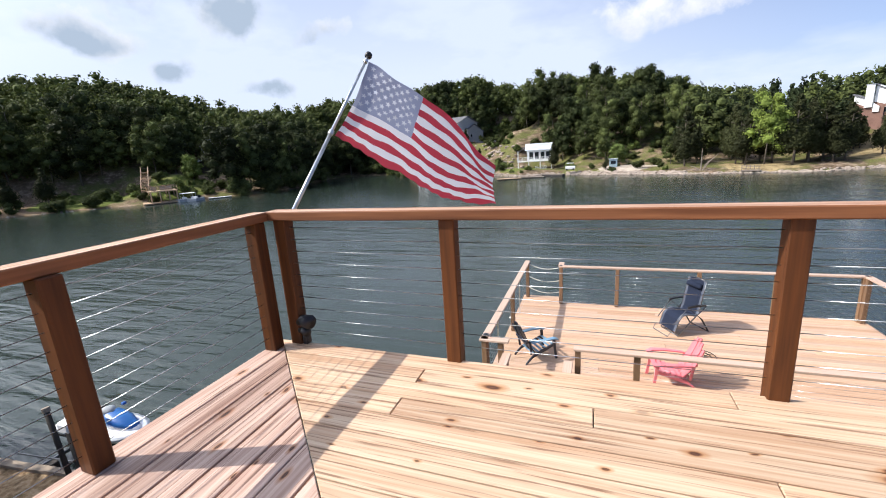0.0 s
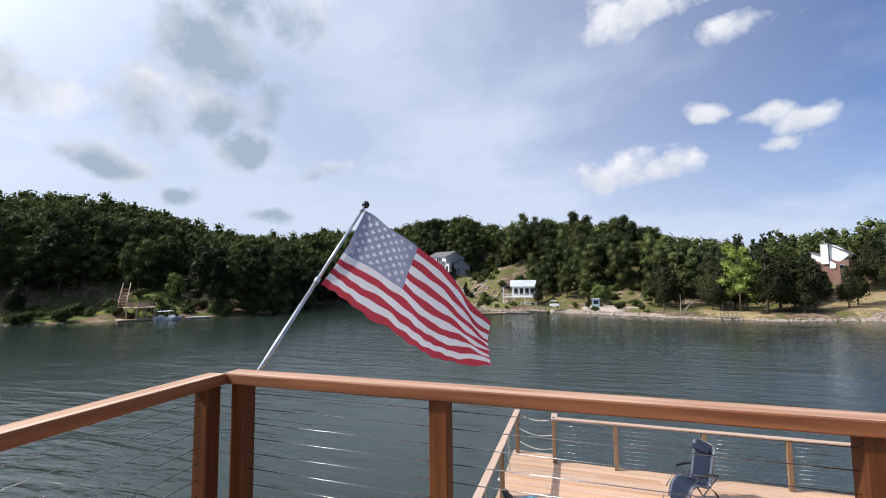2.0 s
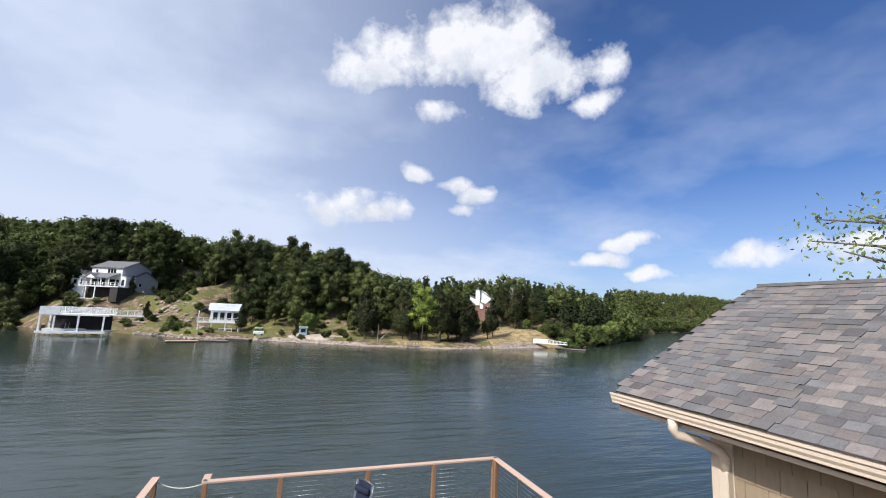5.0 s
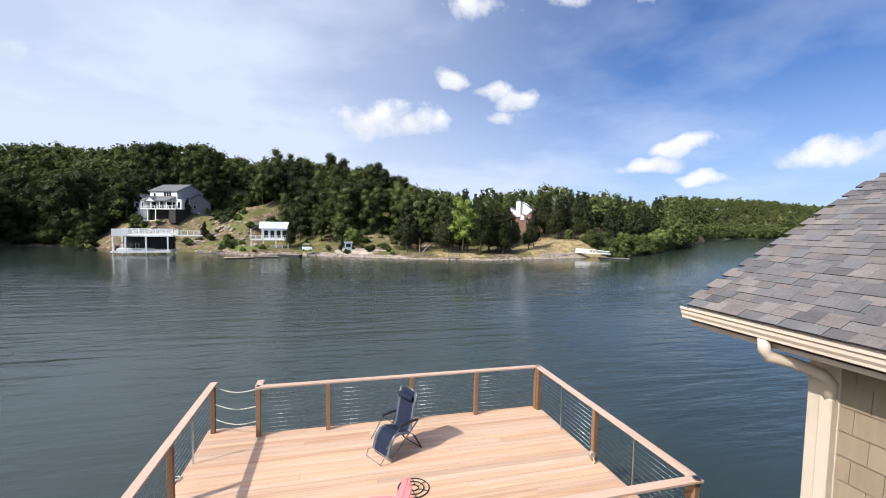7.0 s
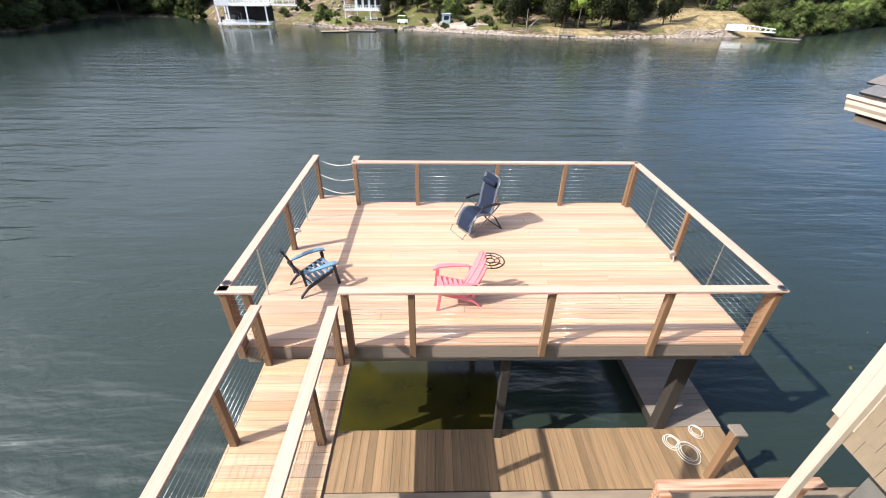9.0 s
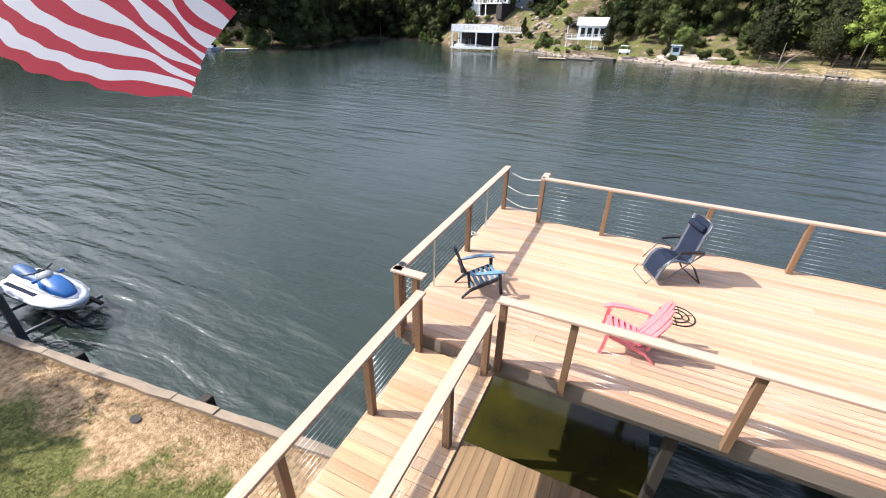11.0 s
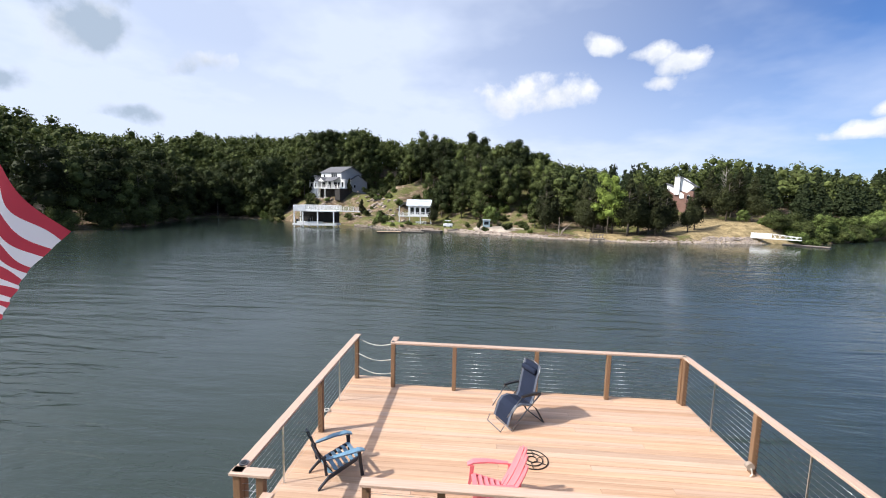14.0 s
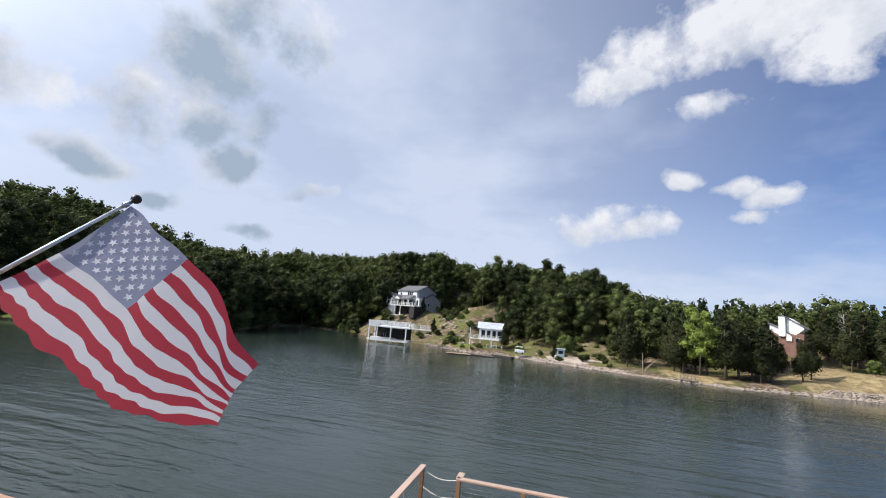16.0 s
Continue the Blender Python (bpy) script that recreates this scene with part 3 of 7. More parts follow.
def water_material():
    m = bpy.data.materials.new("lake_water")
    m.use_nodes = True
    n, l = m.node_tree.nodes, m.node_tree.links
    b = n["Principled BSDF"]
    b.inputs["Base Color"].default_value = (0.021, 0.032, 0.026, 1)
    b.inputs["Roughness"].default_value = 0.16
    b.inputs["IOR"].default_value = 1.45
    co = n.new("ShaderNodeTexCoord")
    total = None
    for scale, stretch, turn, weight in ((0.09, (1, 6.0, 1), -27, 1.6), (0.30, (1, 4.5, 1), -24, 0.7), (0.8, (1, 2.4, 1), -34, 0.34), (2.4, (1, 1.7, 1), -12, 0.13), (6.0, (1, 1.3, 1), 14, 0.035)):
        mp = n.new("ShaderNodeMapping")
        mp.inputs["Scale"].default_value, mp.inputs["Rotation"].default_value = stretch, (0, 0, radians(turn))
        l.new(co.outputs["Object"], mp.inputs[0])
        t = n.new("ShaderNodeTexNoise")
        t.inputs["Scale"].default_value, t.inputs["Detail"].default_value = scale, 3
        t.inputs["Distortion"].default_value = 0.6
        l.new(mp.outputs[0], t.inputs["Vector"])
        k = n.new("ShaderNodeMath"); k.operation = "MULTIPLY_ADD"; k.inputs[1].default_value = weight
        l.new(t.outputs["Fac"], k.inputs[0])
        if total is not None:
            l.new(total, k.inputs[2])
        else:
            k.inputs[2].default_value = 0
        total = k.outputs[0]
    broad = n.new("ShaderNodeTexNoise"); broad.inputs["Scale"].default_value = 0.045; broad.inputs["Detail"].default_value = 4
    l.new(co.outputs["Object"], broad.inputs["Vector"])
    amp = n.new("ShaderNodeMapRange"); amp.inputs["From Min"].default_value, amp.inputs["From Max"].default_value = 0.35, 0.65
    amp.inputs["To Min"].default_value, amp.inputs["To Max"].default_value = 0.16, 0.95
    l.new(broad.outputs["Fac"], amp.inputs["Value"])
    # calmer in the lee of the far shore
    away = n.new("ShaderNodeVectorMath"); away.operation = "LENGTH"
    l.new(co.outputs["Object"], away.inputs[0])
    lee = n.new("ShaderNodeMapRange"); lee.inputs["From Min"].default_value, lee.inputs["From Max"].default_value = 45.0, 95.0
    lee.inputs["To Min"].default_value, lee.inputs["To Max"].default_value = 1.0, 0.22
    l.new(away.outputs["Value"], lee.inputs["Value"])
    fine = n.new("ShaderNodeMapRange"); fine.inputs["To Min"].default_value, fine.inputs["To Max"].default_value = 0.10, 0.21
    l.new(lee.outputs[0], fine.inputs["Value"]); l.new(fine.outputs[0], b.inputs["Roughness"])
    strength = n.new("ShaderNodeMath"); strength.operation = "MULTIPLY"
    l.new(amp.outputs[0], strength.inputs[0]); l.new(lee.outputs[0], strength.inputs[1])
    bn = n.new("ShaderNodeBump"); bn.inputs["Distance"].default_value = 0.22
    l.new(strength.outputs[0], bn.inputs["Strength"])
    l.new(total, bn.inputs["Height"]); l.new(bn.outputs[0], b.inputs["Normal"])
    return m


GROUND = ground_material()
LAKE = water_material()
build_ground()
bm = bmesh.new()
add_prism(bm, [(-4000, -4000), (4000, -4000), (4000, 4000), (-4000, 4000)], WATER_Z - 0.4, WATER_Z)
solid("water", bm, LAKE, "dark green lake water with small wind ripples", "water", kind="structure")


# ---- our deck ----
def board_mesh(name, length, wide, thick, mat):
    """A board lying along x from 0, its top at 0, with eased edges."""
    return link_mesh(name, box((0, -wide / 2, -thick), (length, wide / 2, 0), 0.004), mat)


def cut_board(parent, outline, top, thick, mat, turn=0.0):
    """A board cut to an outline in plan; its own x runs along the grain."""
    cx = sum(p[0] for p in outline) / len(outline)
    cy = sum(p[1] for p in outline) / len(outline)
    a = radians(turn)
    local = [((x - cx) * math.cos(a) + (y - cy) * math.sin(a), -(x - cx) * math.sin(a) + (y - cy) * math.cos(a)) for x, y in outline]
    bm = bmesh.new()
    add_prism(bm, local, -thick, 0)
    edges = [e for e in bm.edges if e.verts[0].co.z > -0.001 and e.verts[1].co.z > -0.001]
    bmesh.ops.bevel(bm, geom=edges, offset=0.004, segments=1, affect="EDGES")
    ob = part("board", bm, mat, parent)
    ob.matrix_basis = pose(cx, cy, top, 0, 0, turn)
    return ob


PITCH, GAP = 0.1465, 0.008
DECK_EDGE_X, DECK_EDGE_Y = -0.10, 0.035


def mitre(y):
    """Where the cross boards meet the boards of the side walk: x of the diagonal at y."""
    return 0.0 + (0.0 - y) * 1.01 - 0.055


upper = bmesh.new()
add_box(upper, (DECK_EDGE_X + 0.03, DECK_EDGE_Y - 0.06, -0.235), (6.0, DECK_EDGE_Y - 0.02, -0.04))
add_box(upper, (DECK_EDGE_X + 0.02, -4.4, -0.235), (DECK_EDGE_X + 0.06, DECK_EDGE_Y - 0.06, -0.04))
for k in range(11):
    add_box(upper, (0.4 + k * 0.55, -4.4, -0.235), (0.44 + k * 0.55, DECK_EDGE_Y - 0.06, -0.04))
deck = solid("floor", upper, GREYB, "raised timber balcony deck of knotty pale pine boards", "deck", kind="structure")


# ---- railings ----
def post(parent, x, y, lo, hi, mat, wide=0.089, bolts=(), tilt=0.0):
    ob = part("post", box((-wide / 2, -wide / 2, 0), (wide / 2, wide / 2, hi - lo), 0.006), mat, parent)
    ob.location = (x, y, lo)
    return ob


def cable(parent, a, b, radius=0.0022):
    return part("cable", tube([a, b], radius, 5), STEEL, parent, smooth=True)


def cap(parent, a, b, wide, thick, mat, name="top_rail"):
    a, b = Vector(a), Vector(b)
    d = b - a
    ob = part(name, box((0, -wide / 2, -thick), (d.length, wide / 2, 0), 0.006), mat, parent)
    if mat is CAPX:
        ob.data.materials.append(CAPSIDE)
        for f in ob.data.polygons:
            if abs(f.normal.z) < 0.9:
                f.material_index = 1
    ob.matrix_basis = Matrix.Translation(a) @ d.to_track_quat("X", "Z").to_matrix().to_4x4()
    return ob


def railing(name, label, runs, posts, height, lo, cap_wide, cap_thick, cap_mat, post_mat, group, cables=10, first=0.085, step=0.079, dip=0.0, tails=True):
    """runs: (start, end) of the cap's middle line in plan at floor height; posts: (x, y). Cables run post to post."""
    root = thing(name, label, "railing", (0, 0, 0), group=group)
    for a, b in runs:
        cap(root, (a[0], a[1], lo + height), (b[0], b[1], lo + height), cap_wide, cap_thick, cap_mat)
    for x, y in posts:
        post(root, x, y, lo - dip, lo + height - cap_thick, post_mat)
    for (x0, y0), (x1, y1) in zip(posts, posts[1:]):
        for k in range(cables):
            z = lo + first + k * step
            cable(root, (x0, y0, z), (x1, y1, z))
    return root


RAIL_H = 0.915
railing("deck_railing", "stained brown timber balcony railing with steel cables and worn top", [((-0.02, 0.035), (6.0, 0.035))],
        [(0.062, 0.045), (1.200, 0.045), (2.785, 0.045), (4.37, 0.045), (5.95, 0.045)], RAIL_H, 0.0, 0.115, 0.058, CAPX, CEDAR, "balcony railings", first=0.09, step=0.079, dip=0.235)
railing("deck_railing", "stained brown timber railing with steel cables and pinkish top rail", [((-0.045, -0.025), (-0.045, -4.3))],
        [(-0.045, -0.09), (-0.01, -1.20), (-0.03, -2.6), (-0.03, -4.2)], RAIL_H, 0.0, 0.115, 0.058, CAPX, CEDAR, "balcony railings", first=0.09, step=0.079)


# ---- flag ----
def flag_material():
    m = bpy.data.materials.new("flag_cloth")
    m.use_nodes = True
    n, l = m.node_tree.nodes, m.node_tree.links
    b = n["Principled BSDF"]
    b.inputs["Roughness"].default_value = 0.8
    trans = n.new("ShaderNodeBsdfTranslucent")
    mix = n.new("ShaderNodeMixShader"); mix.inputs[0].default_value = 0.42
    out = n["Material Output"]
    col = n.new("ShaderNodeVertexColor"); col.layer_name = "cloth"
    t = n.new("ShaderNodeTexNoise"); t.inputs["Scale"].default_value = 300
    co = n.new("ShaderNodeTexCoord"); l.new(co.outputs["Object"], t.inputs["Vector"])
    bn = n.new("ShaderNodeBump"); bn.inputs["Distance"].default_value = 0.001; l.new(t.outputs["Fac"], bn.inputs["Height"]); l.new(bn.outputs[0], b.inputs["Normal"])
    l.new(col.outputs[0], b.inputs["Base Color"]); l.new(col.outputs[0], trans.inputs[0])
    l.new(b.outputs[0], mix.inputs[1]); l.new(trans.outputs[0], mix.inputs[2]); l.new(mix.outputs[0], out.inputs[0])
    return m


POLE_A, POLE_B = Vector((0.045, 0.06, 0.78)), Vector((0.045, 1.45, 2.085))


def build_flag():
    pole = thing("flag_pole", "slanting aluminium flag pole with black ball fixed to the balcony", "flag pole")
    d = (POLE_B - POLE_A).normalized()
    part("pole_shaft", tube([POLE_A, POLE_A + d * 0.92], 0.0145, 12), ALU, pole, smooth=True)
    part("upper_shaft", tube([POLE_A + d * 0.92, POLE_B - d * 0.03], 0.0125, 12), ALU, pole, smooth=True)
    part("ring", tube([POLE_A + d * 0.90, POLE_A + d * 0.94], 0.021, 12), ALU, pole)
    part("ring", tube([POLE_B - d * 0.10, POLE_B - d * 0.07], 0.019, 12), ALU, pole)
    bm = bmesh.new()
    bmesh.ops.create_uvsphere(bm, u_segments=16, v_segments=10, radius=0.034)
    ball = part("finial", bm, BLACK, pole, "black ball", smooth=True)
    ball.location = POLE_B
    part("bracket", box((0.02, 0.09, 0.66), (0.07, 0.12, 0.84), 0.004), ALU, pole)
    # the cloth: hoist along the pole from just under the ball to the ring, fly blown away to the side
    hoist_top, hoist_low = POLE_B - d * 0.06 + Vector((0.02, 0, -0.02)), POLE_A + d * 0.93 + Vector((0.03, 0.0, -0.03))
    hoist = hoist_low - hoist_top
    fly = Vector((1.13, 0.23, -0.79))
    nu, nv = 152, 91
    verts = []
    for j in range(nv + 1):
        v = j / nv
        for i in range(nu + 1):
            u = i / nu
            s = u * u
            p = hoist_top + hoist * v + fly * u
            p += Vector((-0.06, 0.03, -0.15)) * s * (1 - 0.6 * v)
            p -= hoist * (v * 0.28 * u * u)
            swell = 0.075 * u * math.sin(5.3 * u + 2.6 * v - 0.6) + 0.032 * u * math.sin(12 * u - 5 * v + 1.0) + 0.006 * math.sin(21 * u - 14 * v) + 0.007 * v ** 3 * math.sin(70 * u + 3 * math.sin(9 * u)) + 0.010 * (1 - u) * (1 - v) * math.sin(16 * (v + 1.6 * u))
            crease = 0.010 * math.sin(34 * u + 9 * v) * math.sin(23 * v) * (0.3 + u)
            p += Vector((0.15, 0.85, 0.45)) * (swell + crease)
            p += Vector((0, 0, -0.05)) * math.sin(math.pi * v) * (1 - u)
            verts.append(p)
    w = nu + 1
    faces, colours = [], []
    red, white, blue = (0.52, 0.04, 0.065), (0.86, 0.84, 0.85), (0.33, 0.35, 0.47)
    stars = [(0.4 * (0.1 + 0.8 * (c / 10)) if True else 0, (7 / 13) * (0.1 + 0.8 * r / 8)) for r in range(9) for c in range(11) if (r + c) % 2 == 0]
    for j in range(nv):
        for i in range(nu):
            faces.append((j * w + i, j * w + i + 1, (j + 1) * w + i + 1, (j + 1) * w + i))
            u, v = (i + 0.5) / nu, (j + 0.5) / nv
            c = red if int(v * 13) % 2 == 0 else white
            if u < 0.4 and v < 7 / 13:
                c = blue
            colours.append(c)
    me = bpy.data.meshes.new("flag")
    me.from_pydata(verts, [], faces)
    me.materials.append(flag_material())
    att = me.color_attributes.new("cloth", "FLOAT_COLOR", "CORNER")
    for poly, c in zip(me.polygons, colours):
        poly.use_smooth = True
        for k in poly.loop_indices:
            att.data[k].color = (*c, 1)
    flag = tagged(new("flag", me), "red and white striped cloth flag with blue starred corner", "flag")

    def on_cloth(u, v):
        i, j = min(u * nu, nu - 1.001), min(v * nv, nv - 1.001)
        a, b2 = int(i), int(j)
        fu, fv = i - a, j - b2
        p = [verts[(b2 + dj) * w + a + di] for dj, di in ((0, 0), (0, 1), (1, 0), (1, 1))]
        return (p[0] * (1 - fu) + p[1] * fu) * (1 - fv) + (p[2] * (1 - fu) + p[3] * fu) * fv

    white_cloth = material("white_embroidery", (0.82, 0.82, 0.84), 0.7, tone=0.02)
    for su, sv in stars:
        bm = bmesh.new()
        ring = []
        for k in range(10):
            r = 0.026 if k % 2 == 0 else 0.0105
            a = math.pi * k / 5
            ring.append((su + r * math.sin(a) / 1.26, sv - r * math.cos(a) / 0.80))
        at = on_cloth(su, sv)
        nrm = (on_cloth(su + 0.01, sv) - at).cross(on_cloth(su, sv + 0.01) - at).normalized()
        for side in (0.0015, -0.0015):
            bm.faces.new([bm.verts.new(on_cloth(max(a, 0.002), max(b2, 0.002)) + nrm * side) for a, b2 in ring])
        part("star", bm, white_cloth, flag)


build_flag()


# ---- the dock below ----
ZD, ZW, ZL = -2.99, -3.17, -5.5
dock_bm = bmesh.new()
add_box(dock_bm, (0.12, 4.282, ZD - 0.25), (7.55, 4.32, ZD - 0.035))
add_box(dock_bm, (0.12, 8.82, ZD - 0.25), (7.55, 8.86, ZD - 0.035))
add_box(dock_bm, (0.10, 4.32, ZD - 0.25), (0.14, 9.2, ZD - 0.035))
add_box(dock_bm, (7.53, 4.32, ZD - 0.25), (7.57, 8.84, ZD - 0.035))
for k in range(13):
    add_box(dock_bm, (0.55 + k * 0.55, 4.32, ZD - 0.22), (0.59 + k * 0.55, 8.82, ZD - 0.035))
for y in (4.5, 6.4, 8.3):
    add_box(dock_bm, (0.15, y - 0.07, ZD - 0.48), (7.5, y + 0.07, ZD - 0.225))
dock = solid("dock_platform", dock_bm, GREYB, "upper sun deck of the boat dock on dark timber beams", "dock", kind="structure")

walk_bm = bmesh.new()
for x in (0.58, 1.13, 1.69):
    add_box(walk_bm, (x - 0.02, -0.3, ZW - 0.24), (x + 0.02, 4.28, ZW - 0.035))
walkway = solid("walkway", walk_bm, GREYB, "narrow timber footbridge of pale boards leading to the dock", "walkway", kind="structure")

low_bm = bmesh.new()
add_box(low_bm, (0.4, 3.52, ZL - 0.2), (8.25, 3.56, ZL - 0.035))
add_box(low_bm, (0.4, 4.62, ZL - 0.2), (7.05, 4.66, ZL - 0.035))
add_box(low_bm, (0.4, 4.05, ZL - 0.2), (8.2, 4.1, ZL - 0.035))
add_box(low_bm, (7.02, 4.66, ZL - 0.2), (7.06, 9.2, ZL - 0.035))
add_box(low_bm, (8.20, 3.56, ZL - 0.2), (8.24, 9.2, ZL - 0.035))
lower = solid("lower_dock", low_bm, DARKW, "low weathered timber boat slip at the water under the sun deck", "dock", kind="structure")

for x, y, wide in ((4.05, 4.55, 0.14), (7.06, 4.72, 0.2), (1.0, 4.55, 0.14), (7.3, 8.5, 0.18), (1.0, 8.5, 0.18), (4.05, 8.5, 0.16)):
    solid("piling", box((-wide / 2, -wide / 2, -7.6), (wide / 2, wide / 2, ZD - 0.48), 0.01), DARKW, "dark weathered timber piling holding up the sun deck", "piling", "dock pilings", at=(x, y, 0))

DECK_RAIL = 1.045
rail_args = dict(height=DECK_RAIL, lo=ZD, cap_wide=0.14, cap_thick=0.04, cap_mat=CAPD, post_mat=POSTB, group="dock railings", first=0.09, step=0.088, dip=0.0)
railing("dock_railing", "timber dock railing with steel cables and a sun-bleached top rail", [((1.12, 8.83), (7.52, 8.83))],
        [(1.17, 8.80), (2.55, 8.80), (4.35, 8.80), (5.88, 8.80), (7.42, 8.80)], **rail_args)
railing("dock_railing", "timber dock side railing with steel cables and bleached top rail", [((7.47, 8.84), (7.47, 4.31))],
        [(7.45, 8.72), (7.46, 6.5), (7.46, 4.33)], **rail_args)
railing("dock_railing", "timber dock side railing with steel cables and bleached top rail", [((0.24, 9.25), (0.24, 4.2))],
        [(0.24, 9.15), (0.24, 6.85), (0.24, 4.33)], **rail_args)
rail_args["dip"] = 0.16
railing("dock_railing", "greyish timber dock railing bolted to the edge board, with steel cables", [((1.70, 4.22), (7.52, 4.235))],
        [(1.765, 4.235), (2.625, 4.235), (4.46, 4.235), (6.02, 4.235), (7.44, 4.235)], **rail_args)
railing("dock_railing", "short timber railing closing the dock's corner, with steel cables", [((0.16, 4.24), (0.66, 4.24))],
        [(0.24, 4.235), (0.52, 4.235)], **rail_args)
rail_args.update(height=1.02, lo=ZW, dip=0.1, group="walkway railings")
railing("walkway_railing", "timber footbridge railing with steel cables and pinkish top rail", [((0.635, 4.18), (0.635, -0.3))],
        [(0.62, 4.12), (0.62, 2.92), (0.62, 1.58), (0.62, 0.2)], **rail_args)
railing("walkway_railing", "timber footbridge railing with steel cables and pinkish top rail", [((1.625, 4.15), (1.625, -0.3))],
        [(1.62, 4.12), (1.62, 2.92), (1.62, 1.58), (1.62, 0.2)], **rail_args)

# opaque sheet on the slip's water, sunlit olive and unlit dark in its colour
solid("shallow_bed", box((0.4, 4.66, WATER_Z - 0.2), (4.3, 9.2, WATER_Z + 0.006)), material("olive_shallows", (0.050, 0.042, 0.006), 0.10, second=(0.008, 0.011, 0.006), scale=0.9, amount=0.5, tone=0.0), "olive sheet coloured as sunlit shallow water in the boat slip", "water", kind="structure")

# retaining wall
wall_bm = bmesh.new()
wall_rng = np.random.default_rng(15)
stops = [-70, -55, -40, -30, -22] + list(np.arange(-20, 0, 0.5)) + [0.0, 4.0, 12.0]
edge = [(x, near_shore_y(x) - 0.06 + wall_rng.uniform(-0.03, 0.03), near_shore_y(x) + 0.10 + wall_rng.uniform(-0.012, 0.02), -5.27 + wall_rng.uniform(-0.02, 0.012)) for x in stops]
for (x0, a, b, _), (x1, c, d, top) in zip(edge, edge[1:]):
    add_prism(wall_bm, [(x0, a), (x1, c), (x1, d), (x0, b)], -8.0, top)
solid("retaining_wall", wall_bm, material("weathered_wall_top", (0.36, 0.28, 0.20), 0.85, second=(0.13, 0.10, 0.075), scale=2.2, stretch=(1, 3, 3), bump=0.012, tone=0.0, amount=0.9), "long weathered timber and concrete retaining wall along the lake bank", "retaining wall", kind="structure")


# ---- house beside the deck ----
TABS = [(1.20, 1.14, 1.10), (0.78, 0.82, 0.86), (1.0, 1.0, 1.0), (0.92, 0.98, 1.02), (1.28, 1.22, 1.16), (0.70, 0.71, 0.74), (1.08, 0.98, 0.95), (0.86, 0.90, 0.94)]
# near-black butt faces paint the shadow line at each course's lower edge
BUTT = material("asphalt_shadow_edge", (0.03, 0.027, 0.025), 0.95, tone=0.05)
SHINGLE = material("roof_shingle", (0.145, 0.130, 0.125), 0.9, second=(0.085, 0.080, 0.080), scale=60, bump=0.002, tone=0.2, tints=TABS)
ALMOND = material("almond_gutter", (0.52, 0.44, 0.355), 0.45, second=(0.46, 0.385, 0.31), scale=3, tone=0.02)
SHAKE = material("tan_shake_siding", (0.25, 0.19, 0.13), 0.75, second=(0.20, 0.155, 0.105), scale=25, stretch=(1, 1, 0.2), bump=0.003, tone=0.07)
EAVE_X, EAVE_Z, GABLE_Y, RIDGE_X, RIDGE_Z = 6.07, 0.70, 3.12, 8.64, 2.09
WALL_X, WALL_Y = 6.42, 2.25
house_bm = bmesh.new()
add_box(house_bm, (WALL_X, -8.0, -1.95), (WALL_X + 0.15, WALL_Y, 0.72))
add_box(house_bm, (WALL_X + 0.15, WALL_Y - 0.15, -1.95), (11.0, WALL_Y, 0.72))
add_prism(house_bm, [(WALL_X + 0.1, 0.72), (11.0, 0.72), (RIDGE_X, RIDGE_Z - 0.12)], WALL_Y - 0.15, WALL_Y, axis="y")
solid("wall_east", house_bm, SHAKE, "tan shake-sided house wall beside the deck", "wall", kind="structure")
roof_bm = bmesh.new()
slope = (RIDGE_Z - EAVE_Z) / (RIDGE_X - EAVE_X)
add_prism(roof_bm, [(EAVE_X, EAVE_Z - 0.16), (EAVE_X, EAVE_Z - 0.012), (RIDGE_X, RIDGE_Z - 0.012), (2 * RIDGE_X - EAVE_X, EAVE_Z - 0.012), (2 * RIDGE_X - EAVE_X, EAVE_Z - 0.16), (RIDGE_X, RIDGE_Z - 0.16)], -8.0, GABLE_Y, axis="y")
roof = solid("roof", roof_bm, material("roof_deck", (0.05, 0.045, 0.045), 0.9), "grey brown asphalt shingle roof of the house beside the deck", "roof", kind="structure")

gutter = thing("gutter", "long almond metal gutter and downspout along the roof's eave", "gutter")
prof = [(EAVE_X - d, z) for d, z in ((0.005, 0.69), (0.012, 0.69), (0.012, 0.588), (0.080, 0.588), (0.094, 0.612), (0.102, 0.645), (0.116, 0.668), (0.116, 0.690),
                                     (0.128, 0.690), (0.128, 0.668), (0.113, 0.655), (0.113, 0.628), (0.098, 0.602), (0.098, 0.582), (0.085, 0.575), (0.005, 0.575))]
part("gutter_trough", prism(prof, -8.0, GABLE_Y + 0.01, axis="y"), ALMOND, gutter)
part("fascia_board", box((EAVE_X + 0.0, -8.0, 0.50), (EAVE_X + 0.03, GABLE_Y, 0.685), 0.003), ALMOND, gutter)
part("soffit", box((EAVE_X + 0.03, -8.0, 0.52), (WALL_X, GABLE_Y, 0.535)), ALMOND, gutter)
elbow = tube([(EAVE_X - 0.06, 2.35, 0.575), (EAVE_X - 0.06, 2.35, 0.49), (EAVE_X - 0.04, 2.33, 0.44), (EAVE_X + 0.12, 2.25, 0.40), (WALL_X - 0.10, 2.13, 0.34), (WALL_X - 0.055, 2.10, 0.28), (WALL_X - 0.055, 2.10, 0.15)], 0.046, 12)
part("elbow", elbow, ALMOND, gutter, "ribbed bent downspout elbow", smooth=True)
part("downspout", box((WALL_X - 0.10, 2.055, -5.2), (WALL_X - 0.02, 2.145, 0.17), 0.01), ALMOND, gutter)
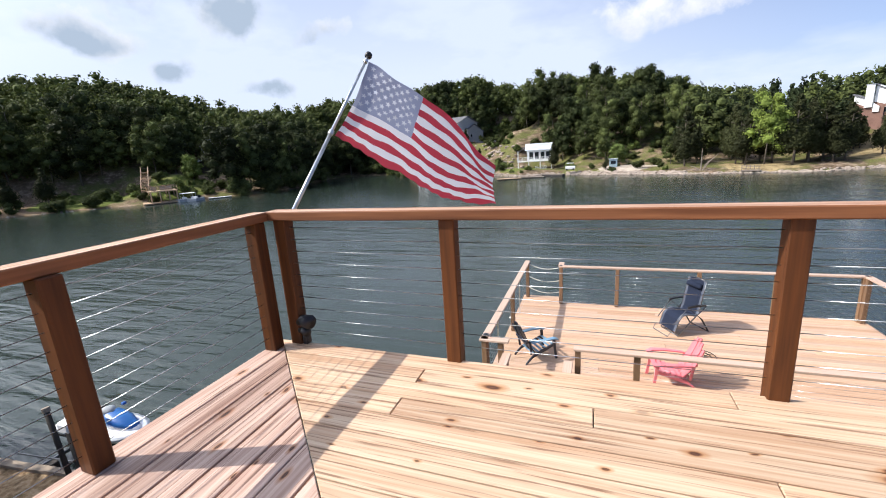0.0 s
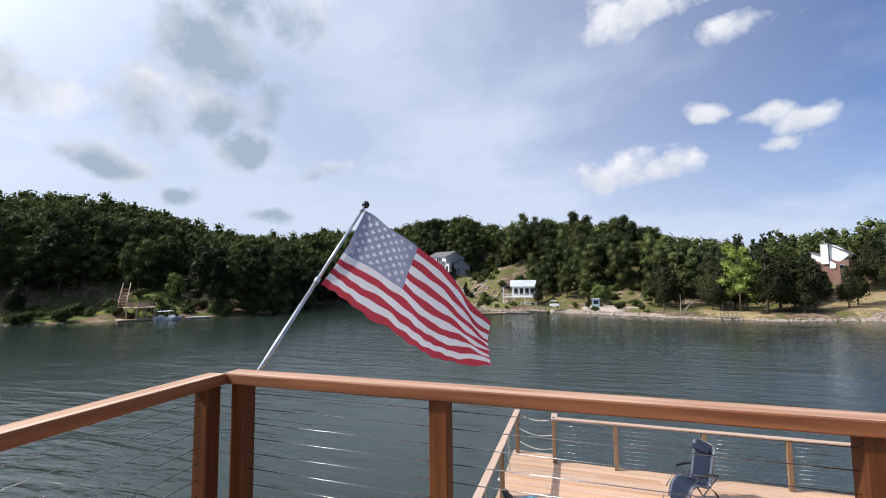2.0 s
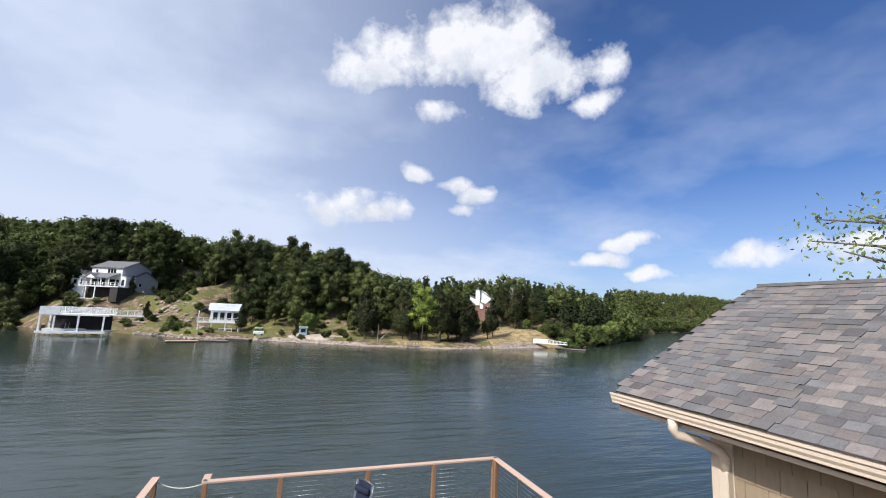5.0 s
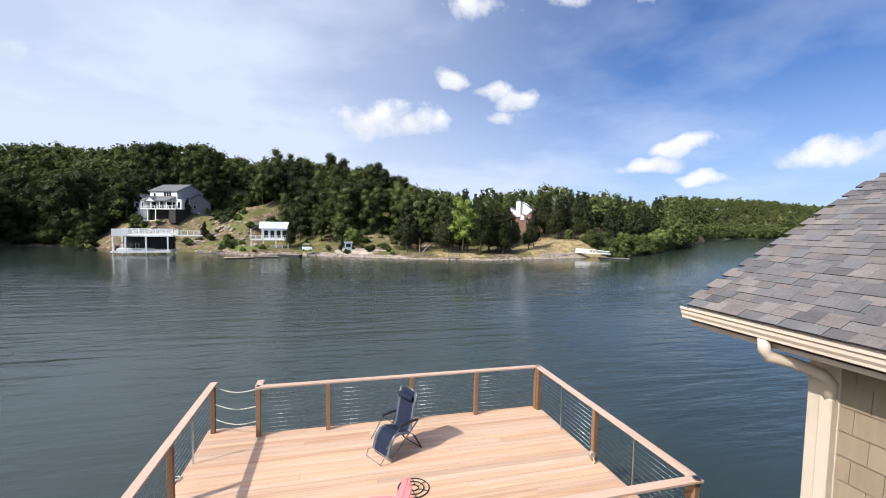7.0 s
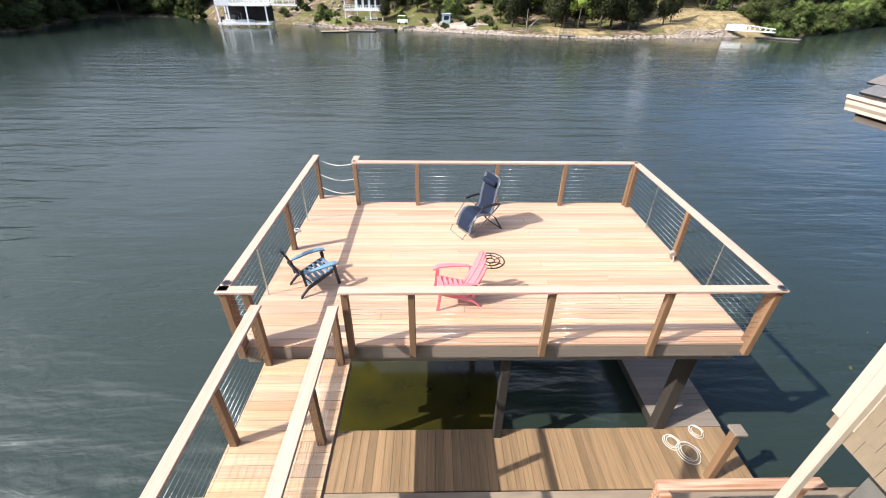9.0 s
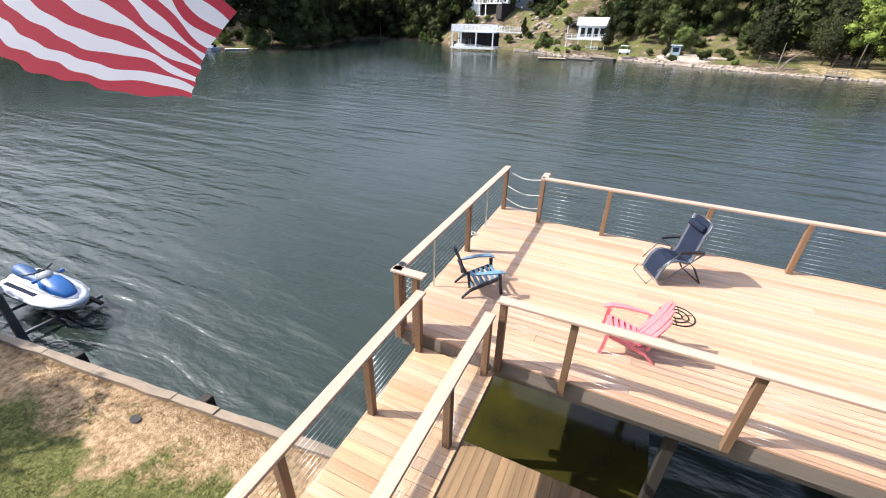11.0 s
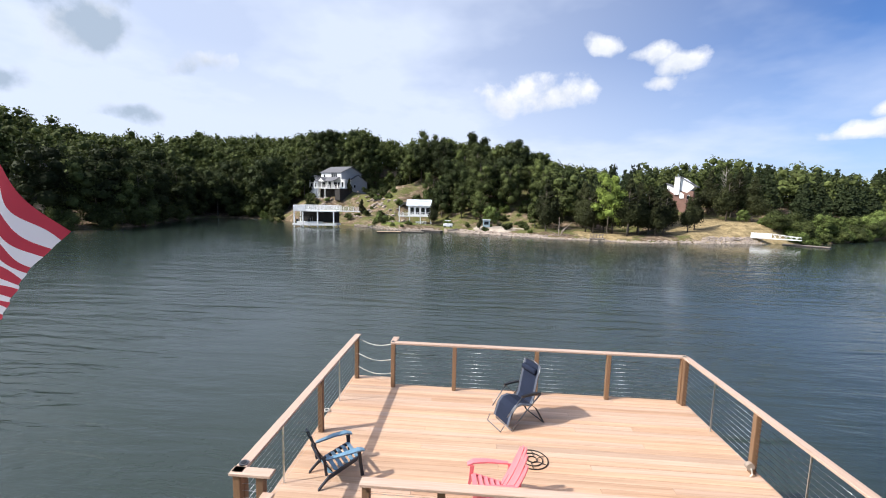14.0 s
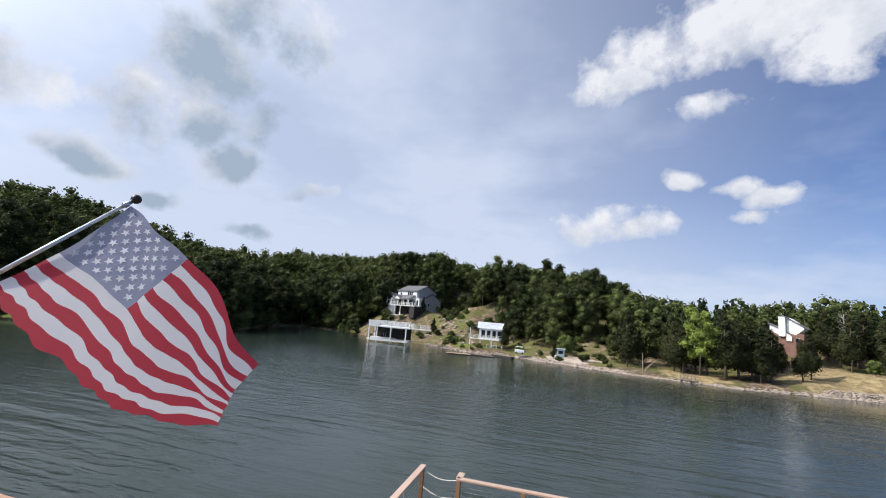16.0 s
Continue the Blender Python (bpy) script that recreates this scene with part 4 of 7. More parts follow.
# foundation added where only shade shows, its grey darkened to suit
solid("foundation", box((WALL_X + 0.3, -8.0, -5.5), (10.9, WALL_Y - 0.3, -1.95)), material("shaded_block", (0.16, 0.15, 0.135), 0.9, scale=4, bump=0.004), "added block foundation, coloured shade-grey, set back under the house wall", "wall", kind="structure")
solid("trim", box((WALL_X - 0.025, WALL_Y - 0.20, -1.78), (WALL_X + 0.0, WALL_Y + 0.02, 0.52), 0.004), ALMOND, "almond painted corner board of the house", "trim", kind="structure")


# ---- trees ----
def foliage(name, colour, second, tone=0.35):
    m = material(name, colour, 0.75, second=second, scale=0.5, tone=tone, spec=0.15, per_island=True, amount=0.9, detail=3)
    n, l = m.node_tree.nodes, m.node_tree.links
    out, b = n["Material Output"], n["Principled BSDF"]
    t = n.new("ShaderNodeBsdfTranslucent")
    mix = n.new("ShaderNodeMixShader"); mix.inputs[0].default_value = 0.25
    # crowns differ in tone, from tree to tree and across the woods
    co, info, noise_t, span, both, tone_mix = (n.new("ShaderNode" + k) for k in ("TexCoord", "ObjectInfo", "TexNoise", "MapRange", "Math", "HueSaturation"))
    noise_t.inputs["Scale"].default_value, noise_t.inputs["Detail"].default_value = 0.16, 3
    l.new(co.outputs["Object"], noise_t.inputs["Vector"])
    both.operation = "ADD"
    l.new(noise_t.outputs["Fac"], both.inputs[0]); l.new(info.outputs["Random"], both.inputs[1])
    span.inputs["From Min"].default_value, span.inputs["From Max"].default_value = 0.3, 1.7
    span.inputs["To Min"].default_value, span.inputs["To Max"].default_value = 0.55, 1.55
    l.new(both.outputs[0], span.inputs["Value"]); l.new(span.outputs[0], tone_mix.inputs["Value"])
    l.new(b.inputs["Base Color"].links[0].from_socket, tone_mix.inputs["Color"])
    l.new(tone_mix.outputs[0], b.inputs["Base Color"])
    l.new(b.inputs["Base Color"].links[0].from_socket, t.inputs[0])
    l.new(b.outputs[0], mix.inputs[1]); l.new(t.outputs[0], mix.inputs[2]); l.new(mix.outputs[0], out.inputs[0])
    return m


OAK = foliage("oak_leaves", (0.118, 0.138, 0.042), (0.016, 0.026, 0.009), 0.38)
# oak green darkened so the colour itself carries the left bank's deep shade
SHADED = foliage("shade_dark_leaves", (0.062, 0.078, 0.026), (0.012, 0.018, 0.007), 0.35)
CEDARL = foliage("cedar_leaves", (0.060, 0.066, 0.024), (0.018, 0.022, 0.010))
PINES = foliage("pine_needles", (0.045, 0.060, 0.024), (0.012, 0.018, 0.008))
BRIGHT = foliage("bright_leaves", (0.36, 0.44, 0.10), (0.14, 0.20, 0.04))
LIGHTG = foliage("light_green_leaves", (0.17, 0.21, 0.058), (0.07, 0.10, 0.03))
BARK = material("bark", (0.13, 0.105, 0.08), 0.9, scale=3, stretch=(3, 3, 0.6), bump=0.01)


def crown_arrays(rng, kind, height, width, leaves, leaf, inner=1, count=15):
    """Corner points and faces of a crown: uneven lobes hung with small leaf clumps."""
    lobes = []
    if kind == "round":
        for k in range(count):
            a, t = 2.4 * k + rng.uniform(-0.5, 0.5), 0.22 + 0.72 * (k + 0.5) / count
            r = width * 0.5 * rng.uniform(0.45, 0.86) * math.sqrt(max(0.0, 1 - ((t - 0.50) / 0.52) ** 2))
            lobes.append((r * np.cos(a), r * np.sin(a), height * t, width * rng.uniform(0.45, 0.75) / math.sqrt(count)))
        lobes.append((0, 0, height * 0.55, width * 0.30))
    elif kind == "cone":
        for k in range(12):
            t = 0.30 + 0.64 * k / 11
            a = rng.uniform(0, 2 * np.pi)
            r = width * 0.5 * (1.02 - t) * rng.uniform(0.2, 0.75)
            lobes.append((r * np.cos(a), r * np.sin(a), height * t, width * 0.34 * (1.12 - t) * rng.uniform(0.8, 1.25) + 0.15))
    else:
        for k in range(9):
            a, t = rng.uniform(0, 2 * np.pi), rng.uniform(0.15, 0.75)
            r = width * 0.5 * rng.uniform(0.2, 0.75)
            lobes.append((r * np.cos(a), r * np.sin(a), height * t, height * rng.uniform(0.2, 0.34)))
    lobes = np.array(lobes)
    share = lobes[:, 3] ** 2
    pick = rng.choice(len(lobes), leaves, p=share / share.sum())
    d = rng.normal(size=(leaves, 3)); d[:, 2] += 0.25
    d /= np.linalg.norm(d, axis=1)[:, None]
    c = lobes[pick, :3] + d * (lobes[pick, 3] * (0.74 + 0.52 * rng.random(leaves) ** 1.3))[:, None] * np.array([1, 1, 0.85])
    nrm = d + rng.normal(size=(leaves, 3)) * 0.6
    nrm /= np.linalg.norm(nrm, axis=1)[:, None]
    u = np.cross(nrm, rng.normal(size=(leaves, 3))); u /= np.linalg.norm(u, axis=1)[:, None]
    w = np.cross(nrm, u)
    s = (leaf * rng.uniform(0.55, 1.25, leaves))[:, None]
    bend = nrm * s * 0.3
    verts = np.stack([c - u * s, c - w * s * 0.6 + bend, c + u * s, c + w * s * 0.7 + bend], 1).reshape(-1, 3)
    faces = [tuple(range(4 * k, 4 * k + 4)) for k in range(leaves)]
    base = len(verts)
    ico = bmesh.new()
    bmesh.ops.create_icosphere(ico, subdivisions=inner, radius=1.0)
    iv = np.array([v.co[:] for v in ico.verts])
    ifc = [tuple(v.index for v in f.verts) for f in ico.faces]
    ico.free()
    blocks = [verts]
    for x, y, z, r in lobes:
        jitter = 1 + rng.uniform(-0.16, 0.16, (len(iv), 1))
        blocks.append(iv * jitter * r * (0.74 if inner > 1 else 0.60) * np.array([1, 1, 0.85]) + (x, y, z))
        faces += [tuple(i + base for i in f) for f in ifc]
        base += len(iv)
    return np.concatenate(blocks), faces


def mesh_from(name, verts, faces, mat):
    me = bpy.data.meshes.new(name)
    me.from_pydata([tuple(v) for v in verts], [], faces)
    me.materials.append(mat)
    return me


def trunk_bm(rng, height, width, thick, limbs=5, low=0.28):
    bm = bmesh.new()
    lean = [(0, 0, -0.4)]
    x = y = 0.0
    for k in range(1, 6):
        x += rng.uniform(-0.12, 0.12); y += rng.uniform(-0.12, 0.12)
        lean.append((x, y, height * 0.85 * k / 5))
    add_tube(bm, lean, [thick * (1 - 0.15 * k) for k in range(6)], 7)
    for k in range(limbs):
        t = rng.uniform(low, 0.75)
        a = rng.uniform(0, 2 * np.pi)
        z = height * t
        r = width * 0.36 * rng.uniform(0.6, 1)
        add_tube(bm, [(0, 0, z), (r * 0.5 * np.cos(a), r * 0.5 * np.sin(a), z + r * 0.35), (r * np.cos(a), r * np.sin(a), z + r * 0.6)], [thick * 0.42, thick * 0.28, thick * 0.12], 5)
    return bm


def make_tree(kind, height, width, mat, seed, label, category="tree", leaves=850, leaf=0.32, group="lakeside trees", thick=0.17, limbs=5):
    rng = np.random.default_rng(seed)
    root = thing("tree" if kind != "bush" else "bush", label, category, group=group)
    part("trunk", trunk_bm(rng, height, width, thick, limbs), BARK, root, smooth=True)
    v, f = crown_arrays(rng, kind, height, width, int(leaves * 2.6), leaf * 0.70, 2)
    crown = new("crown", mesh_from("crown", v, f, mat))
    crown.parent = root
    return root


def spot(yaw, r):
    a = radians(yaw)
    return EYE[0] + r * math.sin(a), EYE[1] + r * math.cos(a)


def ground_spot(yaw, r):
    x, y = spot(yaw, r)
    return x, y, ground_z(x, y)


STYLES = [
    make_tree("round", 11.5, 8.5, OAK, 1, "broad dark green deciduous tree on the wooded bank"),
    make_tree("round", 13.5, 9.0, OAK, 2, "tall dark green deciduous tree on the wooded lake bank"),
    make_tree("round", 9.5, 7.0, SHADED, 3, "rounded deciduous tree coloured shade-dark green on the wooded lake bank"),
    make_tree("cone", 9.5, 4.6, CEDARL, 4, "dull green cedar tree with bare trunk by the lake", leaf=0.26, leaves=1000),
    make_tree("cone", 8.0, 4.2, CEDARL, 5, "small dull green cedar tree with bare trunk by the lake", leaf=0.26, leaves=900),
    make_tree("bush", 3.2, 5.0, LIGHTG, 6, "light green leafy bush at the water's edge", "bush", leaf=0.24, leaves=600, thick=0.06, group="lakeside bushes"),
    make_tree("bush", 4.6, 6.0, OAK, 7, "dark green leafy bush at the water's edge", "bush", leaf=0.26, leaves=700, thick=0.07, group="lakeside bushes"),
    make_tree("round", 8.0, 7.5, LIGHTG, 8, "light green spreading tree on the grassy lakeside point"),
]
homes = {0: (-140, 60), 1: (-150, 60), 2: (-160, 60)}
PLACED = []
CLEAR = [(-22.5, 131, 6), (-20.5, 134, 8), (-15.0, 140, 8), (-12.4, 132, 5), (-12.6, 124, 4), (-22.3, 139, 6), (-24.5, 136, 5), (-18.2, 138, 10), (-17.5, 125, 10), (-13.5, 126, 10), (-12.3, 142, 8), (-7.5, 110, 8), (-11, 108, 10), (-48.2, 122, 5), (-53, 116, 5), (-3, 100, 6), (3, 98, 7), (7, 97, 4), (24.8, 122, 9), (30, 105, 9), (33, 118, 8), (-60, 119, 8), (-66, 122, 8), (-72, 124, 8), (-55, 112, 7), (-48.5, 132, 7), (-51, 114, 6), (-8, 130, 9), (-20.5, 118, 9)]


def free_spot(x, y, pad):
    for yaw, r, radius in CLEAR:
        cx, cy = spot(yaw, r)
        if (x - cx) ** 2 + (y - cy) ** 2 < (radius + pad * 0.5) ** 2:
            return False
    return all((x - px) ** 2 + (y - py) ** 2 > pad * pad for px, py in PLACED)


rng = np.random.default_rng(11)
used = [False] * len(STYLES)


def plant(style, yaw, r, scale=1.0):
    x, y, z = ground_spot(yaw, r)
    m = Matrix.Translation((x, y, z - 0.1)) @ Matrix.Rotation(rng.uniform(0, 6.28), 4, "Z") @ Matrix.Diagonal((scale, scale, scale * rng.uniform(0.92, 1.1), 1))
    PLACED.append((x, y))
    if not used[style]:
        used[style] = True
        STYLES[style].matrix_basis = m
        return STYLES[style]
    return copy_thing(STYLES[style], m)


def plant_bank():
    # the cedar grove right of the landing, with bare trunks
    for k in range(46):
        yaw = rng.uniform(8.5, 29)
        r = shore_at(yaw) + rng.uniform(4, 19)
        x, y = spot(yaw, r)
        if free_spot(x, y, 2.4):
            plant(3 if rng.random() < 0.6 else 4, yaw, r, rng.uniform(0.85, 1.15))
    for k in range(10):
        yaw = rng.uniform(25.5, 33)
        r = shore_at(yaw) + rng.uniform(22, 34)
        x, y = spot(yaw, r)
        if free_spot(x, y, 3.0):
            plant(3, yaw, r, rng.uniform(0.95, 1.2))
    # low green trees on the point
    for k in range(90):
        yaw = rng.uniform(34.5, 45.5)
        r = shore_at(yaw) + rng.uniform(1.0, 14)
        x, y = spot(yaw, r)
        if free_spot(x, y, 2.6):
            plant(int(rng.choice([5, 6, 7, 7])), yaw, r, rng.uniform(0.7, 1.0))
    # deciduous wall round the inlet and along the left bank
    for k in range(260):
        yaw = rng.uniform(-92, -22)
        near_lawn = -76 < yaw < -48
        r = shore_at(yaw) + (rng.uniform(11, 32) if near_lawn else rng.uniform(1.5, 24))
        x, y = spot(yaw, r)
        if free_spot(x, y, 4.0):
            # style 2, with shade put into its leaf colour, comes up twice as often
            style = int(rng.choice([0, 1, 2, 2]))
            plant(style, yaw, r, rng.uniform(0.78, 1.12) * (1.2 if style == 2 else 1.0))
    for k in range(60):
        yaw = rng.uniform(-47, -24)
        r = shore_at(yaw) + rng.uniform(0.5, 5)
        x, y = spot(yaw, r)
        if free_spot(x, y, 2.6):
            plant(6 if rng.random() < 0.7 else 5, yaw, r, rng.uniform(0.8, 1.3))
    for k in range(240):
        yaw = rng.uniform(-22, 12)
        r = shore_at(yaw) + rng.uniform(18, 55)
        x, y = spot(yaw, r)
        if free_spot(x, y, 3.9):
            plant(int(rng.integers(0, 3)), yaw, r, rng.uniform(0.75, 1.05))
    for k in range(95):
        yaw = rng.uniform(-23, 9)
        s = rng.uniform(1, 34)
        r = shore_at(yaw) + s
        if not (-9.5 < yaw < -4 and 8 < s < 22):
            plant(6 if rng.random() < 0.4 else 5, yaw, r, rng.uniform(0.22, 0.5) * (1.5 if s > 20 else 1.0))
    for k in range(40):
        yaw = rng.uniform(-78, -47)
        plant(6 if rng.random() < 0.6 else 5, yaw, shore_at(yaw) + rng.uniform(0.5, 16), rng.uniform(0.25, 0.7))
    for k in range(70):
        yaw = rng.uniform(-8.5, 9)
        x, y = spot(yaw, shore_at(yaw) + rng.uniform(12, 24))
        if free_spot(x, y, 2.8):
            plant(int(rng.choice([0, 1, 2, 3, 7])), yaw, math.hypot(x - EYE[0], y - EYE[1]), rng.uniform(0.55, 0.8))
    for k in range(40):
        yaw = rng.uniform(33, 41)
        plant(int(rng.choice([5, 6, 5])), yaw, shore_at(yaw) + (rng.uniform(0.2, 7) if yaw > 35 else rng.uniform(4, 9)), rng.uniform(0.5, 0.95))
    for k in range(70):
        yaw = rng.uniform(40, 46.5)
        plant(int(rng.choice([5, 6, 7])), yaw, shore_at(yaw) + rng.uniform(0.3, 9), rng.uniform(0.6, 0.95))
    for yaw, r, s in ((-25.5, 126, 0.6), (-21.2, 128, 0.55), (-16.2, 152, 1.0), (-19.5, 162, 1.1), (-8.5, 140, 0.9), (-14.6, 160, 1.0)):
        plant(int(rng.integers(0, 3)), yaw, r, s)
    for yaw, r, style, s in ((-14.8, 124, 4, 0.7), (-12.2, 112, 5, 0.9), (-5.2, 106, 4, 0.85), (-3.2, 104, 5, 0.6), (2.6, 104, 7, 0.75), (1.2, 97, 4, 0.4), (-16.5, 138, 4, 0.6),
                             (-58.2, 113, 5, 0.75), (-66.5, 117, 3, 0.85), (-63.5, 116, 3, 0.8), (-69, 118, 3, 0.9), (-50.5, 117, 7, 0.95), (-46.5, 110, 6, 0.9), (-52.5, 110, 5, 1.2), (22.2, 108, 4, 1.1), (24.2, 111, 4, 0.95), (23.3, 113, 3, 0.9), (26.8, 110, 4, 1.1), (26.2, 104, 4, 1.0), (31.3, 119, 7, 0.5), (-1.5, 122, 1, 0.9), (3.8, 118, 2, 0.9)):
        plant(style, yaw, r, s)


plant_bank()
bright = make_tree("round", 12.8, 6.8, BRIGHT, 21, "tall bright yellow-green tree standing at the water's edge", leaves=950, leaf=0.30, thick=0.12, group="lakeside trees")
bright.matrix_basis = Matrix.Translation(ground_spot(17.4, 94.5))
bare = thing("tree", "bare grey leafless tree among the pines behind the grassy point", "tree", group="lakeside trees")
bb = bmesh.new()
brng = np.random.default_rng(5)
add_tube(bb, [(0, 0, -0.3), (0.1, 0, 5), (0.0, 0.1, 11)], [0.16, 0.11, 0.03], 6)
for k in range(46):
    z, a = brng.uniform(2.5, 10), brng.uniform(0, 6.28)
    ln = brng.uniform(0.8, 2.0) * (1.2 - z / 14)
    add_tube(bb, [(0, 0, z), (ln * 0.6 * math.cos(a), ln * 0.6 * math.sin(a), z + 0.5), (ln * math.cos(a), ln * math.sin(a), z + 1.4)], [0.04, 0.03, 0.012], 4)
part("trunk", bb, material("grey_bark", (0.30, 0.27, 0.24), 0.9, scale=3), bare)
bare.matrix_basis = Matrix.Translation(ground_spot(29.4, 134))


def far_woods():
    """The hills' woods, too many to count."""
    rng = np.random.default_rng(3)
    styles = []
    for seed in range(6):
        kind = "round" if seed < 4 else "cone"
        h = 12.0 if kind == "round" else 11.0
        styles.append(crown_arrays(np.random.default_rng(50 + seed), kind, h, 9.6 if kind == "round" else 5.2, 330, 0.50, 1, 10))
    blocks, sizes, base = [], [], 0
    loops = []
    kinds = []
    taken = {}
    bands = [(-96, -36, 22, 75, 1100), (-36, -20, 8, 75, 420), (-22, 12, 46, 84, 560), (8, 44, 18, 75, 800), (42.5, 95, 1, 150, 2600), (43, 70, 0.3, 5, 500)]
    for lo, hi, near, far, count in bands:
        for k in range(count):
            yaw = rng.uniform(lo, hi)
            s = rng.uniform(near, far)
            if 28 < yaw < 36 and s < 30:
                continue
            r = shore_at(yaw) + s
            x, y = spot(yaw, r)
            pad = 4.0 if lo < 42 else 7.0
            key = (int(x / pad), int(y / pad))
            if s < 6 and lo > 42:
                key = (key[0], key[1], int(rng.integers(0, 3)))
            if key in taken:
                continue
            if not all((x - spot(a, b)[0]) ** 2 + (y - spot(a, b)[1]) ** 2 > (c + 2) ** 2 for a, b, c in CLEAR):
                continue
            taken[key] = True
            style = int(rng.integers(0, 4)) if not (7 < yaw < 42 and rng.random() < 0.8) else int(rng.integers(4, 6))
            v, f = styles[style]
            sc = rng.uniform(0.68, 1.05) * (1.0 if yaw < 42 else 0.95)
            a = rng.uniform(0, 6.28)
            rot = np.array([[math.cos(a), -math.sin(a), 0], [math.sin(a), math.cos(a), 0], [0, 0, 1]])
            blocks.append((v * sc) @ rot.T + (x, y, ground_z(x, y) - 1.0))
            loops.append((f, base))
            base += len(v)
            kinds.append(style > 3)
    for pines, mat, label in ((False, OAK, "dense green deciduous woods covering the hills round the lake"), (True, PINES, "dark green pine woods on the hill behind the cedar grove")):
        verts, faces, base = [], [], 0
        for v, (f, _), k in zip(blocks, loops, kinds):
            if k == pines:
                verts.append(v)
                faces += [tuple(i + base for i in g) for g in f]
                base += len(v)
        tagged(new("woods", mesh_from("woods", np.concatenate(verts), faces, mat)), label, "woods", kind="stuff")


far_woods()

# the tree behind the house whose branches reach past the roof
near_tree = thing("tree", "large leafy tree with branches reaching past the house roof", "tree")
nrng = np.random.default_rng(9)
nb = bmesh.new()
add_tube(nb, [(0, 0, 0), (0.1, 0.1, 4), (0.0, 0.3, 8)], [0.3, 0.24, 0.12], 9)
tips = []
for k in range(6):
    a = 2.4 + nrng.uniform(-0.5, 0.5)
    z = 6.2 + 0.45 * k
    end = Vector((3.0 * math.cos(a) - 1.2, 3.0 * math.sin(a), z + nrng.uniform(0.2, 1.0)))
    add_tube(nb, [(0, 0.2, z - 0.8), tuple(end * 0.5 + Vector((0, 0, z * 0.5))), tuple(end)], [0.07, 0.04, 0.01], 6)
    tips.append(end)
part("trunk", nb, BARK, near_tree, smooth=True)
lv, lf = [], []
for end in tips:
    for k in range(150):
        t = nrng.uniform(0.35, 1.05)
        c = np.array(end) * t + np.array([0, 0.1, end.z * (1 - t)]) + nrng.normal(size=3) * 0.17
        u = nrng.normal(size=3); u /= np.linalg.norm(u)
        w = np.cross(u, nrng.normal(size=3)); w /= np.linalg.norm(w)
        s = 0.05
        b = len(lv)
        lv += [c - u * s, c - w * s * 0.5, c + u * s, c + w * s * 0.5]
        lf.append((b, b + 1, b + 2, b + 3))
crown = new("crown", mesh_from("crown", lv, lf, LIGHTG))
crown.parent = near_tree
near_tree.location = (14.2, 1.5, -5.3)
shrub = make_tree("bush", 4.3, 2.0, LIGHTG, 33, "leafy green shrub growing at the bank beside the house", "bush", leaf=0.07, leaves=1600, thick=0.04, group="")
shrub.location = (10.9, 3.0, ground_z(10.9, 3.0))


# ---- houses and docks over the water ----
WHITE = material("white_paint", (0.86, 0.86, 0.84), 0.6, second=(0.68, 0.68, 0.66), scale=2, tone=0.03)
GREYW = material("grey_siding", (0.36, 0.38, 0.40), 0.7, second=(0.30, 0.32, 0.34), scale=2, tone=0.03)
ROOFG = material("grey_roofing", (0.14, 0.14, 0.15), 0.85, scale=8, tone=0.05)
METALR = material("pale_metal_roofing", (0.62, 0.66, 0.70), 0.4, scale=1, tone=0.02)
BRICK = material("brown_brick", (0.22, 0.12, 0.09), 0.85, scale=6, tone=0.05)
GLASS = material("window_glass", (0.02, 0.025, 0.03), 0.06, tone=0.0)
STONE = material("pale_stone", (0.38, 0.31, 0.25), 0.9, second=(0.21, 0.17, 0.14), scale=3, bump=0.02, tone=0.3)
TANW = material("tan_dock_wood", (0.55, 0.38, 0.24), 0.7, second=(0.36, 0.24, 0.15), scale=5, tone=0.1)
# DARKB serves dark parts and also stands for shade under decks and roofs
DARKB = material("dark_stain_and_shade", (0.035, 0.03, 0.028), 0.8, tone=0.05)


def at_far(yaw, r, z, turn=0.0):
    x, y = spot(yaw, r)
    return (x, y, z), -yaw + turn


def window(parent, x, y, z, wide, high, frame_mat=WHITE):
    w = part("window", box((x - wide / 2 - 0.06, y - 0.05, z - 0.06), (x + wide / 2 + 0.06, y + 0.02, z + high + 0.06)), frame_mat, parent)
    part("pane", box((x - wide / 2, y - 0.07, z), (x + wide / 2, y - 0.03, z + high)), GLASS, w)
    return w


def gable_roof(parent, x0, x1, y0, y1, eave, ridge, mat, along="x", over=0.35, thick=0.18):
    if along == "x":
        mid = (y0 + y1) / 2
        out = [(y0 - over, eave), (mid, ridge), (y1 + over, eave), (y1 + over, eave - thick), (mid, ridge - thick), (y0 - over, eave - thick)]
        bm = bmesh.new()
        add_prism(bm, out, x0 - over, x1 + over, axis="x")
    else:
        mid = (x0 + x1) / 2
        out = [(x0 - over, eave), (mid, ridge), (x1 + over, eave), (x1 + over, eave - thick), (mid, ridge - thick), (x0 - over, eave - thick)]
        bm = prism(out, y0 - over, y1 + over, axis="y")
    return part("roof", bm, mat, parent)


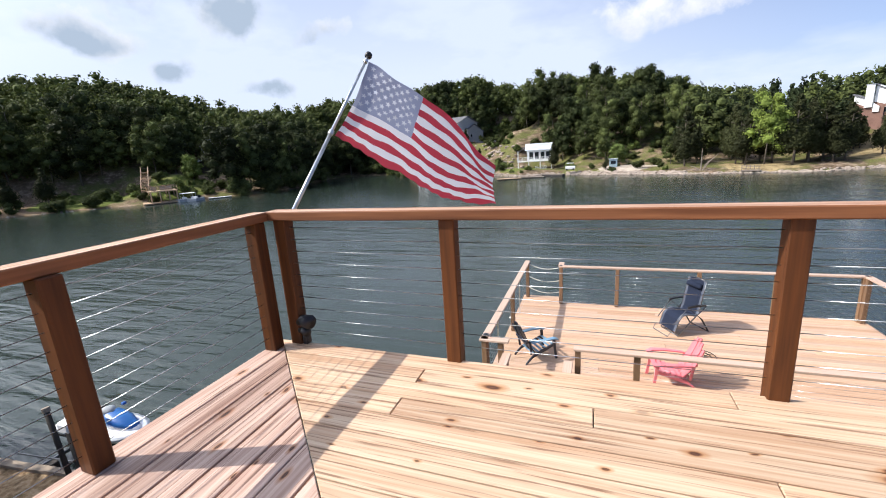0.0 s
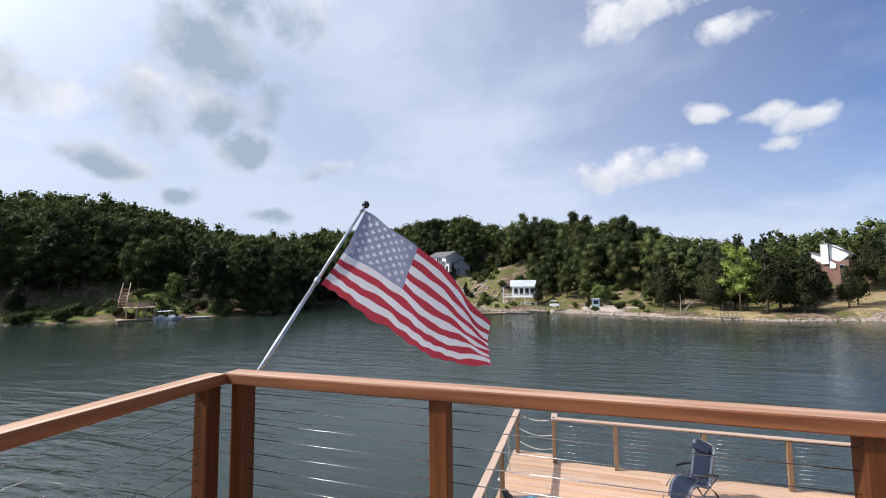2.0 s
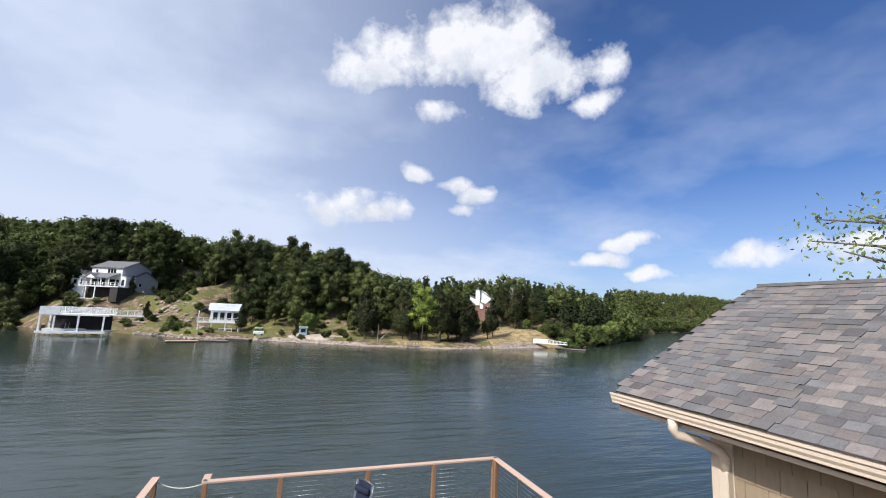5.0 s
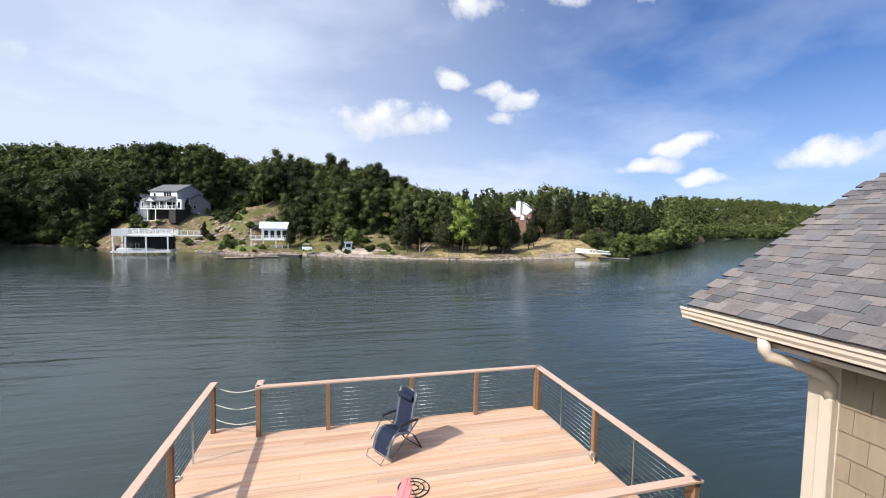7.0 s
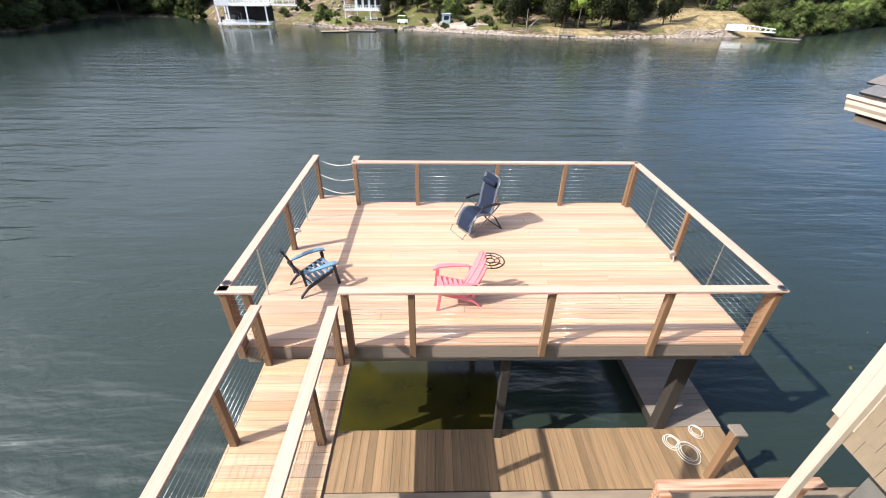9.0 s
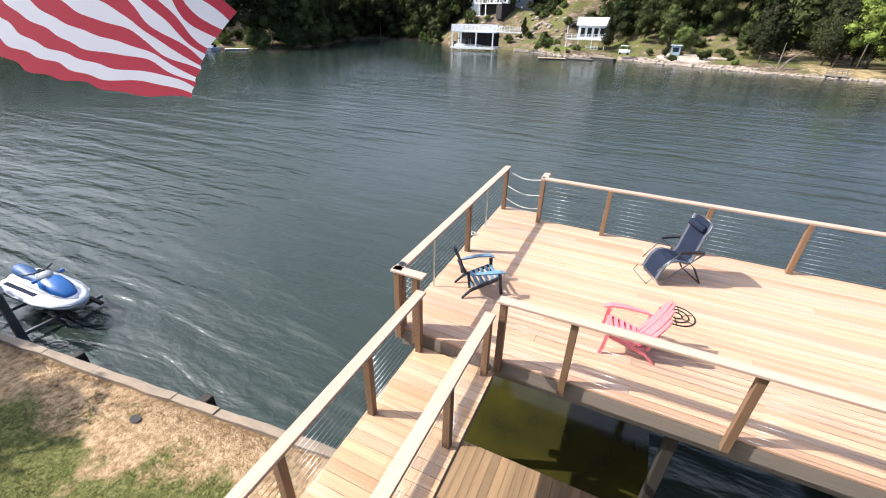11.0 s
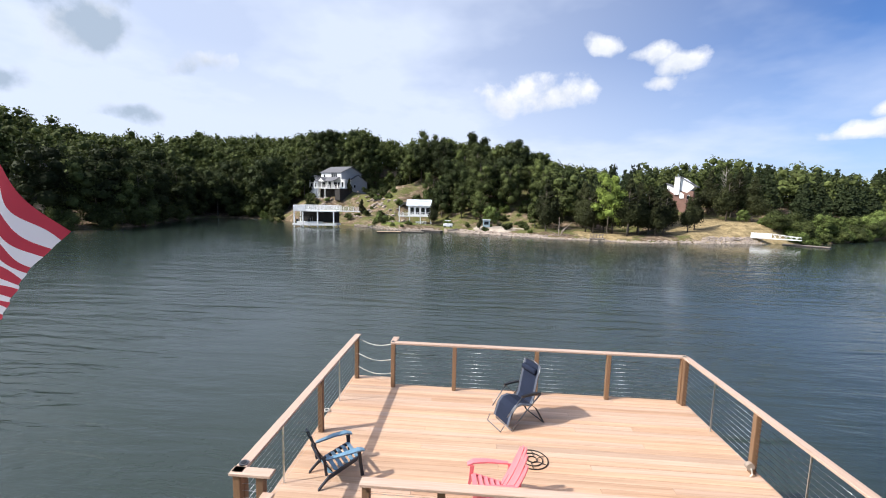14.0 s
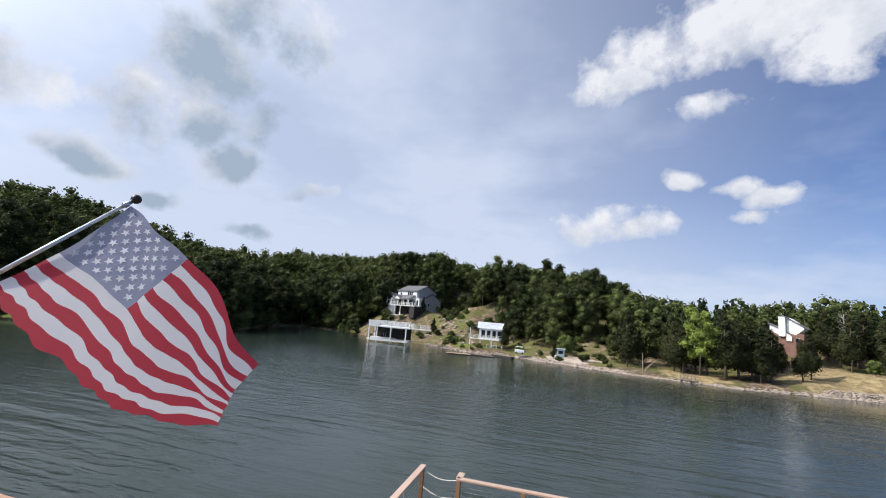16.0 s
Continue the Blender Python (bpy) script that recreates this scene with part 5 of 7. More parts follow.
def gable_wall(parent, x0, x1, y0, y1, base, eave, ridge, mat, along="y"):
    bm = bmesh.new()
    add_box(bm, (x0, y0, base), (x1, y1, eave))
    if along == "y":
        add_prism(bm, [(x0, eave), (x1, eave), ((x0 + x1) / 2, ridge - 0.2)], y0 + 0.003, y1 - 0.003, axis="y")
    else:
        add_prism(bm, [(y0, eave), (y1, eave), ((y0 + y1) / 2, ridge - 0.2)], x0 + 0.003, x1 - 0.003, axis="x")
    return part("wall", bm, mat, parent)


def fence_run(parent, x0, x1, y, z, high, mat, step=1.6, rails=3, name="balustrade"):
    bm = bmesh.new()
    k = x0
    while k <= x1 + 0.01:
        add_box(bm, (k - 0.06, y - 0.06, z), (k + 0.06, y + 0.06, z + high))
        k += step
    for i in range(rails):
        zz = z + high * (i + 1) / rails
        add_box(bm, (x0, y - 0.03, zz - 0.08), (x1, y + 0.03, zz))
    return part(name, bm, mat, parent)


def big_house():
    at, turn = at_far(-17.5, 139, 2.1, -42)
    h = thing("house", "large white and grey two-storey lake house with a front deck", "house", at, turn)
    h.scale = (0.84, 0.84, 0.84)
    # main block, its ridge along the front; the sunless end's shade is painted grey
    gable_wall(h, -10.4, -0.05, 0, 11.5, -3.5, 8.6, 11.0, WHITE, "x")
    end = bmesh.new()
    add_box(end, (-0.05, 0.01, -3.5), (0.03, 11.49, 8.6))
    add_prism(end, [(0.02, 8.6), (11.48, 8.6), (5.75, 10.8)], -0.05, 0.03, axis="x")
    part("end_wall", end, GREYW, h, "end wall coloured grey for its shade")
    gable_roof(h, -10.4, 0.0, 0, 11.5, 8.6, 11.2, ROOFG, "x", 0.4)
    # lower grey wing whose gable shows beyond the main block
    gable_wall(h, -6.0, 0.6, 3.2, 14.4, -2.0, 5.3, 8.1, GREYW, "x")
    gable_roof(h, -6.0, 0.6, 3.2, 14.4, 5.3, 8.2, ROOFG, "x", 0.35)
    side = part("side_window", box((0.6, 6.2, 2.9), (0.66, 7.3, 4.3)), WHITE, h)
    part("pane", box((0.66, 6.3, 3.0), (0.69, 7.2, 4.2)), GLASS, side)
    # white wing with its gable to the front
    gable_wall(h, -15.2, -10.5, -1.6, 6, -0.8, 5.7, 7.4, WHITE, "y")
    gable_roof(h, -15.2, -10.5, -1.6, 6, 5.7, 7.5, ROOFG, "y", 0.35)
    part("lower_wall", box((-15.1, -1.5, -3.5), (-10.6, 5.9, -0.8)), GREYW, h)
    # porch roof over the deck, with a small white gable
    part("porch_roof", prism([(-3.9, 5.25), (-0.03, 6.9), (-0.03, 6.7), (-3.9, 5.05)], -10.4, -0.6, axis="x"), ROOFG, h)
    gable_wall(h, -8.4, -4.9, -4.1, -3.95, 5.0, 5.1, 6.4, WHITE, "y")
    gable_roof(h, -8.4, -4.9, -4.0, -1.2, 5.1, 6.5, ROOFG, "y", 0.25)
    part("deck_floor", box((-10.4, -3.8, 2.4), (2.6, -0.01, 2.7)), WHITE, h)
    fence_run(h, -10.4, 2.6, -3.75, 2.7, 1.05, WHITE, 1.3, 2)
    for x in (-10.2, -6.6, -3.4, -0.8):
        part("post", box((x - 0.12, -3.7, 2.7), (x + 0.12, -3.5, 5.1)), WHITE, h)
    for x in (-7.9, -4.9):
        part("lower_post", box((x - 0.12, -3.7, -1.2), (x + 0.12, -3.5, 2.4)), WHITE, h)
    part("patio_edge", box((-9.4, -3.9, -1.35), (-4.6, -3.4, -1.2)), WHITE, h)
    # near-black slab and block stand for the shade below the deck
    part("basement", box((-10.3, -0.35, -3.4), (2.4, -0.02, 2.38)), DARKB, h)
    part("undercroft", box((0.05, -3.6, -2.0), (2.5, 3.0, 2.38)), DARKB, h)
    part("side_porch", box((0.66, -1.0, 2.72), (2.4, 2.6, 5.7)), WHITE, h)
    part("side_porch_roof", box((0.62, -1.2, 5.7), (2.6, 2.8, 5.85)), WHITE, h)
    window(h, 1.5, -1.0, 3.0, 0.9, 1.9)
    for x, z, w, hh in ((-8.6, 6.9, 0.7, 0.9), (-4.6, 6.9, 0.75, 1.3), (-3.6, 6.9, 0.75, 1.3), (-2.6, 6.9, 0.75, 1.3), (-9.0, 2.8, 1.6, 2.1), (-6.4, 2.8, 2.2, 2.1), (-3.2, 2.8, 2.2, 2.1), (-1.2, 2.8, 0.9, 2.0)):
        window(h, x, 0.0, z, w, hh)
    for x in (-13.8, -12.0):
        window(h, x, -1.6, 3.0, 1.0, 1.4)
    window(h, -12.9, -1.6, -0.4, 1.0, 1.0)


def pavilion():
    at, turn = at_far(-12.3, 144, -1.4)
    h = thing("pavilion", "open grey-roofed pavilion on the slope beside the white house", "pavilion", at, turn)
    gable_roof(h, -5.0, 5.0, 0, 7, 3.2, 5.5, ROOFG, "y", 0.4)
    gable_wall(h, -4.8, 4.8, 0.1, 0.3, 2.9, 3.1, 5.4, GREYW, "y")
    for x in (-4.7, -1.6, 1.6, 4.7):
        part("post", box((x - 0.12, 0.1, -1.5), (x + 0.12, 0.34, 3.0)), WHITE, h)
    # dark sheet added at the back as the shade inside the open pavilion
    part("back_wall", box((-4.8, 6.6, -1.5), (4.8, 6.8, 3.1)), DARKB, h)


def cottage():
    at, turn = at_far(-7.2, 110, -3.0)
    h = thing("cottage", "small white waterside cottage with a pale metal roof and deck", "cottage", at, turn)
    gable_wall(h, -2.6, 3.4, 0, 4.5, 0.0, 2.7, 4.0, WHITE, "x")
    gable_roof(h, -2.6, 3.4, 0, 4.5, 2.7, 4.3, METALR, "x", 0.5, 0.1)
    gable_roof(h, -4.6, -2.4, 0.6, 4.5, 2.4, 3.6, ROOFG, "y", 0.2)
    part("deck_floor", box((-5.0, -2.0, -0.1), (3.6, 0.1, 0.1)), WHITE, h)
    fence_run(h, -5.0, 3.6, -1.95, 0.1, 0.95, WHITE, 1.2)
    for x in (-4.8, -2.2, 0.6, 3.3):
        part("post", box((x - 0.1, -1.9, -2.6), (x + 0.1, -1.7, 2.6)), WHITE, h)
    for x in (-1.6, -0.2, 1.2, 2.5):
        window(h, x, 0.0, 0.5, 0.9, 1.7)
    part("lower_floor", box((-0.5, -3.2, -2.2), (3.0, -1.8, -2.05)), WHITE, h)
    fence_run(h, -0.5, 2.0, -3.15, -2.05, 0.9, WHITE, 1.25)


def boathouse():
    at, turn = at_far(-21.5, 108, 0.35, -16)
    h = thing("boathouse", "white two-level boat dock with a railed roof deck", "boathouse", at, turn)
    h.scale = (0.74, 0.8, 1.0)
    part("upper_floor", box((-4.4, -1.5, -2.55), (9.6, 5.0, -2.25)), WHITE, h)
    fence_run(h, -4.4, 9.6, -1.45, -2.25, 1.25, WHITE, 1.4, 5)
    fence_run(h, -4.4, 9.6, 4.95, -2.25, 1.25, WHITE, 1.4, 5)
    part("skirt_panel", box((-4.4, -1.56, -2.45), (-0.6, -1.53, -1.0)), WHITE, h)
    part("skirt_panel", box((-4.43, -1.5, -2.25), (-4.40, 5.0, -1.45)), WHITE, h)
    for x in (-4.2, -1.4, 3.4, 8.6):
        for y in (-1.3, 4.8):
            part("post", box((x - 0.17, y - 0.17, -6.8), (x + 0.17, y + 0.17, -2.5)), WHITE, h)
    part("lower_floor", box((-4.6, -1.9, -5.85), (9.4, -0.6, -5.5)), WHITE, h)
    part("lower_floor", box((-4.6, 3.8, -5.85), (9.4, 5.2, -5.5)), WHITE, h)
    # dark panel added for the shaded clutter beneath the upper floor
    part("back_panel", box((-3.8, 4.6, -5.4), (9.0, 4.7, -2.6)), DARKB, h)
    part("gangway", box((9.6, 1.2, -2.5), (16.5, 2.6, -2.25)), WHITE, h)
    fence_run(h, 9.7, 16.3, 1.25, -2.25, 1.0, WHITE, 1.6, 4)
    b = thing("boat", "white and dark motor boat moored under the boat dock", "boat", at, turn)
    part("hull", prism([(-3.0, 0.3), (2.0, 0.3), (3.2, 1.4), (2.0, 2.5), (-3.0, 2.5)], -6.05, -5.1), WHITE, b)
    part("windscreen", box((-0.4, 0.6, -5.1), (0.0, 2.2, -4.5)), GLASS, b)
    part("outboard_motor", box((-3.5, 1.1, -5.7), (-2.9, 1.7, -4.5), 0.08), BLACK, b)
    part("canopy", box((-2.4, 0.4, -4.0), (0.4, 2.4, -3.9), 0.03), DARKB, b)
    for x, y in ((-2.3, 0.45), (0.3, 0.45), (-2.3, 2.3), (0.3, 2.3)):
        part("pole", tube([(x, y, -5.1), (x, y, -4.0)], 0.03, 6), ALU, b)


def chimney_house():
    at, turn = at_far(24.9, 121, 2.2, -10)
    h = thing("house", "white angular house with a tall chimney above the trees", "house", at, turn)
    h.scale = (0.78, 0.78, 0.78)
    part("chimney", box((-1.2, -0.6, 2.4), (0.3, 0.4, 7.8), 0.03), WHITE, h)
    part("chimney_cap", box((-1.3, -0.7, 7.8), (0.4, 0.5, 8.0)), GREYW, h)
    bm = bmesh.new()
    add_prism(bm, [(0.4, 3.7), (2.4, 3.0), (4.2, 4.6), (4.2, 5.2), (1.2, 7.6), (0.4, 7.6)], 0.4, 6, axis="y")
    add_prism(bm, [(-3.4, 4.0), (-1.15, 2.7), (-1.15, 4.4), (-3.4, 5.6)], 0.4, 6, axis="y")
    add_prism(bm, [(0.4, 1.2), (1.6, 1.2), (1.6, 2.4), (0.4, 3.4)], -0.3, 0.45, axis="y")
    part("wall", bm, WHITE, h)
    part("roof", prism([(0.2, 8.1), (4.9, 4.9), (4.9, 4.65), (0.2, 7.8)], 0.1, 6.3, axis="y"), ROOFG, h)
    part("roof", prism([(-3.8, 6.05), (-1.15, 4.7), (-1.15, 4.42), (-3.8, 5.75)], 0.1, 6.3, axis="y"), ROOFG, h)
    part("brick_wall", box((-3.2, 0.0, -3.0), (2.4, 0.35, 2.38)), BRICK, h)
    part("side_wall", box((-3.9, 0.42, -1.5), (4.1, 5.9, 3.5)), BRICK, h)
    window(h, 2.6, 0.42, 1.0, 1.0, 1.2)
    window(h, -2.4, 0.42, 1.0, 1.0, 1.2)


def left_house():
    at, turn = at_far(-48.2, 132, 3.2, -14)
    h = thing("house", "grey gabled house with a wide deck half hidden in dark trees", "house", at, turn)
    gable_wall(h, -2.4, 2.4, 0, 8, -1.0, 3.0, 5.4, GREYW, "y")
    gable_roof(h, -2.4, 2.4, 0, 8, 3.0, 5.6, ROOFG, "y")
    window(h, -0.7, 0, 0.2, 0.9, 1.6)
    window(h, 0.5, 0, 0.2, 0.9, 1.6)
    part("deck_floor", box((-3.6, -2.5, -0.9), (5.0, 0.1, -0.65)), WHITE, h)
    for x in (-3.2, -0.5, 2.2, 4.7):
        part("post", box((x - 0.1, -2.4, -5.5), (x + 0.1, -2.2, -0.9)), DARKB, h)
    part("basement", box((-3.5, 0.1, -5.5), (4.9, 0.4, -0.9)), DARKB, h)


def stair_dock():
    at, turn = at_far(-53.9, 105.5, 0.0, 6)
    h = thing("dock", "two-level tan timber dock with long stair up the bank", "dock", at, turn)
    part("upper_floor", box((-2.4, -1.5, -3.55), (2.6, 3.0, -3.35)), TANW, h)
    part("lower_floor", box((-3.6, -2.4, -5.9), (2.6, 3.0, -5.65)), TANW, h)
    fence_run(h, -2.4, 2.6, -1.45, -3.35, 0.95, TANW, 1.0)
    fence_run(h, -2.4, 2.6, 2.95, -3.35, 0.95, TANW, 1.0)
    for x in (-2.2, -0.6, 1.0, 2.4):
        for y in (-1.3, 2.8):
            part("post", box((x - 0.1, y - 0.1, -6.6), (x + 0.1, y + 0.1, -3.5)), TANW, h)
    for k in range(14):
        part("stair_tread", box((-3.2 + 0.10 * k, 3.0 + 0.62 * k, -3.5 + 0.30 * k), (-1.9 + 0.10 * k, 3.5 + 0.62 * k, -3.42 + 0.30 * k)), TANW, h)
    for x in (-3.25, -1.9):
        bm = bmesh.new()
        add_tube(bm, [(x, 3.0, -2.5), (x + 1.4, 11.7, 1.7)], 0.06, 5)
        for k in range(6):
            add_box(bm, (x + 0.27 * k - 0.05, 3.0 + 1.7 * k, -3.6 + 0.82 * k), (x + 0.27 * k + 0.05, 3.1 + 1.7 * k, -2.5 + 0.82 * k))
        part("stair_rail", bm, TANW, h)
    for k, (x, y, turn2) in enumerate(((-1.4, 0.6, 0), (0.2, 0.4, 0), (1.4, 0.8, 0))):
        c = thing("bench", "pale bench on the upper level of the timber dock", "bench", at, turn, group="dock benches")
        part("seat", box((x - 0.5, y - 0.3, -3.34), (x + 0.5, y + 0.3, -2.95), 0.03), STONE, c)
        part("backrest", box((x - 0.5, y + 0.22, -2.95), (x + 0.5, y + 0.3, -2.5), 0.02), STONE, c)


def small_boat(yaw, r, turn, label, canopy=None):
    at, t = at_far(yaw, r, 0.0, turn)
    b = thing("boat", label, "boat", at, t, group="moored boats")
    hull = prism([(-2.2, -0.9), (1.2, -0.9), (2.4, 0.0), (1.2, 0.9), (-2.2, 0.9)], -6.1, -5.45)
    part("hull", hull, GREYW, b)
    part("seat", box((-1.2, -0.6, -5.45), (-0.6, 0.6, -5.05), 0.04), WHITE, b)
    part("windscreen", box((0.2, -0.6, -5.45), (0.4, 0.6, -4.95)), GLASS, b)
    if canopy:
        part("canopy", box((-1.5, -0.95, -4.35), (1.1, 0.95, -4.25), 0.04), canopy, b)
        for x, y in ((-1.4, -0.85), (1.0, -0.85), (-1.4, 0.85), (1.0, 0.85)):
            part("pole", tube([(x, y, -5.5), (x, y, -4.3)], 0.03, 5), ALU, b)
    return b


def floating_dock(yaw, r, turn, length, wide, mat, label, z=-5.75):
    at, t = at_far(yaw, r, 0.0, turn)
    d = thing("floating_dock", label, "dock", at, t, group="floating docks")
    part("float", box((-length / 2, -wide / 2, -6.1), (length / 2, wide / 2, z - 0.1)), DARKB, d)
    count = max(3, int(length / 0.9))
    for k in range(count):
        a = -length / 2 + length * k / count
        part("plank", box((a + 0.01, -wide / 2 - 0.05, z - 0.1), (a + length / count - 0.02, wide / 2 + 0.05, z), 0.01), mat, d)
    return d


big_house()
pavilion()
cottage()
boathouse()
chimney_house()
left_house()
stair_dock()
small_boat(-51.4, 104, 20, "small grey motor boat with a pale canopy by the timber dock", WHITE)
small_boat(-50.6, 103.5, 60, "small dark motor boat moored beside the timber dock")
floating_dock(-48.2, 104, 0, 4.5, 1.2, WHITE, "narrow white floating dock beside the moored boats")
floating_dock(-11.0, 92.5, 6, 5.2, 1.3, TANW, "tan plank floating dock near the cottage")
floating_dock(-7.8, 94.0, -18, 5.0, 1.2, GREYB, "grey plank floating dock leading to the cottage's bank")
floating_dock(-5.2, 96.5, -30, 5.0, 1.2, GREYB, "grey plank gangway climbing to the cottage's bank", z=-5.55)
floating_dock(36.8, 109, -8, 7.0, 1.6, GREYB, "dark plank floating dock by the grassy point")
at, turn = at_far(34.2, 108.5, 0.0, -8)
gang = thing("gangway", "white steel trussed gangway from the bank to the floating dock", "gangway", at, turn)
part("walkway", box((-3.8, -0.6, -4.9), (4.2, 0.6, -4.78)), WHITE, gang)
part("side_panel", box((-3.8, -0.66, -4.8), (-0.4, -0.6, -3.8)), WHITE, gang)
tr = bmesh.new()
add_tube(tr, [(-0.4, -0.63, -3.85), (4.2, -0.63, -4.3)], 0.06, 5)
for k in range(5):
    add_tube(tr, [(-0.2 + 0.85 * k, -0.63, -4.8), (0.4 + 0.85 * k, -0.63, -3.95 - 0.08 * k)], 0.04, 5)
    add_tube(tr, [(0.4 + 0.85 * k, -0.63, -4.8), (-0.2 + 0.85 * k, -0.63, -3.9 - 0.08 * k)], 0.04, 5)
part("truss", tr, WHITE, gang)

# driftwood, boulders, shed, small jetty
at, turn = at_far(11.6, 91.3, -5.8)
drift = thing("fallen_tree", "bleached fallen tree with bare roots lying at the waterline", "fallen tree", at, turn)
dr = bmesh.new()
for k, (x, z) in enumerate(((0, 4.2), (2.6, 3.2), (1.2, 2.0), (-1.8, 1.2), (2.2, 0.6), (-2.4, 0.5), (3.0, 0.2))):
    add_tube(dr, [(0.1 * k, 0, 0), (x * 0.5, 0.1, z * 0.55 + 0.2), (x, 0.2, z)], [0.13, 0.09, 0.04], 6)
part("branch", dr, STONE, drift)
at, turn = at_far(16.3, 90.5, 0.0)
jet = thing("jetty", "small grey timber jetty at the foot of the bright tree", "jetty", at, turn)
part("platform", box((-1.4, -0.8, -5.7), (1.4, 0.8, -5.55)), GREYB, jet)
fence_run(jet, -1.3, 1.3, 0.7, -5.55, 0.8, GREYB, 0.6)
at, turn = at_far(2.1, 99, ground_spot(2.1, 99)[2])
kiosk = thing("shed", "small pale blue-grey framed shed on the sandy landing", "shed", at, turn)
part("wall", box((-0.8, -0.6, 0), (0.8, 0.6, 1.6), 0.03), material("pale_blue_paint", (0.35, 0.47, 0.52), 0.6), kiosk)
part("roof", box((-0.95, -0.75, 1.6), (0.95, 0.75, 1.75), 0.02), METALR, kiosk)
part("window", box((-0.5, -0.64, 0.6), (0.5, -0.6, 1.3)), GLASS, kiosk)
at, turn = at_far(-3.1, 98.5, -5.0)
pod = thing("golf_cart", "small white cart with dark windows parked by the landing", "cart", at, turn)
part("body", box((-1.0, -0.6, 0.2), (1.1, 0.6, 0.9), 0.08), WHITE, pod)
part("roof", box((-0.8, -0.6, 1.5), (0.7, 0.6, 1.58), 0.03), WHITE, pod)
for x in (-0.7, 0.7):
    part("wheel", tube([(x, -0.65, 0.2), (x, -0.5, 0.2)], 0.22, 10), BLACK, pod)
    part("post", box((x - 0.04, -0.58, 0.9), (x + 0.04, -0.5, 1.5)), BLACK, pod)

stones = bmesh.new()
srng = np.random.default_rng(8)
ico = bmesh.new(); bmesh.ops.create_icosphere(ico, subdivisions=1, radius=1.0)
iv = np.array([v.co[:] for v in ico.verts]); ifc = [tuple(v.index for v in f.verts) for f in ico.faces]; ico.free()
blocks, faces, base = [], [], 0
for lo, hi, count, near, far, size in ((27.5, 33.5, 500, -0.3, 2.6, 0.20), (-3.5, 10, 420, -0.3, 1.8, 0.30), (10, 22, 220, -0.2, 1.0, 0.22), (-16, -4, 220, 0.0, 1.5, 0.25), (-20, -8, 130, 8, 26, 0.42), (-72, -58, 30, -0.2, 1.0, 0.2), (22, 28, 120, -0.2, 1.5, 0.25)):
    for k in range(count):
        yaw = srng.uniform(lo, hi)
        x, y, z = ground_spot(yaw, shore_at(yaw) + srng.uniform(near, far))
        s = size * srng.uniform(0.5, 1.5)
        blocks.append(iv * (1 + srng.uniform(-0.25, 0.25, (len(iv), 1))) * s * np.array([1.3, 1, 0.7]) + (x, y, max(z, -6.05) + s * 0.15))
        faces += [tuple(i + base for i in f) for f in ifc]
        base += len(iv)
stones.free()
tagged(new("shore_rocks", mesh_from("shore_rocks", np.concatenate(blocks), faces, STONE)), "pale riprap rocks and boulders scattered along the far shoreline", "rocks", kind="stuff")


# ---- furniture and gear on the dock ----
BLUEP = material("dark_navy_plastic", (0.012, 0.018, 0.035), 0.35, tone=0.02)
# sunlight on the navy chair's seat and arms is put into this lighter blue
BLUES = material("sunlit_glossy_blue", (0.16, 0.30, 0.42), 0.3, tone=0.05)
PINKP = material("faded_pink_red_plastic", (0.74, 0.20, 0.22), 0.42, second=(0.62, 0.15, 0.17), scale=4, tone=0.04)
MESHF = material("charcoal_blue_sling", (0.016, 0.022, 0.042), 0.9, second=(0.012, 0.017, 0.032), spec=0.15, scale=40, stretch=(1, 1, 1), tone=0.03)
MESHG = material("grey_sling_edge", (0.10, 0.115, 0.15), 0.85, spec=0.2, scale=40, tone=0.03)
FRAMEG = material("grey_steel_tube", (0.20, 0.20, 0.21), 0.35, 0.8, tone=0.02)
IRON = material("black_iron_wire", (0.02, 0.018, 0.016), 0.55, 0.5, tone=0.02)
ROPE = material("white_rope", (0.68, 0.65, 0.58), 0.85, scale=40, tone=0.03)


def slat(a, b, wide, thick, across):
    """A flat slat from a to b, wide along across."""
    a, b, across = Vector(a), Vector(b), Vector(across).normalized()
    d = (b - a).normalized()
    up = d.cross(across).normalized()
    bm = bmesh.new()
    m = Matrix((d, across, up)).transposed().to_4x4()
    add_box(bm, (0, -wide / 2, -thick / 2), ((b - a).length, wide / 2, thick / 2), min(0.006, thick * 0.35), Matrix.Translation(a) @ m)
    return bm


def curved_slat(points, wide, thick, across):
    points, across = [Vector(p) for p in points], Vector(across).normalized()
    bm = bmesh.new()
    rings = []
    for i, p in enumerate(points):
        d = (points[min(i + 1, len(points) - 1)] - points[max(i - 1, 0)]).normalized()
        up = d.cross(across).normalized()
        w = wide[i] if isinstance(wide, (list, tuple)) else wide
        rings.append([bm.verts.new(p + across * sx * w / 2 + up * sz * thick / 2) for sx, sz in ((-1, -1), (1, -1), (1, 1), (-1, 1))])
    for a, b in zip(rings, rings[1:]):
        for k in range(4):
            bm.faces.new((a[k], a[(k + 1) % 4], b[(k + 1) % 4], b[k]))
    bm.faces.new(rings[0][::-1]); bm.faces.new(rings[-1])
    bmesh.ops.recalc_face_normals(bm, faces=bm.faces)
    return bm


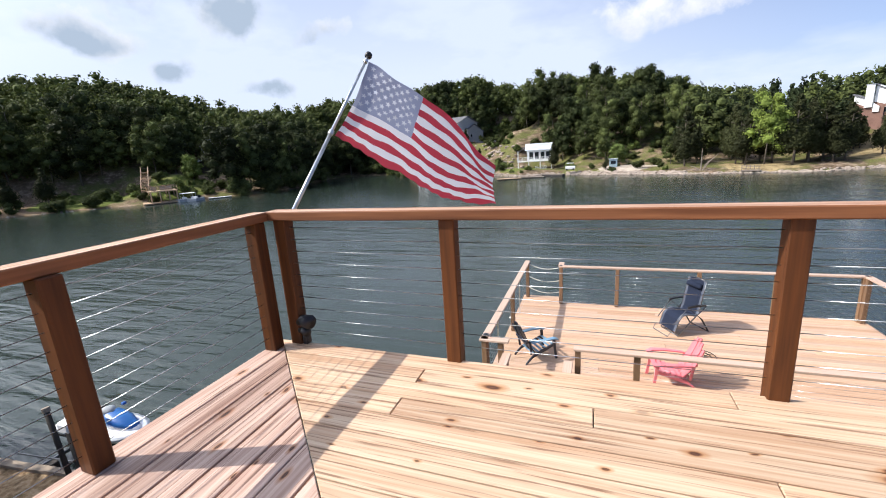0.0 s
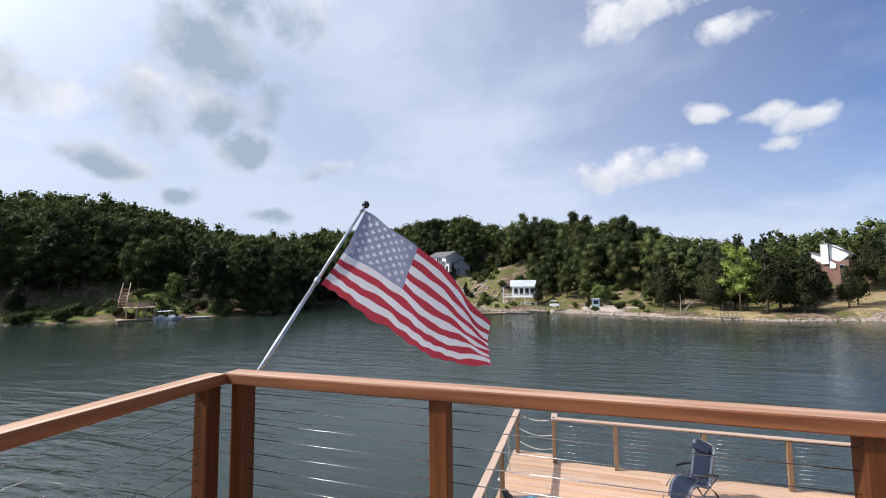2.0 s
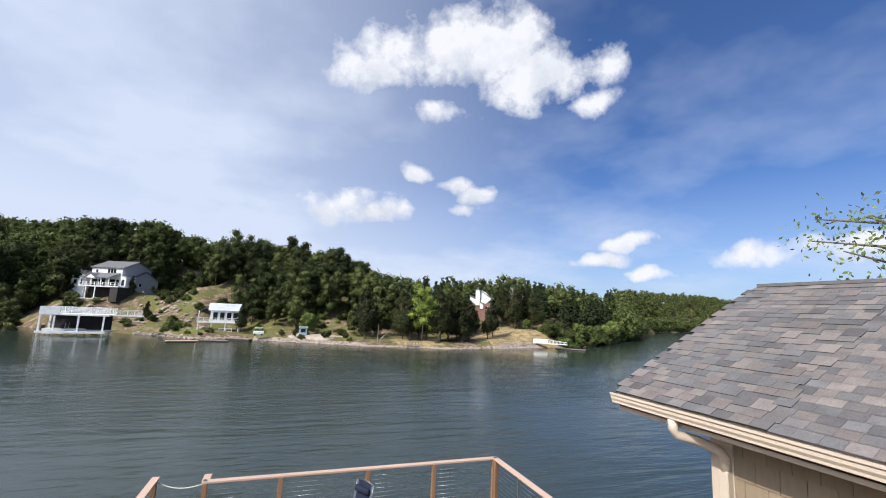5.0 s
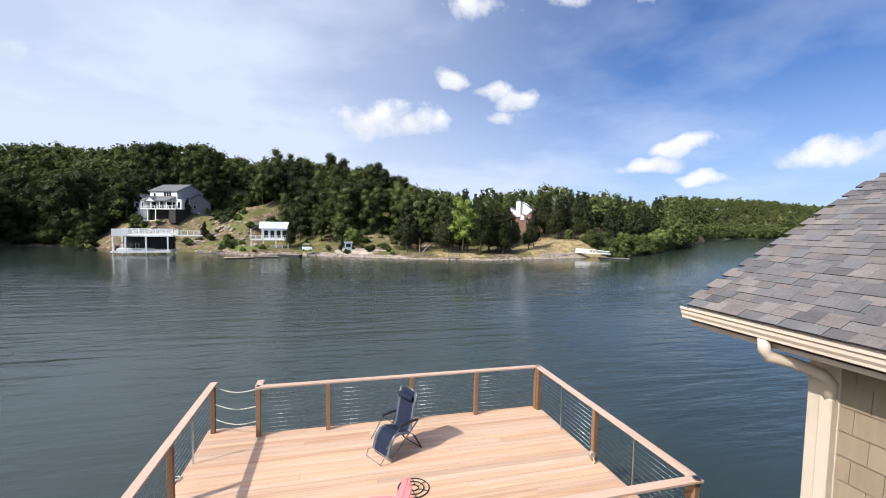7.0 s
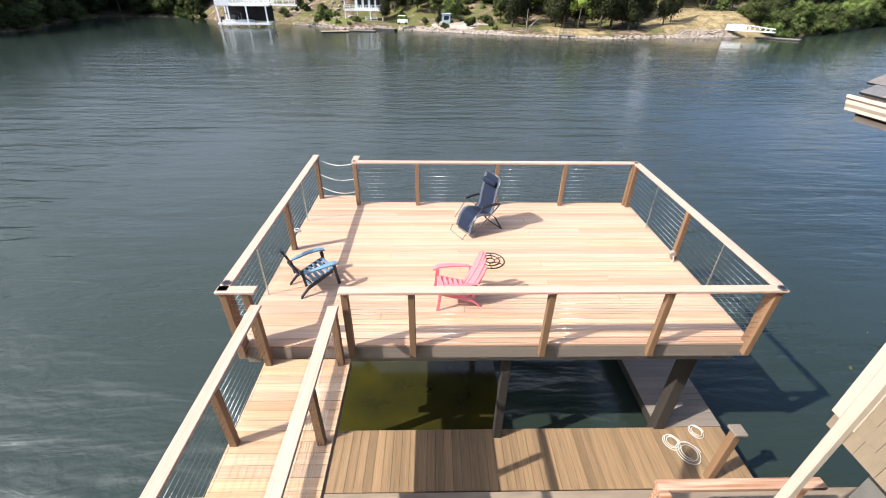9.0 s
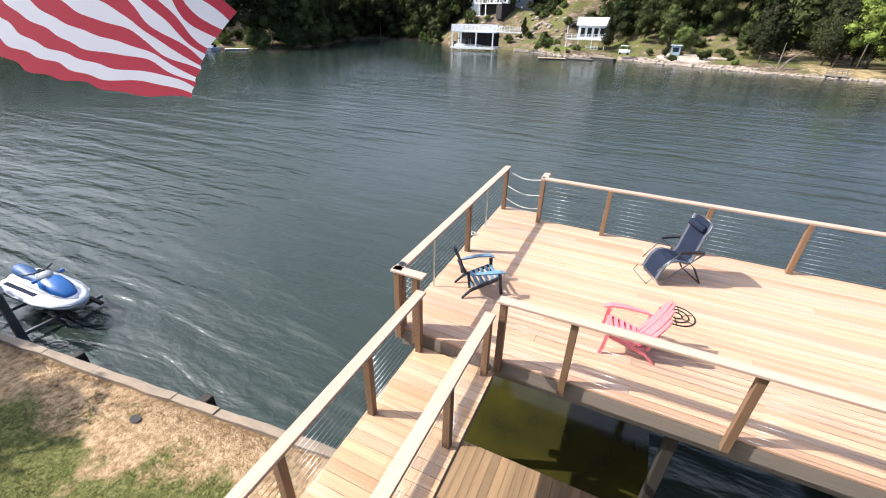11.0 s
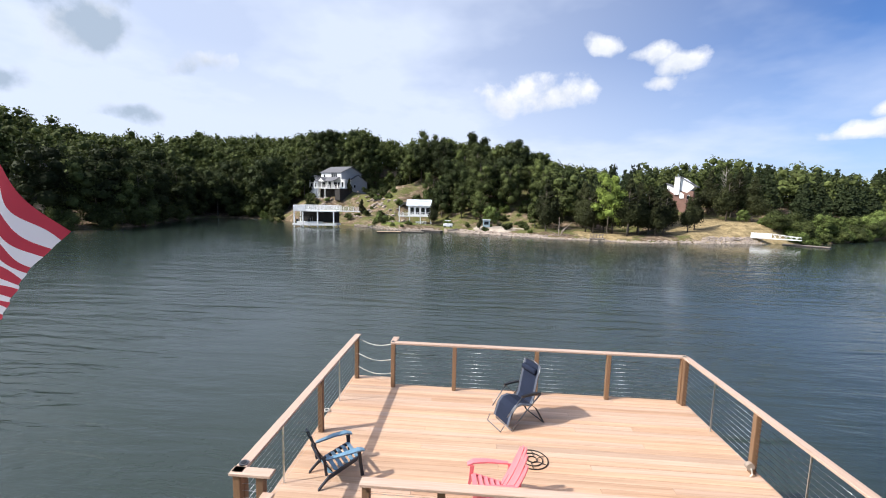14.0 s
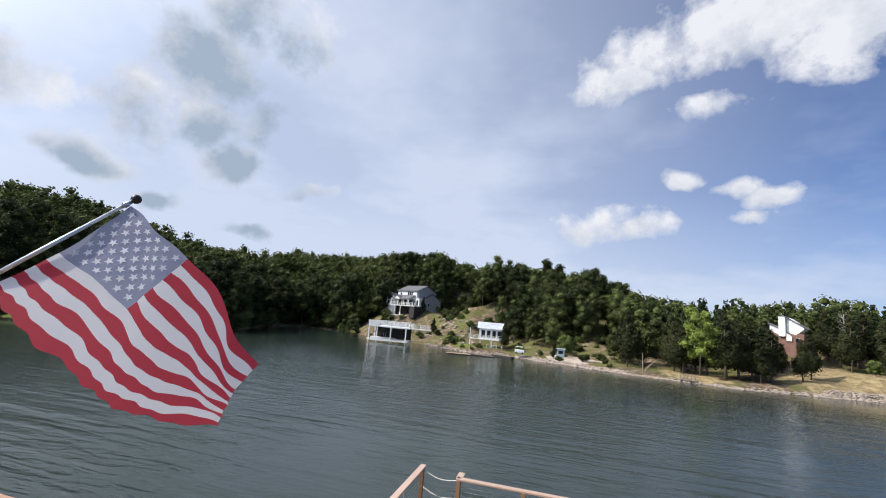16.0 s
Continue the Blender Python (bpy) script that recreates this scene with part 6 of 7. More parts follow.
def lounge_chair(label, frame_mat, slat_mat, at, turn, arm_mat=None, size=0.9):
    """A low slatted garden chair that faces its own +x."""
    c = thing("garden_chair", label, "chair", at, turn, group="garden chairs")
    c.scale = (size, size, size)
    for y in (-0.27, 0.27):
        part("leg", curved_slat([(0.38, y * 1.08, 0.0), (0.345, y * 1.05, 0.25), (0.32, y, 0.50)], [0.06, 0.05, 0.07], 0.035, (1, 0, 0)), frame_mat, c)
        part("leg", curved_slat([(-0.42, y * 1.02, 0.0), (-0.24, y, 0.16), (0.30, y * 0.95, 0.34)], [0.05, 0.07, 0.07], 0.035, (0.2, 0, 1)), frame_mat, c)
        part("armrest", curved_slat([(-0.28, y * 1.1, 0.53), (0.05, y * 1.22, 0.545), (0.30, y * 1.2, 0.54), (0.40, y * 1.14, 0.50)], [0.06, 0.10, 0.12, 0.09], 0.025, (0, 1, 0)), arm_mat or frame_mat, c)
        part("arm_support", slat((-0.27, y, 0.22), (-0.31, y * 1.08, 0.53), 0.05, 0.03, (1, 0, 0)), frame_mat, c)
    for k in range(6):
        x = 0.30 - 0.098 * k
        part("seat_slat", slat((x, -0.25, 0.365 - 0.028 * k), (x, 0.25, 0.365 - 0.028 * k), 0.084, 0.018, (1, 0, -0.28)), slat_mat, c)
    tops = (0.84, 0.94, 0.98, 0.94, 0.84)
    for k, top in enumerate(tops):
        y = (k - 2) * 0.105
        pts = []
        for i in range(6):
            t = i / 5
            z = 0.22 + (top - 0.22) * t
            x = -0.18 - 0.32 * t - 0.03 * math.sin(math.pi * t) + 0.03 * abs(k - 2) * 0.5
            pts.append((x, y * (0.86 + 0.62 * t - 0.36 * t * t), z))
        part("back_slat", curved_slat(pts, [0.084, 0.094, 0.104, 0.110, 0.108, 0.075], 0.018, (0, 1, 0)), slat_mat if slat_mat is PINKP else frame_mat, c)
    part("back_rail", slat((-0.37, -0.27, 0.53), (-0.37, 0.27, 0.53), 0.05, 0.025, (0, 0, 1)), frame_mat, c)
    return c


lounge_chair("dark navy plastic garden chair with sunlit blue seat slats", BLUEP, BLUES, (0.90, 5.74, ZD + 0.005), 38, BLUES, size=0.85)
lounge_chair("faded pink red plastic slatted garden chair on the dock", PINKP, PINKP, (3.28, 5.32, ZD + 0.005), 186, size=0.87)


def recliner():
    c = thing("reclining_chair", "folding reclining chair with charcoal sling and grey frame on the dock", "chair", (3.92, 7.68, ZD + 0.008), 210)
    c.scale = (0.84, 0.95, 1.0)
    path = [(0.55, 0.10), (0.51, 0.22), (0.45, 0.36), (0.36, 0.45), (0.22, 0.47), (0.06, 0.43), (-0.04, 0.41), (-0.10, 0.50), (-0.15, 0.72), (-0.20, 0.94), (-0.26, 1.15)]
    part("sling", curved_slat([(x, 0, z) for x, z in path], 0.40, 0.008, (0, 1, 0)), MESHF, c, smooth=False)
    for y in (-0.228, 0.228):
        part("sling_edge", curved_slat([(x, y, z) for x, z in path], 0.055, 0.008, (0, 1, 0)), MESHG, c)
    for y in (-0.26, 0.26):
        part("side_tube", tube([(x, y, z - 0.01) for x, z in path], 0.0125, 8), FRAMEG, c, smooth=True)
        part("armrest", curved_slat([(-0.24, y * 1.15, 0.64), (-0.02, y * 1.18, 0.655), (0.26, y * 1.15, 0.64)], [0.05, 0.065, 0.045], 0.03, (0, 1, 0)), BLACK, c)
        part("leg", tube([(0.48, y * 1.08, 0.015), (0.10, y * 1.08, 0.33), (-0.28, y * 1.12, 0.62)], 0.013, 8), FRAMEG, c, smooth=True)
        part("leg", curved_slat([(-0.40, y * 1.08, 0.015), (-0.16, y * 1.08, 0.34), (0.24, y * 1.12, 0.62)], [0.05, 0.06, 0.04], 0.022, (1, 0, 0.4)), BLACK, c)
        part("arm_strut", tube([(0.24, y * 1.12, 0.63), (0.60, y, 0.28)], 0.011, 8), FRAMEG, c, smooth=True)
    part("foot_bar", tube([(0.66, -0.26, 0.13), (0.74, -0.24, 0.02), (0.74, 0.24, 0.02), (0.66, 0.26, 0.13)], 0.011, 8), FRAMEG, c, smooth=True)
    part("ground_bar", tube([(0.48, -0.28, 0.015), (0.48, 0.28, 0.015)], 0.012, 8), FRAMEG, c, smooth=True)
    part("ground_bar", tube([(-0.40, -0.28, 0.015), (-0.40, 0.28, 0.015)], 0.012, 8), BLACK, c, smooth=True)
    part("top_bar", tube([(-0.26, -0.26, 1.14), (-0.27, 0, 1.17), (-0.26, 0.26, 1.14)], 0.0125, 8), FRAMEG, c, smooth=True)
    pillow = bmesh.new()
    add_tube(pillow, [(-0.175, -0.21, 1.02), (-0.175, -0.19, 1.02), (-0.175, 0.19, 1.02), (-0.175, 0.21, 1.02)], [0.03, 0.06, 0.06, 0.03], 12)
    part("pillow", pillow, MESHF, c, "charcoal head pillow", smooth=True)


recliner()


def wire_ring():
    c = thing("wire_stand", "round black wire stand lying on the dock boards", "stand", (3.97, 6.43, ZD + 0.012))
    for r in (0.26, 0.17, 0.08):
        part("ring", tube([(r * math.cos(a), r * math.sin(a), 0.0) for a in [2 * math.pi * k / 28 for k in range(28)]], 0.009, 6, True), IRON, c, smooth=True)
    for k in range(6):
        a = math.pi * k / 3
        part("spoke", tube([(0.06 * math.cos(a), 0.06 * math.sin(a), 0.004), (0.16 * math.cos(a + 0.35), 0.16 * math.sin(a + 0.35), 0.02), (0.26 * math.cos(a + 0.5), 0.26 * math.sin(a + 0.5), 0.002)], 0.006, 5), IRON, c, smooth=True)


wire_ring()

# thin steel stays half way along the side railings
for x, y, dx in ((0.20, 8.0, 0.02), (0.20, 5.45, 0.02), (7.47, 7.7, 0.0), (7.47, 5.45, 0.0)):
    s = thing("cable_stay", "thin pale metal upright stay steadying the railing cables", "stay", (x, y, ZD), group="railing stays")
    part("rod", box((-0.012, -0.006, 0.0), (0.012, 0.006, 1.0)), ALU, s)
# round lamps on the cap corners
for x, y in ((0.24, 4.36), (7.45, 4.22), (7.44, 8.80), (1.16, 8.83)):
    s = thing("cap_light", "small round metal solar light on the railing's corner", "light", (x, y, ZD + DECK_RAIL + 0.001), group="solar cap lights")
    part("rim", disc((0, 0, 0), 0.055 if x < 1 or y < 5 else 0.035, 0.014, 20), FRAMEG, s)
    part("lens", disc((0, 0, 0.014), 0.036 if x < 1 or y < 5 else 0.02, 0.004, 16), BLACK, s)
part("top_rail", box((1.10, 8.84, ZD + DECK_RAIL - 0.038), (1.24, 9.18, ZD + DECK_RAIL + 0.003), 0.005), CAPD, bpy.data.objects["dock_railing"])

for k, z in enumerate((0.98, 0.62, 0.30)):
    c = thing("rope", "sagging white rope closing the ladder gap in the railing", "rope", group="gap ropes")
    pts = []
    for i in range(13):
        t = i / 12
        pts.append((0.27 + 0.86 * t, 9.13 - 0.28 * t, ZD + z - 0.09 * math.sin(math.pi * t)))
    part("strand", tube(pts, 0.009, 6), ROPE, c, smooth=True)

spot_light = thing("floodlight", "black twin-headed floodlight clamped to the foot of the corner post", "light")
part("base", box((0.115, 0.0, 0.0), (0.155, 0.05, 0.06), 0.006), BLACK, spot_light)
part("arm", tube([(0.135, 0.02, 0.05), (0.135, 0.02, 0.13)], 0.014, 8), BLACK, spot_light, smooth=True)
part("head", tube([(0.09, 0.03, 0.15), (0.13, 0.02, 0.165), (0.205, -0.01, 0.175)], [0.032, 0.042, 0.048], 14), BLACK, spot_light, smooth=True)
part("head", tube([(0.10, 0.01, 0.10), (0.14, 0.0, 0.105), (0.18, -0.02, 0.10)], [0.02, 0.026, 0.03], 12), BLACK, spot_light, smooth=True)

hb = thing("reel", "small grey cord reel fixed low on the dock's side post", "reel", (7.37, 6.42, ZD + 0.16))
part("drum", tube([(0, -0.03, 0), (0, 0.04, 0)], 0.06, 14), STONE, hb)
part("cord", tube([(0, -0.04, -0.02), (0.02, -0.05, -0.1), (0, -0.04, -0.15)], 0.012, 6), ROPE, hb)
for x, y, z, r in ((0.08, 7.55, ZD + 0.01, 0.07), (7.15, 4.35, ZL + 0.01, 0.16), (7.35, 4.15, ZL + 0.012, 0.22), (7.7, 4.55, ZL + 0.01, 0.14)):
    c = thing("rope_coil", "loose coil of thin pale rope lying on the boards", "rope", (x, y, z), group="rope coils")
    pts = [(r * (1 - 0.012 * k) * math.cos(0.42 * k), r * (0.8 + 0.2 * math.sin(0.13 * k)) * math.sin(0.42 * k), 0.008 + 0.0006 * k) for k in range(42)]
    part("strand", tube(pts, 0.008, 5), ROPE, c, smooth=True)

# stair railing down to the slip
sr = thing("stair_railing", "pinkish worn timber railing at the landing beside the house", "railing")
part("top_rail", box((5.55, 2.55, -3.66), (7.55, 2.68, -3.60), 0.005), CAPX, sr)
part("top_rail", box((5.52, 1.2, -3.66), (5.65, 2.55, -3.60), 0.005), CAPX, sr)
for x, y in ((5.59, 2.6), (7.3, 2.6), (5.59, 1.5)):
    part("post", box((x - 0.045, y - 0.045, -5.4), (x + 0.045, y + 0.045, -3.66), 0.005), CAPX, sr)
part("lower_rail", box((5.65, 2.58, -4.5), (7.25, 2.63, -4.42), 0.004), CAPX, sr)
tall = thing("newel_post", "weathered timber post with a flat cap standing at the slip", "post", (7.45, 3.72, 0))
part("shaft", box((-0.06, -0.06, -5.5), (0.06, 0.06, -4.25), 0.008), POSTB, tall)
part("cap", box((-0.10, -0.10, -4.25), (0.10, 0.10, -4.20), 0.01), GREYB, tall)

# stubs along the retaining wall
for x in (-14.9, -9.9, -6.9, -3.5):
    y = near_shore_y(x)
    s = thing("wall_stub", "short dark timber stub on the water side of the wall", "stub", (x, y + 0.22, 0), group="wall stubs")
    part("shaft", box((-0.1, -0.1, -7.0), (0.1, 0.12, -5.33), 0.02), DARKW, s)


# ---- jet ski on its lift ----
HULLW = material("white_gelcoat", (0.74, 0.75, 0.77), 0.25, second=(0.66, 0.67, 0.70), scale=2, tone=0.01)
JETBLUE = material("bright_blue_cover", (0.015, 0.13, 0.36), 0.35, second=(0.015, 0.08, 0.32), scale=3, tone=0.02)
SEATB = material("blue_vinyl", (0.03, 0.10, 0.26), 0.55, tone=0.02)


def loft(sections, mat_faces=None):
    """Closed rings of points joined one to the next."""
    bm = bmesh.new()
    rings = [[bm.verts.new(p) for p in ring] for ring in sections]
    count = len(rings[0])
    for a, b in zip(rings, rings[1:]):
        for k in range(count):
            bm.faces.new((a[k], a[(k + 1) % count], b[(k + 1) % count], b[k]))
    bm.faces.new(rings[0][::-1]); bm.faces.new(rings[-1])
    bmesh.ops.recalc_face_normals(bm, faces=bm.faces)
    return bm


def oval(x, half, low, high, flat=1.0, count=14):
    return [(x, half * math.cos(2 * math.pi * k / count), (low + high) / 2 + (high - low) / 2 * math.sin(2 * math.pi * k / count) * flat) for k in range(count)]


def jet_ski():
    j = thing("jet_ski", "white jet ski with blue hood and slate seat on lift", "jet ski", (-10.2, 3.85, -5.62), 2)
    j.scale = (0.9, 0.9, 0.9)
    hull = [[(x, -h, 0.26), (x, -h * 1.02, 0.34), (x, -h * 0.75, 0.42), (x, h * 0.75, 0.42), (x, h * 1.02, 0.34), (x, h, 0.26), (x, h * 0.6, 0.02 + lift), (x, 0, -0.12 + lift), (x, -h * 0.6, 0.02 + lift)]
            for x, h, lift in ((-1.45, 0.50, 0.05), (-1.0, 0.57, 0.0), (0.0, 0.60, 0.0), (0.8, 0.56, 0.02), (1.25, 0.40, 0.10), (1.5, 0.22, 0.2), (1.62, 0.06, 0.30))]
    part("hull", loft(hull), HULLW, j, smooth=True)
    part("bumper", tube([(-1.45, -0.52, 0.30), (-0.5, -0.61, 0.30), (0.5, -0.60, 0.30), (1.1, -0.48, 0.31), (1.5, -0.22, 0.32), (1.64, 0, 0.33), (1.5, 0.22, 0.32), (1.1, 0.48, 0.31), (0.5, 0.60, 0.30), (-0.5, 0.61, 0.30), (-1.45, 0.52, 0.30)], 0.03, 8), GREYW, j, smooth=True)
    part("stripe", box((-1.3, -0.615, 0.20), (-0.2, -0.58, 0.25)), BLACK, j)
    part("deck", loft([oval(-1.4, 0.25, 0.34, 0.52), oval(-0.6, 0.28, 0.34, 0.62), oval(0.3, 0.30, 0.34, 0.66), oval(1.1, 0.22, 0.34, 0.56), oval(1.5, 0.05, 0.34, 0.42)]), HULLW, j, smooth=True)
    part("seat", loft([oval(-1.25, 0.12, 0.50, 0.78), oval(-1.1, 0.19, 0.50, 0.86), oval(-0.7, 0.20, 0.50, 0.84), oval(-0.5, 0.18, 0.50, 0.74), oval(-0.1, 0.18, 0.50, 0.74), oval(0.1, 0.12, 0.50, 0.68)]), SEATB, j, smooth=True)
    part("hood", loft([oval(0.15, 0.20, 0.48, 0.84), oval(0.45, 0.30, 0.44, 0.86), oval(0.85, 0.29, 0.42, 0.74), oval(1.2, 0.18, 0.40, 0.58), oval(1.35, 0.05, 0.40, 0.46)]), JETBLUE, j, smooth=True)
    part("console", loft([oval(0.02, 0.12, 0.68, 0.90), oval(0.3, 0.20, 0.70, 0.96), oval(0.5, 0.08, 0.74, 0.86)]), GREYW, j, smooth=True)
    part("handlebar", tube([(0.02, -0.36, 0.98), (0.12, -0.15, 0.94), (0.12, 0.15, 0.94), (0.02, 0.36, 0.98)], 0.022, 8), BLACK, j, smooth=True)
    for y in (-0.33, 0.33):
        part("mirror", box((0.42, y - 0.06, 0.84), (0.52, y + 0.06, 0.92), 0.02), JETBLUE, j)
        part("footwell", box((-1.2, y * 1.2 - 0.06, 0.40), (0.3, y * 1.2 + 0.06, 0.43), 0.01), MESHF, j)
    lift = thing("boat_lift", "galvanised jet ski lift with a tall leaning post on the wall", "lift")
    part("post", tube([(-8.86, 2.30, -5.6), (-9.08, 2.34, -3.72)], 0.055, 12), DARKW, lift, "dark leaning post", smooth=True)
    part("post_cap", tube([(-9.07, 2.34, -3.74), (-9.09, 2.34, -3.64)], 0.075, 12), STONE, lift)
    part("winch_body", loft([oval(-9.35, 0.13, -5.5, -5.0), oval(-9.5, 0.20, -5.3, -4.9), oval(-9.72, 0.10, -5.0, -4.6)]), FRAMEG, lift, smooth=True)
    part("winch_post", box((-9.55, 2.72, -6.1), (-9.40, 2.88, -4.55), 0.01), FRAMEG, lift)
    part("control_box", box((-9.66, 2.66, -4.58), (-9.30, 2.92, -4.38), 0.02), HULLW, lift)
    for x in (-10.9, -9.5):
        part("cradle_arm", box((x - 0.04, 2.5, -5.86), (x + 0.04, 4.6, -5.78), 0.01), FRAMEG, lift)
    for y in (3.75, 4.35):
        part("bunk", box((-11.3, y - 0.05, -5.78), (-9.0, y + 0.05, -5.70), 0.01), DARKW, lift)
    part("brace", tube([(-11.6, 2.6, -5.55), (-9.5, 2.7, -5.4)], 0.02, 6), FRAMEG, lift)


jet_ski()


# ---- lawn, shade ----
def lawn_tufts():
    rng = np.random.default_rng(12)
    verts, faces = [], []
    made = 0
    while made < 60000:
        x, y = -0.5 - 14 * rng.random() ** 1.3, rng.uniform(-6, 3.2)
        ys = near_shore_y(x)
        far = ys - y
        if far < 0.25:
            continue
        patch = noise.noise((x * 0.9, y * 0.9, 5)) + 0.5 * noise.noise((x * 2.7, y * 2.7, 8))
        if patch < 0.36 - 0.42 * min(far, 3.2):
            continue
        z = ground_z(x, y)
        a = rng.uniform(0, 6.28)
        h, s = rng.uniform(0.015, 0.04), rng.uniform(0.004, 0.011)
        for k in range(2):
            a += 1.6
            dx, dy = math.cos(a) * s, math.sin(a) * s
            lx, ly = rng.normal() * 0.03, rng.normal() * 0.03
            b = len(verts)
            verts += [(x - dx, y - dy, z - 0.005), (x + dx, y + dy, z - 0.005), (x + lx, y + ly, z + h)]
            faces.append((b, b + 1, b + 2))
        made += 1
    grass = foliage("lawn_grass", (0.20, 0.20, 0.075), (0.11, 0.125, 0.04), 0.4)
    tagged(new("grass", mesh_from("grass", verts, faces, grass)), "short patchy lawn grass thinning to bare earth by the wall", "grass", kind="stuff")


lawn_tufts()
# flat dark disc, its colour standing for the shade inside a hole
hole = bmesh.new()
add_prism(hole, [(0.11 * math.cos(2 * math.pi * k / 12), 0.08 * math.sin(2 * math.pi * k / 12)) for k in range(12)], 0, 0.012)
solid("hole", hole, DARKB, "small dark burrow hole in the bare earth", "hole", at=(-4.2, 2.35, -5.34))
# unseen trees off to the left, added only to cast the lawn's shade
for k, (x, y, s) in enumerate(((-16.2, -2.9, 1.0), (-21.0, -3.2, 1.05), (-13.6, -6.6, 0.95), (-18.2, -6.5, 1.0), (-14.0, -2.6, 0.88), (-14.4, -4.4, 0.8), (-17.2, -0.6, 0.8))):
    m = Matrix.Translation((x, y, ground_z(x, y) - 0.1)) @ Matrix.Rotation(k * 1.3, 4, "Z") @ Matrix.Diagonal((s * 0.84, s * 0.84, s * 0.84, 1))
    copy_thing(STYLES[0], m)


# ---- boards, shingles and shakes, laid last ----
def lay_upper_deck():
    rng = np.random.default_rng(1)
    right = 5.98
    k = 0
    y = DECK_EDGE_Y
    while y > -4.35:
        y0, y1 = y - PITCH + GAP, y
        xa0, xa1 = mitre(y0) + 0.004, mitre(y1) + 0.004
        xa1, xa0 = max(xa1, DECK_EDGE_X), max(xa0, DECK_EDGE_X)
        cuts = sorted(rng.choice([1.05, 1.98, 2.6, 3.1, 3.9, 4.7], 1 + (k % 2), replace=False))
        if k == 1:
            cuts = [1.06]
        elif k == 2:
            cuts = [1.98]
        cuts = [c for c in cuts if c > xa0 + 0.5]
        edges = [None] + list(cuts) + [right]
        for i in range(len(edges) - 1):
            a0, a1 = (xa0, xa1) if edges[i] is None else (edges[i] + 0.002, edges[i] + 0.002)
            b = edges[i + 1] - 0.002
            if b - max(a0, a1) > 0.05:
                cut_board(deck, [(a0, y0), (b, y0), (b, y1), (a1, y1)], float(rng.uniform(-0.001, 0.001)), 0.036, PINE)
        y -= PITCH
        k += 1
    x = DECK_EDGE_X
    while x < 3.2:
        x0, x1 = x, x + PITCH - GAP
        # the cross boards end on the diagonal x = -y - 0.055
        ya, yb = -(x0 + 0.055) / 1.01, -(x1 + 0.055) / 1.01
        ya, yb = min(ya, DECK_EDGE_Y) - 0.002, min(yb, DECK_EDGE_Y) - 0.002
        if -4.35 < min(ya, yb) - 0.1:
            cut_board(deck, [(x0, -4.35), (x1, -4.35), (x1, yb), (x0, ya)], float(rng.uniform(-0.001, 0.001)), 0.036, PINE_PINK, 90)
        x += PITCH


def lay_rows(parent, x0, x1, y0, y1, top, mat, cuts_at, seed, turn=0.0, thick=0.03, pitch=0.1465):
    """Rows of boards along x (or along y when turned), butted at some of the given places."""
    rng = np.random.default_rng(seed)
    cache = {}
    a, b, lo, hi = (x0, x1, y0, y1) if not turn else (y0, y1, x0, x1)
    v = lo
    row = 0
    while v + pitch * 0.5 < hi:
        picks = sorted(c for c in cuts_at if a + 0.3 < c < b - 0.3)
        if picks:
            picks = [picks[row % len(picks)]] if row % 3 else []
        ends = [a] + picks + [b]
        for i in range(len(ends) - 1):
            length = round(ends[i + 1] - ends[i] - 0.004, 3)
            if length not in cache:
                cache[length] = box((0, -pitch / 2 + 0.0018, -thick), (length, pitch / 2 - 0.0018, 0), 0.002)
                me = bpy.data.meshes.new("board")
                cache[length].to_mesh(me); cache[length].free()
                me.materials.append(mat)
                cache[length] = me
            ob = new("board", cache[length])
            ob.parent = parent
            dz = float(rng.uniform(-0.0015, 0.0015))
            if not turn:
                ob.matrix_basis = pose(ends[i] + 0.002, v + pitch / 2, top + dz)
            else:
                ob.matrix_basis = pose(v + pitch / 2, ends[i] + 0.002, top + dz, 0, 0, 90)
        v += pitch
        row += 1


